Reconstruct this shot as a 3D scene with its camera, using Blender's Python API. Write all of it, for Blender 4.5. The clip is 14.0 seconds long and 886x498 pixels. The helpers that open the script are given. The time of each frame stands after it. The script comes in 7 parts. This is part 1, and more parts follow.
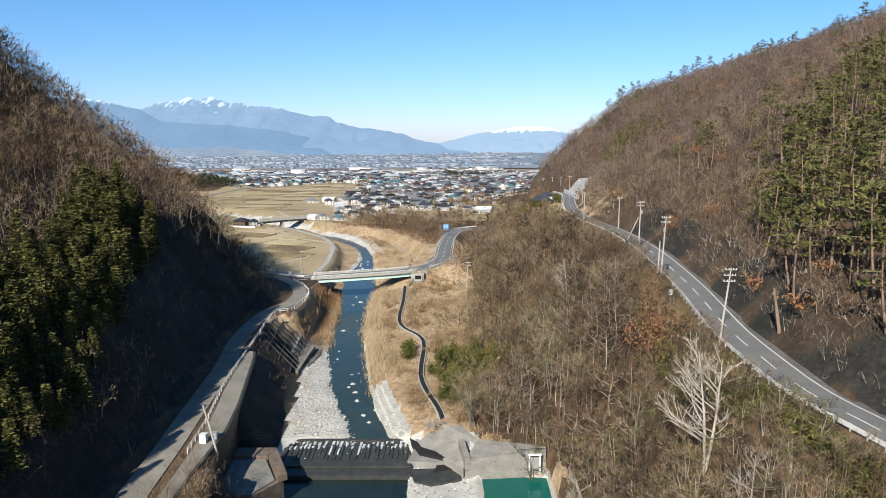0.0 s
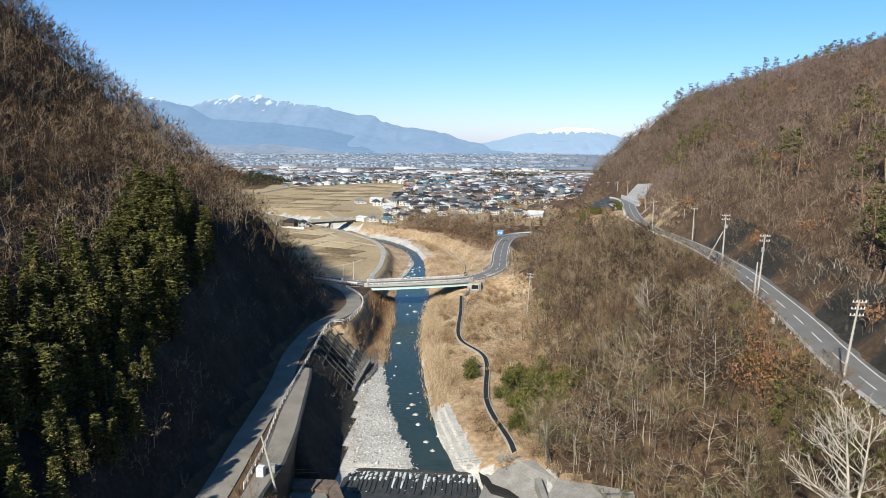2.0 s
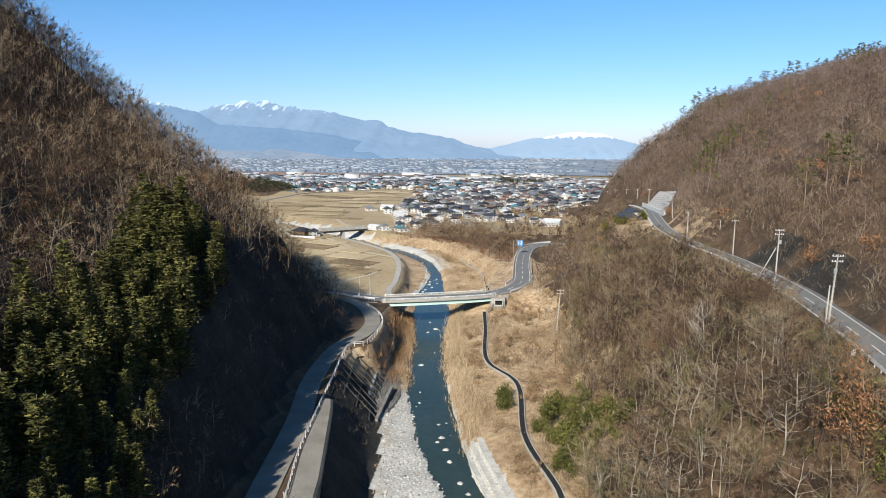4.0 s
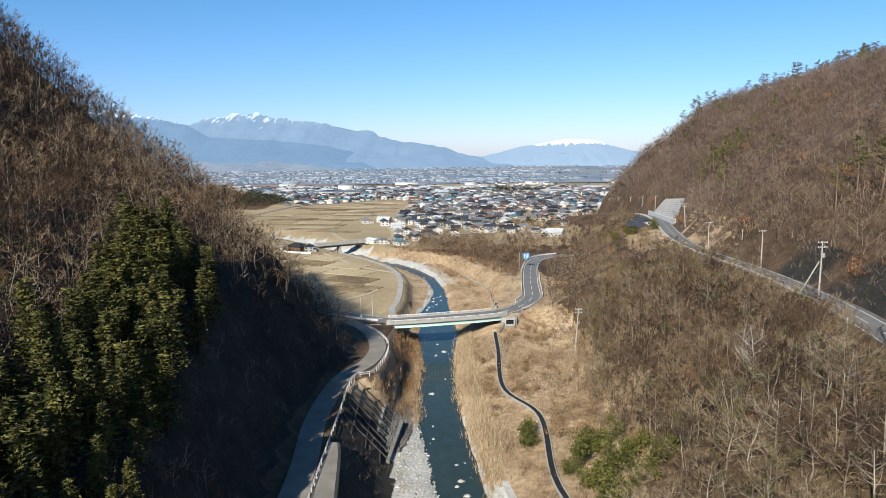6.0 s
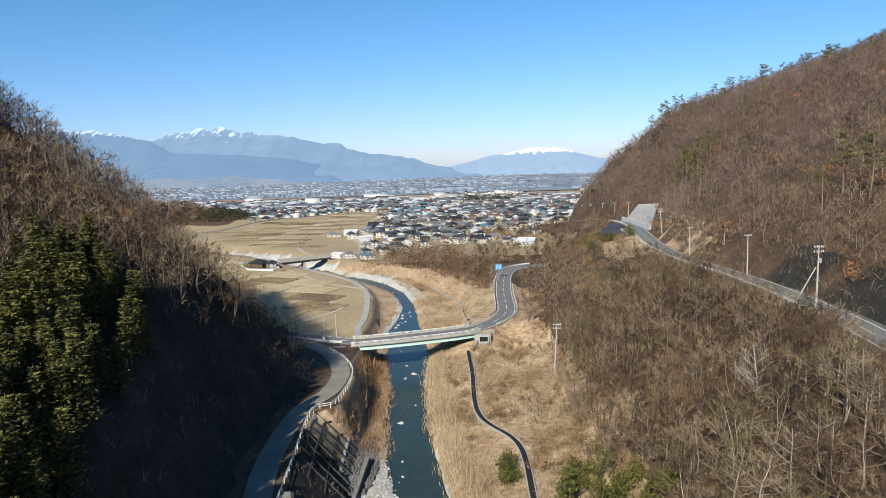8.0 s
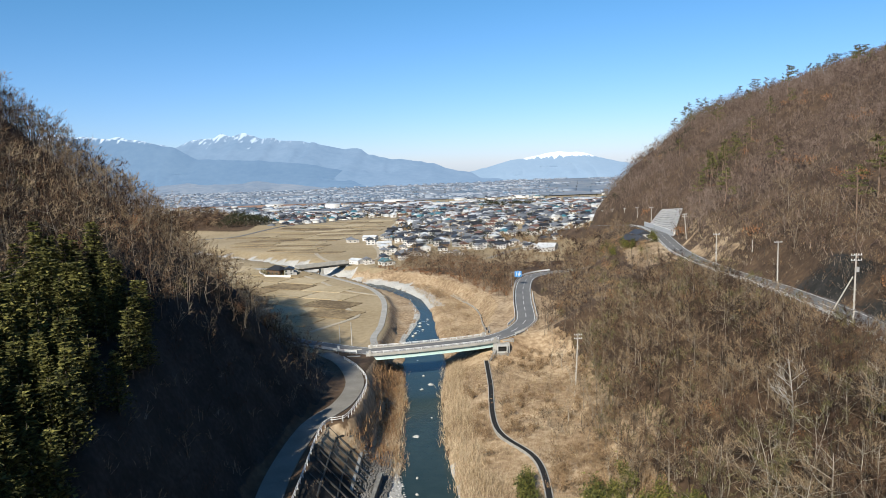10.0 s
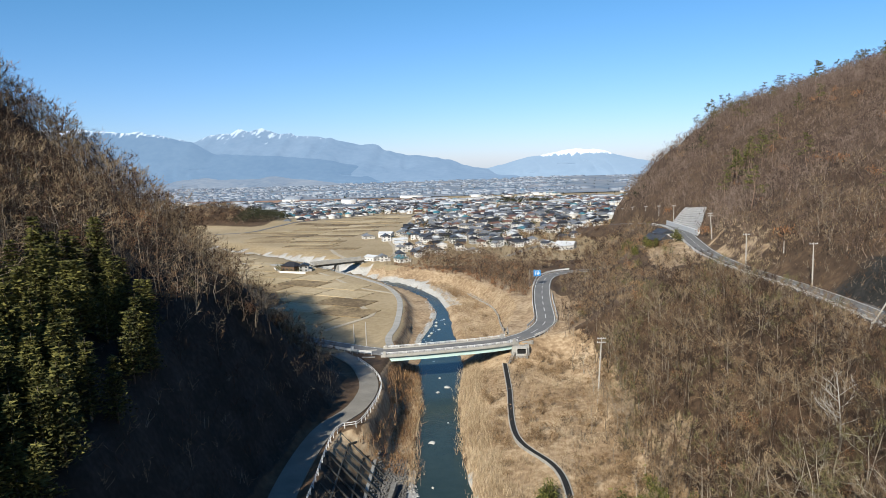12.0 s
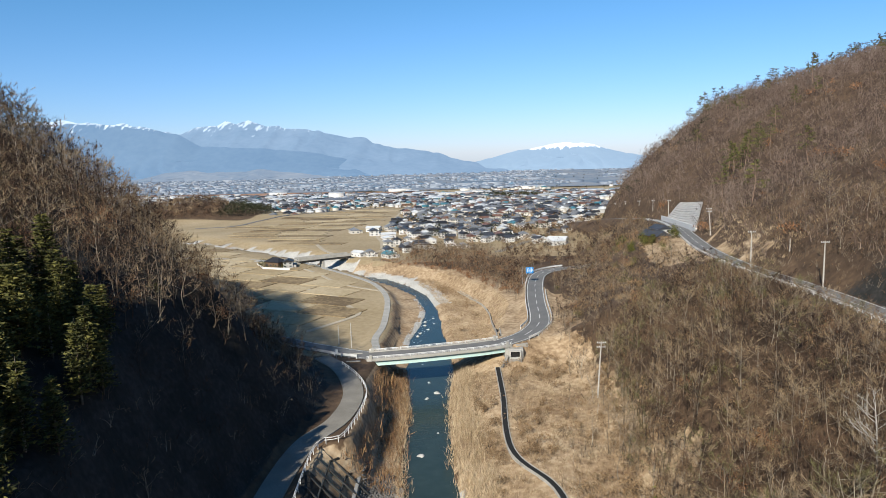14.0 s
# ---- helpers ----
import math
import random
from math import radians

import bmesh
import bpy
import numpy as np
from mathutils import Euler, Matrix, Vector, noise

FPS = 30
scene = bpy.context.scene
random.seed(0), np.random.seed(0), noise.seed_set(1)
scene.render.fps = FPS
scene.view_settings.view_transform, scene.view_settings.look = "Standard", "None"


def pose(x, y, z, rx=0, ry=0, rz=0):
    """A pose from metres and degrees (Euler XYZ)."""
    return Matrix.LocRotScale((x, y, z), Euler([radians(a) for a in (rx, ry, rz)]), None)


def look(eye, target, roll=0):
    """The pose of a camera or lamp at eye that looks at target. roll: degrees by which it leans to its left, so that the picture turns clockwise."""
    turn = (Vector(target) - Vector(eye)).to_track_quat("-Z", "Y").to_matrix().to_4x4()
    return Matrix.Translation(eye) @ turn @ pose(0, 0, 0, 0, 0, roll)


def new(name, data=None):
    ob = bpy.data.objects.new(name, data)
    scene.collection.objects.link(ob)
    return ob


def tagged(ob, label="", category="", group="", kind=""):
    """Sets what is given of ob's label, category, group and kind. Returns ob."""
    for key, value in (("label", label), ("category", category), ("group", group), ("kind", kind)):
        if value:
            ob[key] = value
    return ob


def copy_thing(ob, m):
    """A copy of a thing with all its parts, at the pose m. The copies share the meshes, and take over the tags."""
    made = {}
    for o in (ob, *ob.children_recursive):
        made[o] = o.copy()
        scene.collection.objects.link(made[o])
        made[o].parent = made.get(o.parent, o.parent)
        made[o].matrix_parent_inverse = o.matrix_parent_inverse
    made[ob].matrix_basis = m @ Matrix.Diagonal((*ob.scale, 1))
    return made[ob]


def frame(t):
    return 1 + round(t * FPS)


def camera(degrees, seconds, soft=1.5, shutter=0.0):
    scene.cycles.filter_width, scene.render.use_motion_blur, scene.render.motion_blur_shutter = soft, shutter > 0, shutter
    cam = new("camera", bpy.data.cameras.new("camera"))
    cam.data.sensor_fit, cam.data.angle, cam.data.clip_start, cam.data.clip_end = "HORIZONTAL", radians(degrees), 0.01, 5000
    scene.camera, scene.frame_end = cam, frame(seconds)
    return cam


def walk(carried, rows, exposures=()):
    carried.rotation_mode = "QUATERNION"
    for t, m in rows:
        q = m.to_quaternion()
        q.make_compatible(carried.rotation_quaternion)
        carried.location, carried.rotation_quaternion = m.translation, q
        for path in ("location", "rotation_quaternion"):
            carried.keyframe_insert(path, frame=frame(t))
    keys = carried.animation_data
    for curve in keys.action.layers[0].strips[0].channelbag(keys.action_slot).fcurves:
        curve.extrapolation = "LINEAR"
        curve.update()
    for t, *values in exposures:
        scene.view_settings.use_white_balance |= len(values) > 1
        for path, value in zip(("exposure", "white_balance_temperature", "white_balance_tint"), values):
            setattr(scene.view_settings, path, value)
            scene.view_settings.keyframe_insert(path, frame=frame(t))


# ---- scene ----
cam = camera(65.8, 14.0, 0.9)
PATH = [
    (0, (1.704, 3.705, 60.887), (1.684, 5.677, 60.558), -0.3),
    (0.5, (0.012, 6.880, 61.126), (-0.016, 8.853, 60.796), -0),
    (1, (-1.556, 9.601, 61.354), (-1.618, 11.572, 61.025), 0.2),
    (1.5, (-3.206, 12.216, 61.669), (-3.304, 14.186, 61.338), 0.3),
    (2, (-4.754, 14.733, 62.024), (-4.892, 16.701, 61.694), 0.4),
    (2.5, (-6.344, 17.657, 62.393), (-6.495, 19.624, 62.066), 0.4),
    (3, (-8.008, 20.669, 62.582), (-8.164, 22.636, 62.258), 0.5),
    (3.2, (-8.611, 21.995, 62.590), (-8.767, 23.963, 62.267), 0.5),
    (5.3, (-14.863, 35.732, 63.255), (-15.008, 37.705, 62.955), -0.3),
    (5.5, (-15.393, 37.150, 63.302), (-15.535, 39.122, 63.005), -0.4),
    (6, (-16.120, 40.483, 63.148), (-16.256, 42.457, 62.857), -0.7),
    (6.5, (-16.358, 44.511, 62.808), (-16.475, 46.488, 62.524), -0.9),
    (7, (-16.145, 48.810, 62.395), (-16.228, 50.789, 62.118), -1.3),
    (7.5, (-15.997, 52.134, 62.144), (-16.053, 54.115, 61.873), -1.6),
    (8, (-15.791, 54.376, 61.996), (-15.843, 56.358, 61.734), -1.9),
    (10.5, (-14.995, 60.497, 62.007), (-15.114, 62.479, 61.761), -2.1),
    (11, (-15.111, 61.903, 62.030), (-15.233, 63.884, 61.781), -2),
    (11.5, (-15.574, 63.447, 62.040), (-15.709, 65.425, 61.786), -1.8),
    (12, (-16.019, 65.415, 61.785), (-16.176, 67.393, 61.530), -1.8),
    (12.5, (-16.387, 67.501, 61.754), (-16.558, 69.476, 61.495), -1.8),
    (13, (-16.843, 70.168, 61.740), (-17.002, 72.144, 61.475), -1.7),
    (13.5, (-16.978, 72.844, 61.641), (-17.124, 74.820, 61.371), -1.7),
    (14, (-17.076, 75.721, 61.515), (-17.200, 77.699, 61.240), -1.6),
]
walk(cam, [(t, look(eye, target, roll)) for t, eye, target, roll in PATH], [(0.0, 0.83, 6180, 8), (5.5, 0.79, 6180, 8), (8.0, 0.71, 6180, 8), (14.0, 0.70, 6180, 8)])

# ---- light: low winter sun from behind and a little to the west ----
SUN_EL, SUN_AZ = 35.0, 201.0
world = bpy.data.worlds.new("world")
scene.world = world
world.use_nodes = True
wn = world.node_tree
sky = wn.nodes.new("ShaderNodeTexSky")
sky.sky_type = "NISHITA"
sky.sun_disc = False
sky.sun_elevation, sky.sun_rotation = radians(SUN_EL), radians(SUN_AZ)
sky.altitude, sky.air_density, sky.dust_density, sky.ozone_density = 600, 1.0, 0.25, 1.5
clear = wn.nodes.new("ShaderNodeMix")
clear.data_type, clear.blend_type = "RGBA", "MULTIPLY"
clear.inputs[0].default_value = 1.0
# a dry winter sky: whiter haze low down, azure higher up
where, axis, rise, shade = wn.nodes.new("ShaderNodeTexCoord"), wn.nodes.new("ShaderNodeSeparateXYZ"), wn.nodes.new("ShaderNodeMapRange"), wn.nodes.new("ShaderNodeMix")
wn.links.new(where.outputs["Generated"], axis.inputs[0])
wn.links.new(axis.outputs[2], rise.inputs[0])
rise.inputs[1].default_value, rise.inputs[2].default_value = 0.0, 0.25
shade.data_type = "RGBA"
shade.inputs[6].default_value, shade.inputs[7].default_value = (0.78, 0.90, 1.38, 1), (0.585, 1.05, 1.31, 1)
wn.links.new(rise.outputs[0], shade.inputs[0])
wn.links.new(shade.outputs[2], clear.inputs[7])
wn.links.new(sky.outputs[0], clear.inputs[6])
wn.links.new(clear.outputs[2], wn.nodes["Background"].inputs[0])
wn.nodes["Background"].inputs[1].default_value = 0.059
to_sun = Vector((math.sin(radians(SUN_AZ)) * math.cos(radians(SUN_EL)), math.cos(radians(SUN_AZ)) * math.cos(radians(SUN_EL)), math.sin(radians(SUN_EL))))
sun = new("sun", bpy.data.lights.new("sun", "SUN"))
sun.data.energy, sun.data.angle, sun.data.color = 5.0, radians(0.55), (1.0, 0.90, 0.75)
sun.matrix_world = look(to_sun * 300, (0, 0, 0))

# ---- materials ----
def surf(name, colours, big=0.15, fine=2.0, rough=0.85, bump=0.3, metal=0.0, vary="", spread=0.25, dist=0.1, stretch=None):
    """A node material: colours blended by noise at two scales, fine relief, and optional spread from piece to piece."""
    m = bpy.data.materials.new(name)
    m.use_nodes = True
    nt = m.node_tree
    nd, ln = nt.nodes, nt.links
    bs = nd["Principled BSDF"]
    geo = nd.new("ShaderNodeNewGeometry")
    src = geo.outputs["Position"]
    if stretch:
        mp = nd.new("ShaderNodeMapping")
        mp.inputs["Scale"].default_value = stretch
        ln.new(src, mp.inputs[0])
        src = mp.outputs[0]
    n1, n2 = nd.new("ShaderNodeTexNoise"), nd.new("ShaderNodeTexNoise")
    for n, s, d in ((n1, big, 4), (n2, fine, 5)):
        n.inputs["Scale"].default_value, n.inputs["Detail"].default_value = s, d
        ln.new(src, n.inputs["Vector"])
    mix = nd.new("ShaderNodeMath")
    mix.operation = "MULTIPLY_ADD"
    mix.inputs[1].default_value = 0.55
    ln.new(n1.outputs[0], mix.inputs[0])
    half = nd.new("ShaderNodeMath")
    half.operation = "MULTIPLY"
    half.inputs[1].default_value = 0.45
    ln.new(n2.outputs[0], half.inputs[0])
    ln.new(half.outputs[0], mix.inputs[2])
    fac = mix.outputs[0]
    if vary:
        if vary == "island":
            rnd = geo.outputs["Random Per Island"]
        elif vary == "tint":
            at = nd.new("ShaderNodeAttribute")
            at.attribute_name = "tint"
            info = nd.new("ShaderNodeObjectInfo")
            ad = nd.new("ShaderNodeMath")
            ln.new(at.outputs["Fac"], ad.inputs[0])
            ln.new(info.outputs["Random"], ad.inputs[1])
            fr = nd.new("ShaderNodeMath")
            fr.operation = "FRACT"
            ln.new(ad.outputs[0], fr.inputs[0])
            rnd = fr.outputs[0]
        else:
            rnd = nd.new("ShaderNodeObjectInfo").outputs["Random"]
        sp = nd.new("ShaderNodeMath")
        sp.operation = "MULTIPLY_ADD"
        sp.inputs[1].default_value = spread * 2
        ln.new(rnd, sp.inputs[0])
        off = nd.new("ShaderNodeMath")
        off.operation = "SUBTRACT"
        off.inputs[1].default_value = spread
        ln.new(fac, off.inputs[0])
        ln.new(off.outputs[0], sp.inputs[2])
        fac = sp.outputs[0]
    ramp = nd.new("ShaderNodeValToRGB")
    el = ramp.color_ramp.elements
    n = len(colours)
    for k, c in enumerate(colours):
        p = 0.28 + 0.44 * k / max(1, n - 1)
        e = el[k] if k < 2 else el.new(p)
        e.position, e.color = p, (*(q * 0.8 for q in c), 1)
    ln.new(fac, ramp.inputs[0])
    ln.new(ramp.outputs[0], bs.inputs["Base Color"])
    bs.inputs["Roughness"].default_value, bs.inputs["Metallic"].default_value = rough, metal
    bs.inputs["Specular IOR Level"].default_value = 0.3
    if bump:
        bp = nd.new("ShaderNodeBump")
        bp.inputs["Strength"].default_value, bp.inputs["Distance"].default_value = bump, dist
        ln.new(n2.outputs[0], bp.inputs["Height"])
        ln.new(bp.outputs[0], bs.inputs["Normal"])
    return m


M_asphalt = surf("asphalt", [(0.12, 0.12, 0.125), (0.16, 0.16, 0.16), (0.20, 0.195, 0.19)], 0.3, 6, 0.9, 0.2)
M_oldroad = surf("worn_asphalt", [(0.15, 0.141, 0.122), (0.225, 0.21, 0.183), (0.32, 0.30, 0.262)], 0.25, 5, 0.9, 0.2)
M_paint = surf("road_paint", [(0.55, 0.55, 0.53), (0.75, 0.75, 0.73)], 1.5, 12, 0.7, 0.1)
M_concrete = surf("concrete", [(0.26, 0.25, 0.23), (0.38, 0.37, 0.34), (0.47, 0.45, 0.42)], 0.4, 3, 0.85, 0.3)
M_darkcon = surf("stained_concrete", [(0.10, 0.10, 0.095), (0.19, 0.185, 0.17), (0.30, 0.29, 0.27)], 0.6, 4, 0.9, 0.4)
# truly wet at the weir; on river wall and crib it paints shade
M_wetshade = surf("wet_and_shaded_concrete", [(0.022, 0.024, 0.023), (0.045, 0.046, 0.043), (0.085, 0.083, 0.078)], 0.8, 5, 0.55, 0.5)
M_white = surf("white_painted_steel", [(0.62, 0.63, 0.63), (0.8, 0.8, 0.8)], 0.8, 8, 0.5, 0.05)
M_girder = surf("pale_green_steel", [(0.44, 0.60, 0.56), (0.56, 0.71, 0.67)], 0.5, 5, 0.45, 0.05)
M_galv = surf("galvanised_steel", [(0.33, 0.34, 0.35), (0.5, 0.5, 0.5)], 1, 9, 0.5, 0.05, 0.4)
M_pole = surf("pole_concrete", [(0.36, 0.34, 0.31), (0.52, 0.49, 0.45)], 0.8, 7, 0.8, 0.1)
M_bark = surf("grey_bark", [(0.05, 0.037, 0.026), (0.11, 0.082, 0.058), (0.18, 0.142, 0.106), (0.31, 0.265, 0.21)], 0.4, 5, 0.95, 0, vary="tint", spread=0.33)
M_twig = surf("bare_twigs", [(0.032, 0.018, 0.012), (0.085, 0.048, 0.030), (0.140, 0.086, 0.048), (0.20, 0.137, 0.080), (0.28, 0.21, 0.132)], 0.05, 0.6, 0.95, 0, vary="tint", spread=0.40)
M_greybark = surf("pale_grey_bark", [(0.075, 0.06, 0.044), (0.16, 0.132, 0.10), (0.26, 0.222, 0.175), (0.42, 0.38, 0.315)], 0.4, 5, 0.95, 0, vary="tint", spread=0.32)
M_hilltwig = surf("hazy_brown_twigs", [(0.07, 0.046, 0.037), (0.125, 0.087, 0.068), (0.18, 0.13, 0.104), (0.24, 0.182, 0.148)], 0.02, 0.3, 0.95, 0, vary="tint", spread=0.3)
M_palebark = surf("pale_bark", [(0.38, 0.34, 0.28), (0.55, 0.50, 0.43), (0.66, 0.62, 0.55)], 0.5, 4, 0.9, 0.3)
M_pinebark = surf("red_pine_bark", [(0.13, 0.085, 0.06), (0.24, 0.165, 0.12), (0.34, 0.25, 0.19)], 0.5, 4, 0.95, 0.3)
M_needle = surf("dark_needles", [(0.026, 0.028, 0.008), (0.078, 0.080, 0.018), (0.175, 0.162, 0.040)], 0.1, 1.2, 0.8, 0, vary="island", spread=0.22)
M_pine = surf("pine_needles", [(0.04, 0.044, 0.014), (0.09, 0.092, 0.026), (0.165, 0.155, 0.046)], 0.1, 1.2, 0.8, 0, vary="island", spread=0.22)
M_darkgreen = surf("dark_evergreen", [(0.014, 0.018, 0.008), (0.03, 0.034, 0.013), (0.06, 0.06, 0.025)], 0.1, 1.2, 0.8, 0, vary="island", spread=0.22)
M_leafgreen = surf("evergreen_leaves", [(0.055, 0.056, 0.012), (0.12, 0.115, 0.024), (0.21, 0.19, 0.05)], 0.15, 1.5, 0.7, 0, vary="island", spread=0.2)
M_bamboo = surf("dense_green_leaves", [(0.032, 0.038, 0.008), (0.09, 0.094, 0.018), (0.185, 0.172, 0.04)], 0.2, 1.5, 0.7, 0, vary="island", spread=0.22)
M_deadleaf = surf("withered_leaves", [(0.16, 0.075, 0.03), (0.28, 0.135, 0.06), (0.38, 0.21, 0.11)], 0.15, 1.5, 0.85, 0, vary="island", spread=0.2)
M_reed = surf("dry_reeds", [(0.26, 0.185, 0.105), (0.44, 0.335, 0.21), (0.62, 0.50, 0.345)], 0.10, 1.2, 0.9, 0, vary="island", spread=0.2)
M_olive = surf("olive_undergrowth", [(0.06, 0.055, 0.02), (0.125, 0.115, 0.045), (0.21, 0.19, 0.085)], 0.12, 2, 0.9, 0, vary="island", spread=0.2)
M_scrub = surf("dry_scrub", [(0.15, 0.095, 0.05), (0.26, 0.17, 0.09), (0.38, 0.26, 0.15)], 0.12, 2, 0.9, 0, vary="island", spread=0.2)
M_rustgrass = surf("rusty_grass", [(0.12, 0.06, 0.03), (0.24, 0.13, 0.06), (0.42, 0.27, 0.13)], 0.25, 2, 0.9, 0, vary="island", spread=0.22)
M_stone = surf("river_stone", [(0.24, 0.235, 0.22), (0.42, 0.41, 0.385), (0.60, 0.59, 0.56)], 0.4, 3, 0.9, 0.2, vary="island", spread=0.28)
M_rock = surf("rock_face", [(0.07, 0.068, 0.066), (0.13, 0.125, 0.12), (0.21, 0.20, 0.185)], 0.25, 1.6, 0.95, 0.7, dist=0.4)
M_rim = surf("brown_stained_rim", [(0.07, 0.05, 0.038), (0.15, 0.115, 0.09), (0.24, 0.19, 0.15)], 0.7, 5, 0.9, 0.4)
M_palecon = surf("pale_concrete", [(0.34, 0.335, 0.32), (0.46, 0.45, 0.43), (0.58, 0.565, 0.54)], 0.3, 3, 0.85, 0.3)
M_headcon = surf("weathered_concrete", [(0.16, 0.152, 0.14), (0.25, 0.24, 0.222), (0.35, 0.335, 0.31)], 0.5, 3, 0.88, 0.35)
M_dark = surf("near_black", [(0.012, 0.012, 0.012), (0.02, 0.02, 0.02)], 0.5, 3, 0.9, 0)
M_sign = surf("blue_sign", [(0.02, 0.20, 0.55), (0.03, 0.26, 0.65)], 0.5, 4, 0.4, 0)


def water_mat(name, c1, c2, rough):
    m = surf(name, [c1, c2], 0.05, 0.4, rough, 0)
    nt = m.node_tree
    bs = nt.nodes["Principled BSDF"]
    bs.inputs["IOR"].default_value, bs.inputs["Specular IOR Level"].default_value = 1.33, 0.3
    geo, wv, bp = nt.nodes.new("ShaderNodeNewGeometry"), nt.nodes.new("ShaderNodeTexNoise"), nt.nodes.new("ShaderNodeBump")
    wv.inputs["Scale"].default_value, wv.inputs["Detail"].default_value = 1.1, 4
    bp.inputs["Strength"].default_value, bp.inputs["Distance"].default_value = 0.22, 0.25
    nt.links.new(geo.outputs["Position"], wv.inputs["Vector"])
    nt.links.new(wv.outputs[0], bp.inputs["Height"])
    nt.links.new(bp.outputs[0], bs.inputs["Normal"])
    return m


M_water = water_mat("river_water", (0.020, 0.036, 0.035), (0.038, 0.058, 0.053), 0.2)
M_deepwater = water_mat("dark_water", (0.010, 0.018, 0.018), (0.02, 0.034, 0.032), 0.1)
M_pool = water_mat("pool_water", (0.006, 0.085, 0.075), (0.012, 0.12, 0.10), 0.08)
M_foam = surf("white_water", [(0.5, 0.55, 0.56), (0.85, 0.87, 0.87)], 1.2, 6, 0.6, 0.5)


def ground_mat():
    """The one ground sheet: leaf litter, dry grass, gravel, paddies and far plain, blended by the zone attribute."""
    m = surf("ground_soil", [(0.04, 0.025, 0.016), (0.088, 0.056, 0.033), (0.17, 0.11, 0.064)], 0.1, 0.6, 0.95, 0.6, dist=0.3)
    nt = m.node_tree
    nd, ln = nt.nodes, nt.links
    bs = nd["Principled BSDF"]
    base = bs.inputs["Base Color"].links[0].from_socket
    at = nd.new("ShaderNodeAttribute")
    at.attribute_name = "zone"
    sep = nd.new("ShaderNodeSeparateColor")
    ln.new(at.outputs["Color"], sep.inputs[0])
    geo = nd.new("ShaderNodeNewGeometry")

    def layer(colours, big, fine, mask, soft):
        a, b = nd.new("ShaderNodeTexNoise"), nd.new("ShaderNodeTexNoise")
        a.inputs["Scale"].default_value, b.inputs["Scale"].default_value = big, fine
        a.inputs["Detail"].default_value = b.inputs["Detail"].default_value = 5
        for n in (a, b):
            ln.new(geo.outputs["Position"], n.inputs["Vector"])
        av = nd.new("ShaderNodeMix")
        av.inputs[0].default_value = 0.5
        ln.new(a.outputs[0], av.inputs[2])
        ln.new(b.outputs[0], av.inputs[3])
        rp = nd.new("ShaderNodeValToRGB")
        for k, c in enumerate(colours):
            p = 0.3 + 0.4 * k / (len(colours) - 1)
            e = rp.color_ramp.elements[k] if k < 2 else rp.color_ramp.elements.new(p)
            e.position, e.color = p, (*(q * 0.8 for q in c), 1)
        ln.new(av.outputs[0], rp.inputs[0])
        edge = nd.new("ShaderNodeMapRange")
        ad = nd.new("ShaderNodeMath")
        ad.operation = "MULTIPLY_ADD"
        ad.inputs[1].default_value = soft
        ln.new(b.outputs[0], ad.inputs[0])
        ln.new(mask, ad.inputs[2])
        edge.inputs[1].default_value, edge.inputs[2].default_value = 0.4 + soft * 0.5, 0.6 + soft * 0.5
        ln.new(ad.outputs[0], edge.inputs[0])
        return rp.outputs[0], edge.outputs[0]

    cur = base
    for mask, colours, big, fine, soft in (
        # dark cut rock, and the western slope's shade painted in near-black
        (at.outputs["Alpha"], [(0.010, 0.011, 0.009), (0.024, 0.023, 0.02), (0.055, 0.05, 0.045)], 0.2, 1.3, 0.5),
        (sep.outputs[0], [(0.15, 0.09, 0.05), (0.37, 0.265, 0.16), (0.60, 0.475, 0.32)], 0.10, 0.8, 0.5),
        (sep.outputs[1], [(0.30, 0.29, 0.27), (0.46, 0.45, 0.42), (0.62, 0.60, 0.57)], 0.15, 1.8, 0.4),
        (sep.outputs[2], [(0.27, 0.205, 0.115), (0.35, 0.275, 0.165), (0.42, 0.34, 0.22)], 0.03, 0.5, 0.2),
    ):
        col, fac = layer(colours, big, fine, mask, soft)
        mx = nd.new("ShaderNodeMix")
        mx.data_type = "RGBA"
        ln.new(fac, mx.inputs[0])
        ln.new(cur, mx.inputs[6])
        ln.new(col, mx.inputs[7])
        cur = mx.outputs[2]
    ln.new(cur, bs.inputs["Base Color"])
    return m


M_ground = ground_mat()


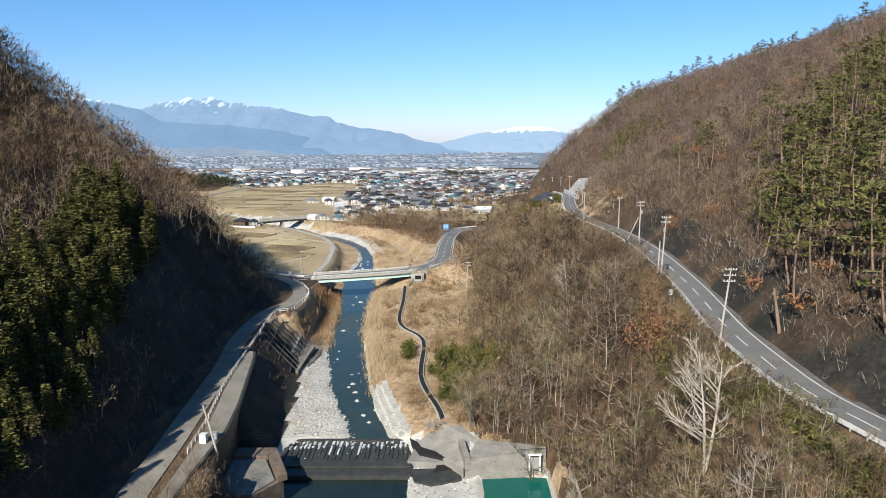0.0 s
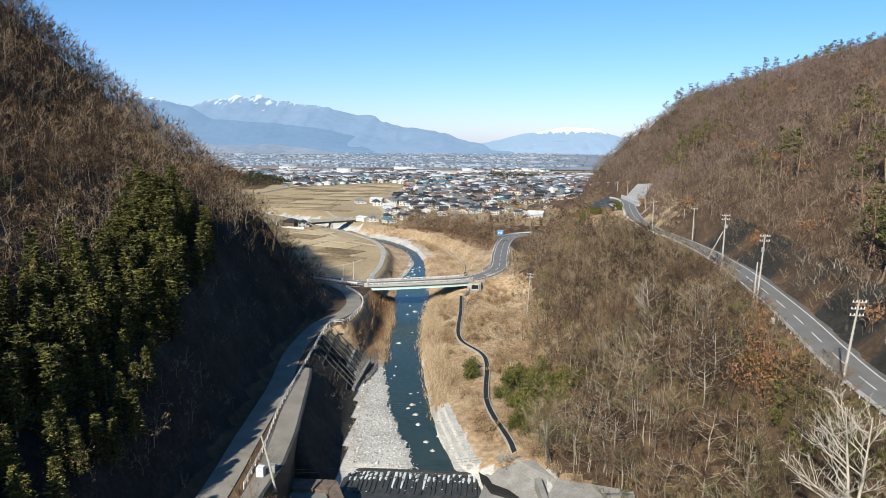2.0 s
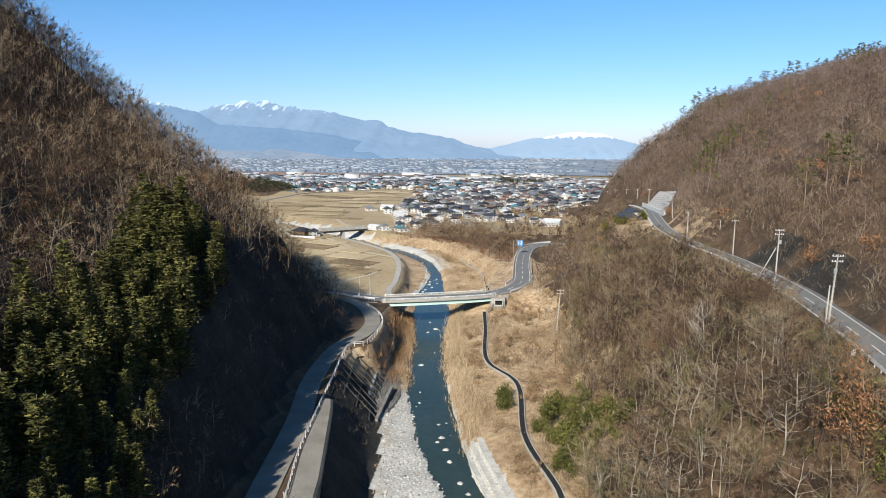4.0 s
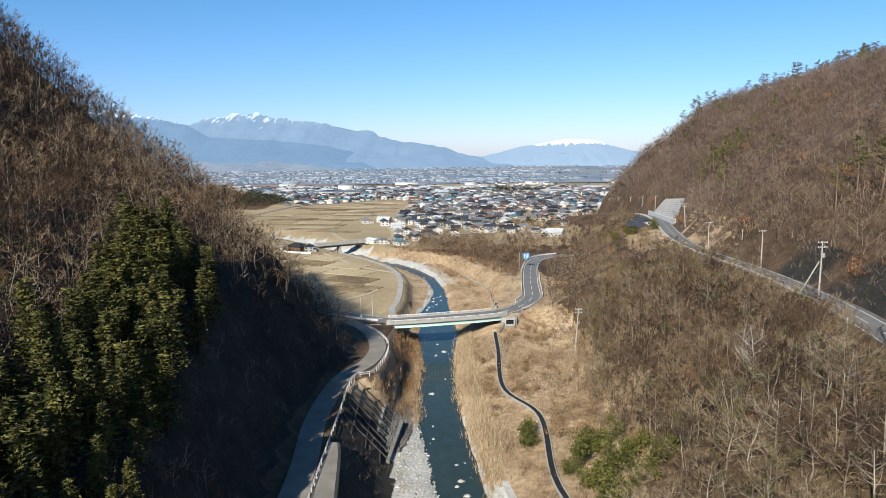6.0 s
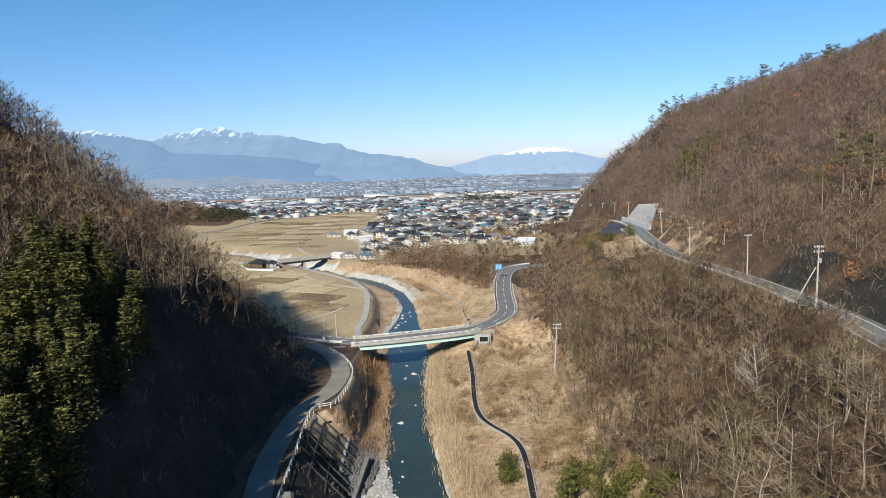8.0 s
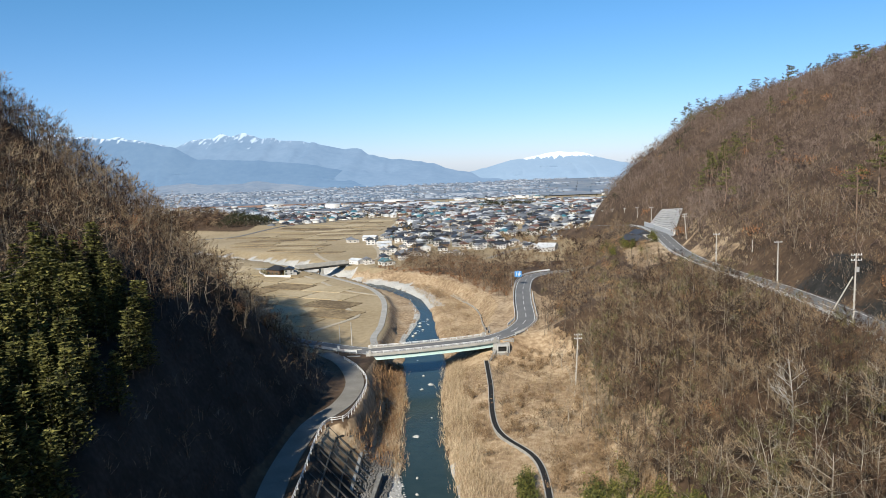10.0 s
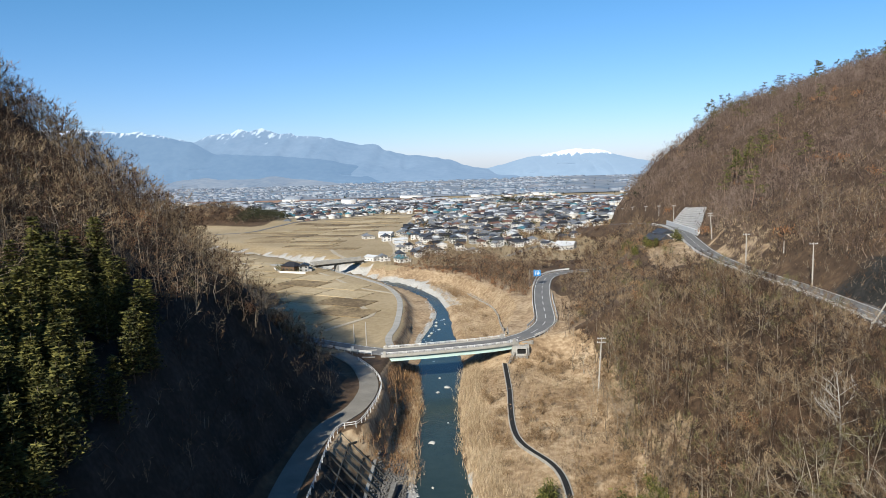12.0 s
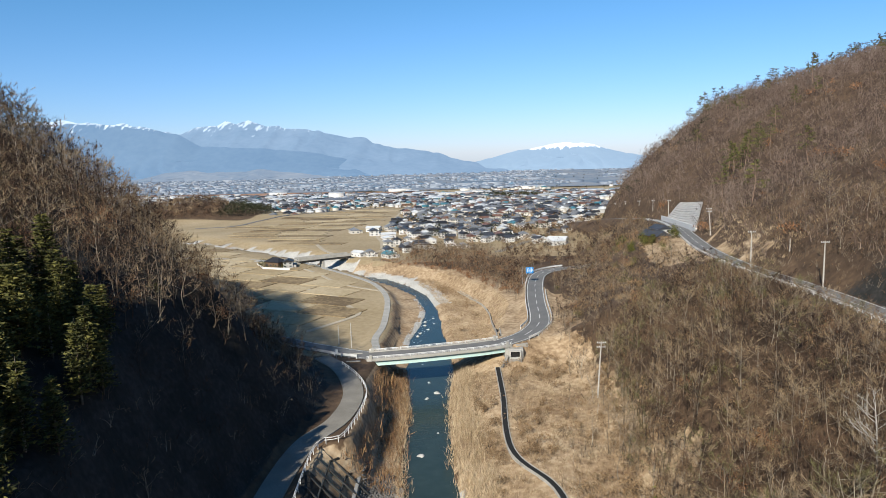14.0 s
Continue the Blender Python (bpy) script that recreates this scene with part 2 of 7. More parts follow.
# ---- tools ----
class Shape:
    """Collects faces for one mesh."""

    def __init__(self):
        self.v, self.f = [], []

    def add(self, verts, faces):
        n = len(self.v)
        self.v += [tuple(p) for p in verts]
        self.f += [tuple(i + n for i in q) for q in faces]
        return self

    def box(self, x0, x1, y0, y1, z0, z1):
        c = [(x, y, z) for z in (z0, z1) for x, y in ((x0, y0), (x1, y0), (x1, y1), (x0, y1))]
        return self.add(c, [(3, 2, 1, 0), (4, 5, 6, 7), (0, 1, 5, 4), (1, 2, 6, 5), (2, 3, 7, 6), (3, 0, 4, 7)])

    def tube(self, pts, radii, sides=6, cap=True):
        pts = [Vector(p) for p in pts]
        rings = []
        for k, p in enumerate(pts):
            d = (pts[min(k + 1, len(pts) - 1)] - pts[max(k - 1, 0)]).normalized()
            a = d.cross(Vector((0, 0, 1)) if abs(d.z) < 0.9 else Vector((1, 0, 0))).normalized()
            b = d.cross(a)
            rings.append([p + (a * math.cos(2 * math.pi * s / sides) + b * math.sin(2 * math.pi * s / sides)) * radii[k] for s in range(sides)])
        n = sides
        f = [(k * n + s, k * n + (s + 1) % n, (k + 1) * n + (s + 1) % n, (k + 1) * n + s) for k in range(len(pts) - 1) for s in range(n)]
        if cap:
            f += [tuple(range(n - 1, -1, -1)), tuple((len(pts) - 1) * n + s for s in range(n))]
        return self.add([q for r in rings for q in r], f)

    def sweep(self, line, profile, closed=True):
        """A profile of (sideways, up) swept along a line of points; sideways is to the right of the way."""
        line = [Vector(p) for p in line]
        n, vs, f = len(profile), [], []
        for k, p in enumerate(line):
            d = line[min(k + 1, len(line) - 1)] - line[max(k - 1, 0)]
            d.z = 0
            d.normalize()
            r = Vector((d.y, -d.x, 0))
            vs += [p + r * a + Vector((0, 0, b)) for a, b in profile]
        for k in range(len(line) - 1):
            for s in range(n if closed else n - 1):
                t = (s + 1) % n
                f.append((k * n + s, k * n + t, (k + 1) * n + t, (k + 1) * n + s))
        if closed:
            f += [tuple(range(n)), tuple((len(line) - 1) * n + s for s in range(n - 1, -1, -1))]
        return self.add(vs, f)

    def mesh(self, name, material):
        me = bpy.data.meshes.new(name)
        me.from_pydata(self.v, [], self.f)
        for mt in material if isinstance(material, (list, tuple)) else [material]:
            me.materials.append(mt)
        bm = bmesh.new()
        bm.from_mesh(me)
        bmesh.ops.recalc_face_normals(bm, faces=bm.faces)
        bm.to_mesh(me)
        bm.free()
        return me


def part(name, shape, material, parent=None, label=""):
    ob = new(name, shape.mesh(name, material) if isinstance(shape, Shape) else shape)
    if parent is not None:
        ob.parent = parent
    return tagged(ob, label) if label else ob


def thing(name, label, category, group="", kind="", at=None):
    ob = tagged(new(name), label, category, group, kind)
    if at is not None:
        ob.matrix_basis = at
    return ob


def tri_mesh(name, verts, tris, mats, slot=None, tint=None, smooth=False):
    """A mesh from arrays of points and triangles or quads."""
    me = bpy.data.meshes.new(name)
    w = tris.shape[1]
    me.vertices.add(len(verts))
    me.vertices.foreach_set("co", np.ascontiguousarray(verts, dtype=np.float32).ravel())
    me.loops.add(len(tris) * w)
    me.loops.foreach_set("vertex_index", np.ascontiguousarray(tris, dtype=np.int32).ravel())
    me.polygons.add(len(tris))
    me.polygons.foreach_set("loop_start", np.arange(0, len(tris) * w, w, dtype=np.int32))
    for mt in mats:
        me.materials.append(mt)
    if slot is not None:
        me.polygons.foreach_set("material_index", np.ascontiguousarray(slot, dtype=np.int32))
    if smooth:
        me.polygons.foreach_set("use_smooth", np.ones(len(tris), dtype=bool))
    if tint is not None:
        me.attributes.new("tint", "FLOAT", "POINT").data.foreach_set("value", np.ascontiguousarray(tint, dtype=np.float32))
    me.update(calc_edges=True)
    return me


def step(a, b, v):
    t = np.clip((v - a) / (b - a), 0, 1)
    return t * t * (3 - 2 * t)


def wobble(x, y, size, seed=0):
    """Smooth value noise in -1..1 on arrays."""
    x, y = np.asarray(x, float) / size, np.asarray(y, float) / size
    i, j = np.floor(x), np.floor(y)
    u, v = x - i, y - j
    u, v = u * u * (3 - 2 * u), v * v * (3 - 2 * v)

    def h(a, b):
        s = np.sin(a * 127.1 + b * 311.7 + seed * 74.7) * 43758.5453
        return 2 * (s - np.floor(s)) - 1

    return (h(i, j) * (1 - u) + h(i + 1, j) * u) * (1 - v) + (h(i, j + 1) * (1 - u) + h(i + 1, j + 1) * u) * v


def near_line(X, Y, line):
    """Distance to a polyline, positive to the left of its way, and the place along it (in segments)."""
    best, sign, along = np.full(np.shape(X), 1e9), np.ones(np.shape(X)), np.zeros(np.shape(X))
    for k in range(len(line) - 1):
        ax, ay, bx, by = *line[k][:2], *line[k + 1][:2]
        dx, dy = bx - ax, by - ay
        t = np.clip(((X - ax) * dx + (Y - ay) * dy) / (dx * dx + dy * dy), 0, 1)
        d = np.hypot(X - ax - t * dx, Y - ay - t * dy)
        c = dx * (Y - ay) - dy * (X - ax)
        m = d < best
        best, sign, along = np.where(m, d, best), np.where(m, np.where(c >= 0, 1, -1), sign), np.where(m, k + t, along)
    return best * sign, along


def smooth_line(pts, gap):
    """A polyline rounded by Catmull-Rom and cut into even steps."""
    p = np.array(pts, float)
    q = np.vstack([2 * p[0] - p[1], p, 2 * p[-1] - p[-2]])
    out = []
    for k in range(1, len(q) - 2):
        n = max(1, int(np.ceil(np.linalg.norm(q[k + 1] - q[k]) / gap)))
        for t in np.arange(n) / n:
            out.append(0.5 * (2 * q[k] + (q[k + 1] - q[k - 1]) * t + (2 * q[k - 1] - 5 * q[k] + 4 * q[k + 1] - q[k + 2]) * t * t + (3 * q[k] - q[k - 1] - 3 * q[k + 1] + q[k + 2]) * t ** 3))
    out.append(p[-1])
    return np.array(out)


# ---- the lie of the land, in survey units of 1.3 m ----
K = 1.3
RIV_Y = [-200, 60, 80, 97, 99, 111, 119, 142, 155, 175, 198, 221, 229, 241, 254, 275, 291, 304, 320, 342, 368, 390, 410, 440, 500, 700]
RIV_L = [-24, -22, -21.5, -22, -12.5, -17.4, -19.6, -24.6, -26.2, -27.5, -30.0, -32.3, -31.5, -30.7, -31.2, -36.1, -44.7, -54.6, -74, -89, -112, -136, -160, -198, -268, -520]
RIV_R = [-3, -3.5, -3.8, -5.5, -7.8, -11.2, -13, -17.0, -18.6, -20.3, -20.2, -23.5, -24.8, -26, -27.6, -32.5, -40, -48.6, -68, -83, -105, -129, -153, -190, -260, -512]
TOP_Y = [-200, 60, 82, 92, 113, 118, 142, 145, 163, 172, 183, 204, 222, 252, 274, 290, 304, 320, 342, 368, 390, 410, 440, 500, 700]
TOP_X = [-22, -23, -26.2, -28.1, -31.8, -33.7, -35.6, -32.2, -32.2, -34.8, -34.6, -36.6, -36.8, -40.4, -47, -55, -64, -82, -97, -120, -144, -168, -206, -276, -530]
FOOT_Y = [-200, 60, 82, 98, 114, 132, 146, 165, 185, 204, 222, 252, 274, 290, 304, 320, 342, 368, 390, 410, 440, 500, 700]
FOOT_X = [-21, -21.5, -23.0, -24.5, -26, -28.9, -29.5, -30.5, -32, -34.8, -35, -37.5, -43, -51, -60, -78, -93, -116, -140, -164, -202, -272, -525]
DITCH = [(5.4, 91.3), (1.5, 95.0), (-0.6, 103.1), (-3.8, 117.0), (-4.3, 138.6), (-9.9, 152), (-10.6, 174), (-11.2, 189)]
BANK_Y = [-200, 70, 85, 91, 95, 103, 117, 139, 152, 174, 189, 200, 215, 235, 247, 267, 293, 312, 330, 345, 372, 420, 520, 700]
BANK_X = [9, 11, 12, 5.4, 1.5, -0.6, -3.8, -4.3, -9.9, -10.6, -11.5, -12.5, -9, -6.5, -8, -13, -25, -43, -68, -80, -100, -160, -290, -500]
MID_Y = [-200, 200, 230, 260, 290, 320, 360, 420, 700]
MID_OFF = [0, 0, 11, 15, 41, 75, 125, 190, 500]
R_ROAD = [(52, -120, 18), (47, 20, 19.5), (43.5, 45, 20), (40.4, 60, 20.3), (38.2, 70, 20.5), (37.8, 80, 20.9), (38.3, 92, 21.3), (40.5, 112, 22.2), (41.8, 135, 23.2),
          (42.6, 155, 23.2), (42.8, 175, 22.8), (42, 195, 22.2), (41.8, 212, 21.8), (43, 235, 21.5), (47, 265, 21.5), (52.3, 295, 20.6), (54.5, 324, 19.5), (53, 355, 17.5), (49, 393, 14), (40, 450, 7), (30, 520, 1.5)]
L_ROAD = [(-29.5, -60, 10), (-30.5, 40, 10), (-32.2, 74, 10), (-33.6, 90, 10), (-35.2, 108, 10), (-37.6, 125, 10), (-37.6, 142, 9.9), (-34.8, 152, 9.7), (-35, 164, 9.3), (-39.6, 178, 8.7), (-46, 188, 8.2)]
W_ROAD = [(-35.5, 187.5, 8.5), (-41, 190.5, 8.2), (-46.5, 194.5, 7.9), (-52.4, 199, 7.5), (-62, 207, 7.0), (-78, 219, 6.6), (-105, 236, 6.2), (-150, 260, 6.0)]
C_ROAD = [(-10.4, 194.4, 8.8), (-5.5, 199.6, 8.9), (-2.6, 206, 8.9), (-0.9, 214, 8.9), (-0.2, 235, 8.9), (1.4, 259, 8.8), (4.4, 276, 8.5), (11, 287, 8.0), (22, 294, 7.6), (30, 300, 7.5)]
LEVEE = [(-36.2, 196, 7.4), (-38.3, 207, 6.6), (-38.5, 222, 6.4), (-42, 252, 6.2), (-48.7, 274, 6.0), (-58, 290, 5.8), (-76, 313, 5.8)]
L_FOOT = [(-34, -260), (-34.2, 60), (-35.5, 80), (-37.6, 100), (-40.3, 122), (-40.6, 142), (-38.6, 152), (-39.2, 166), (-45.5, 182), (-56, 200), (-75, 217), (-100, 236), (-150, 263), (-260, 300), (-900, 420)]

STEEP_Y, STEEP_W = [60, 85, 112, 130], [3, 6, 9, 11]


def plain(y):
    return np.interp(y, [330, 1200, 3500, 3700], [5.5, -11.9, -39.5, -41])


def land(X, Y):
    """Height of the ground, without the cuttings for roads."""
    rl, rr = np.interp(Y, RIV_Y, RIV_L), np.interp(Y, RIV_Y, RIV_R)
    tx, fx, bx = np.interp(Y, TOP_Y, TOP_X), np.interp(Y, FOOT_Y, FOOT_X), np.interp(Y, BANK_Y, BANK_X)
    pl = plain(Y)
    drop = pl - 5.5
    wz = np.where(Y < 97, 1.5, 2.0) + drop
    zl = np.interp(Y, [142, 165, 185, 204], [10, 9.4, 8.4, 6.0]) + drop
    xs = [tx, fx, rl, rl + 1.2, rr - 1.2, rr, np.minimum(rr + 2.2, bx - 0.5), bx]
    bank = np.interp(Y, [188, 200, 246, 262, 310], [5.0, 8.0, 8.0, 6.8, 6.0])
    flat = np.interp(Y, [195, 215], [3.7, 3.2])
    zs = [zl, 3.0 + drop, wz + 0.1, wz - 1.0, wz - 1.0, wz + 0.05, flat + drop, bank + drop]
    z = np.where(X <= xs[0], zs[0], zs[-1])
    for k in range(len(xs) - 1):
        w = np.clip((X - xs[k]) / np.maximum(xs[k + 1] - xs[k], 0.01), 0, 1)
        if k == len(xs) - 2:
            w = np.where(Y > 205, step(0.62, 1, w), w)
        z = np.where((X > xs[k]) & (X <= xs[k + 1]), zs[k] * (1 - w) + zs[k + 1] * w, z)
    # small basin beside the weir
    basin = step(5.0, 6.0, X) * step(14.6, 13.8, X) * step(88.4, 87.6, Y) * step(60, 64, Y)
    z = z * (1 - basin) + 1.0 * basin
    shelf = step(-4.6, -3.8, X) * step(5.6, 4.8, X) * step(90, 88, Y) * step(60, 64, Y)
    z = z * (1 - shelf) + (1.9 + 0.5 * wobble(X, Y, 3, 12)) * shelf
    # wooded bank between the river terrace and the upper road
    rd = np.array(R_ROAD)
    x8, z7 = np.interp(Y, rd[:, 1], rd[:, 0]), np.interp(Y, rd[:, 1], rd[:, 2])
    z7 = np.where(Y > 470, np.minimum(z7, pl), z7)
    x7 = x8 - 2.8
    xm = np.minimum(bx + np.interp(Y, MID_Y, MID_OFF), x7 - 4)
    s = (X - xm) / np.maximum(x7 - xm, 1)
    lo = np.interp(Y, [185, 240], [0.25, 0.0])
    hi = np.interp(Y, [60, 100, 185, 240], [0.85, 0.8, 0.8, 0.95])
    rise = step(480, 420, Y) * step(lo, hi, s) * np.maximum(z7 - bank - drop - 0.5, 0)
    z = np.where(X > xm, z + rise + 0.5 * np.clip(s, 0, 1), z)
    # eastern hill
    x9 = np.where(Y > 330, np.maximum(x8, 50), x8)
    d = np.maximum(X - x9 - 3.0, 0)
    z9 = np.where(Y > 330, np.maximum(z7, 19.3), z7)
    front = z9 + np.interp(Y, [300, 420], [0.55, 0.78]) * d + 2.6 * step(0, 6, d)
    yc = np.interp(X, [40, 50, 84, 132, 170, 215, 275, 350], [400, 420, 470, 510, 530, 550, 580, 620])
    zc = np.interp(X, [38, 45, 55, 84, 105, 132, 170, 215, 275, 350, 600], [5, 13, 26, 44, 57, 72, 84, 96, 112, 140, 160])
    cap = zc + np.maximum(330 - Y, 0) * 0.5
    cap = cap - np.maximum(Y - yc, 0) * 0.7
    hill = np.maximum(np.minimum(front, cap), pl)
    hill = hill + 2.0 * wobble(X, Y, 34, 3) * step(4, 20, d) * step(0, 8, hill - pl)
    hill = np.where(X < x9 + 3.0, z7 + (hill - z7) * step(x8 + 3, x9 + 3.01, X), hill)
    z = np.where(X > x8 + 3.0, hill, z)
    # western hill
    dl, along = near_line(X, Y, L_FOOT)
    dd = np.maximum(dl, 0)
    cut = np.interp(Y, [60, 80, 146, 172], [0.6, 1.0, 1.0, 0.0])
    wide = np.interp(Y, STEEP_Y, STEEP_W)
    steep = 1.95 * np.minimum(dd, wide) + (37.5 - 1.95 * wide) / (39 - wide) * np.clip(dd - wide, 0, 39 - wide) + 0.95 * np.maximum(dd - 39, 0)
    plainer = np.where(Y < 140, 1.25 * np.minimum(dd, 10) + 0.9 * np.clip(dd - 10, 0, 29), 0.5 * np.minimum(dd, 15) + 1.22 * np.clip(dd - 15, 0, 24)) + 0.95 * np.maximum(dd - 39, 0)
    west = zl + cut * steep + (1 - cut) * plainer + 1.6 * wobble(X, Y, 22, 7) * step(14, 24, dd) + (1.1 * wobble(X, Y, 7, 31) + 0.5 * wobble(X, Y, 3, 32)) * step(1, 4, dd)
    west = np.minimum(west, 104 + 0.1 * dd)
    z = np.where(dl > 0, np.maximum(west, z), z)
    # knoll beyond the paddies
    k = np.exp(-(((X + 250) / 62) ** 2 + ((Y - 600) / 38) ** 2) * 1.2)
    return z + 14 * k * (1 + 0.2 * wobble(X, Y, 20, 5))


ROADS = [(R_ROAD, 2.55, 1.2, 0.8), (L_ROAD, 2.0, 0.5, 0.8), (W_ROAD, 2.5, 3.0, 1.2), (C_ROAD, 2.5, 2.6, 1.0), (LEVEE, 1.0, 2.0, 1.0)]


def ground(X, Y):
    """Height of the ground with level beds for the roads."""
    X, Y = np.asarray(X, float), np.asarray(Y, float)
    z = land(X, Y)
    rough = 0.25 * wobble(X, Y, 6, 1) + 0.12 * wobble(X, Y, 2.3, 2)
    paddy = step(190, 198, Y) * step(-1.0, -3.0, X - np.interp(Y, TOP_Y, TOP_X))
    z = z + rough * step(60, 20, np.abs(Y - 140) - 80) * 0.8 * (1 - paddy)
    for line, half, shoulder, keep in ROADS:
        a = np.array(line)
        d, s = near_line(X, Y, line)
        zr = np.interp(s, np.arange(len(a)), a[:, 2]) - 0.12
        w = step(half + shoulder, half + keep * 0.4, np.abs(d))
        ends = (s > 0.0) & (s < len(a) - 1.0)
        z = np.where(ends, z * (1 - w) + zr * w, z)
    # beds dug for the water intake and the chamber below the lane
    for x0, x1, y0, y1, bed in ((-5.0, 3.2, 83.0, 95.5, 1.9), (-28.4, -18.0, 76.0, 90.0, 4.0)):
        w = step(x0 - 0.6, x0 + 0.6, X) * step(x1 + 0.6, x1 - 0.6, X) * step(y0 - 0.8, y0 + 0.8, Y) * step(y1 + 0.8, y1 - 0.8, Y)
        z = z * (1 - w) + np.minimum(z, bed) * w
    return z


def gz(x, y):
    """Ground height in metres under a place in metres."""
    return K * ground(np.asarray(x) / K, np.asarray(y) / K)


def spread(lo, dense_lo, dense_hi, hi, fine, grow):
    mid = list(np.arange(dense_lo, dense_hi + fine / 2, fine))
    a, g = mid[-1], fine
    while a < hi:
        g *= grow
        a += g
        mid.append(min(a, hi))
    a, g = mid[0], fine
    while a > lo:
        g *= grow
        a -= g
        mid.insert(0, max(a, lo))
    return np.array(mid)


gx = spread(-3600, -58, 58, 3600, 1.0, 1.07)
gy = spread(-500, 62, 250, 3600, 1.35, 1.05)
GX, GY = np.meshgrid(gx, gy)
GZ = ground(GX, GY)
nx, ny = len(gx), len(gy)
idx = np.arange(nx * ny).reshape(ny, nx)
quads = np.stack([idx[:-1, :-1], idx[:-1, 1:], idx[1:, 1:], idx[1:, :-1]], -1).reshape(-1, 4)
me = tri_mesh("ground", np.stack([GX, GY, GZ], -1).reshape(-1, 3) * K, quads, [M_ground], smooth=True)
# zones: dry grass, gravel, paddies, dark rock with painted shade
rl, rr = np.interp(GY, RIV_Y, RIV_L), np.interp(GY, RIV_Y, RIV_R)
bx, fx, tx = np.interp(GY, BANK_Y, BANK_X), np.interp(GY, FOOT_Y, FOOT_X), np.interp(GY, TOP_Y, TOP_X)
dl, _ = near_line(GX, GY, L_FOOT)
rd = np.array(R_ROAD)
x8 = np.interp(GY, rd[:, 1], rd[:, 0])
grass = ((GX > rr) & (GX < bx + np.interp(GY, [60, 98, 112, 150, 190, 300], [3, 3, 9, 20, 18, 8]) + 1.0 + 1.6 * wobble(GX, GY, 6, 26) + 1.2 * wobble(GX, GY, 2.5, 28))) * 1.0
grass = np.maximum(grass, ((GX > tx) & (GX < rl) & (GY > 135)) * 1.0)
grass = np.maximum(grass, ((GX > x8 - 14) & (GX < x8 - 2) & (GY > 215) & (GY < 275)) * 0.9)
grass = np.maximum(grass, ((GX > x8 + 2) & (GX < x8 + 8) & (GY > 208) & (GY < 250)) * np.clip(0.4 + 0.6 * wobble(GX, GY, 5, 27), 0, 1))
gravel = ((GX > fx + 1) & (GX < rr + 0.4) & (GY < 146)) * 1.0
gravel = np.maximum(gravel, ((GX > rr - 1) & (GX < rr + 3) & (GY < 118)) * 0.8)
gravel = np.maximum(gravel, ((GX > rl - 1.2) & (GX < rl + 3) & (GY > 216) & (GY < 252)) * 0.8)
gravel = np.maximum(gravel, ((GX > -5) & (GX < np.where(GY < 89, 15, 5.5)) & (GY < 95)) * 0.7)
grass = np.where((GX > -5) & (GX < 5.5) & (GY < 95), 0, grass)
gravel = np.maximum(gravel, ((GX > tx + 2) & (GX < bx - 6) & (GY > 300)) * np.clip(0.55 + 0.5 * wobble(GX, GY, 9, 17), 0, 1))
gravel = np.maximum(gravel, ((GX > rr - 0.5) & (GX < rr + 5) & (GY > 258) & (GY < 335)) * np.clip(0.7 + 0.4 * wobble(GX, GY, 8, 19), 0, 1))
gravel = np.maximum(gravel, ((GX > rr + 0.5) & (GX < rr + 10) & (GY > 325) & (GY < 480)) * 1.0)
field = ((GX < tx) & (dl < 0) & (GY > 190)) | ((GX > bx) & (GY > 320))
field = field & (GX < np.where(GY < 330, -20, x8 - 30 + 2 * np.maximum(GY - 450, 0)))
field = field | (GY > 640) | ((GY > 345) & (GX > bx) & (GX < x8 - 12))
field = field & ~((GX > x8 + 3) & (GZ > plain(GY) + 3))
dc = GX - (-250)
field = field & ~((np.abs(dc) < 60) & (np.abs(GY - 600) < 42))
# near-black zone: cut rock, and painted shade on western slope and river wall
rock_shade = ((dl > 0) & (dl < 30) & (GY < 182)) | ((GX > tx - 0.3) & (GX < fx + 1.6) & (GY < 134) & (GY > 70)) | ((GX > x8 + 2.6) & (GX < x8 + 9.5) & (GY < 175))
rock_shade = rock_shade * np.clip(np.where(GX > 0, 0.64, 0.95) + 0.35 * wobble(GX, GY, 5, 21), 0, 1)
zone = np.stack([grass, gravel, field * 1.0, rock_shade], -1).reshape(-1, 4)
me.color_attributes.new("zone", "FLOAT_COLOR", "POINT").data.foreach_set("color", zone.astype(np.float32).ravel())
earth = tagged(new("ground", me), "valley ground of leaf litter, dry grass and bare paddies", "ground", kind="structure")


# ---- river ----
def strip(name, left, right, z, mat, label, category):
    """A sheet between two edges given at the same steps."""
    s = Shape()
    n = len(left)
    vs = [(*p, zz) for p, zz in zip(left, z)] + [(*p, zz) for p, zz in zip(right, z)]
    s.add(vs, [(k, n + k, n + k + 1, k + 1) for k in range(n - 1)])
    return tagged(part(name, s, mat), label, category, kind="structure")


ys = np.arange(98.2, 600, 2.0)
wl = [(K * (np.interp(y, RIV_Y, RIV_L) - 0.9), K * y) for y in ys]
wr = [(K * (np.interp(y, RIV_Y, RIV_R) + 0.9), K * y) for y in ys]
strip("water", wl, wr, [K * (2.0 + plain(y) - 5.5) for y in ys], M_water, "shallow teal river running over stones", "river")
ys = np.arange(20, 97.5, 2.0)
strip("water", [(K * -23, K * y) for y in ys], [(K * (-2.5 if y < 80 else -3.6), K * y) for y in ys], [K * 1.6] * len(ys), M_deepwater, "dark still water above the weir", "river")


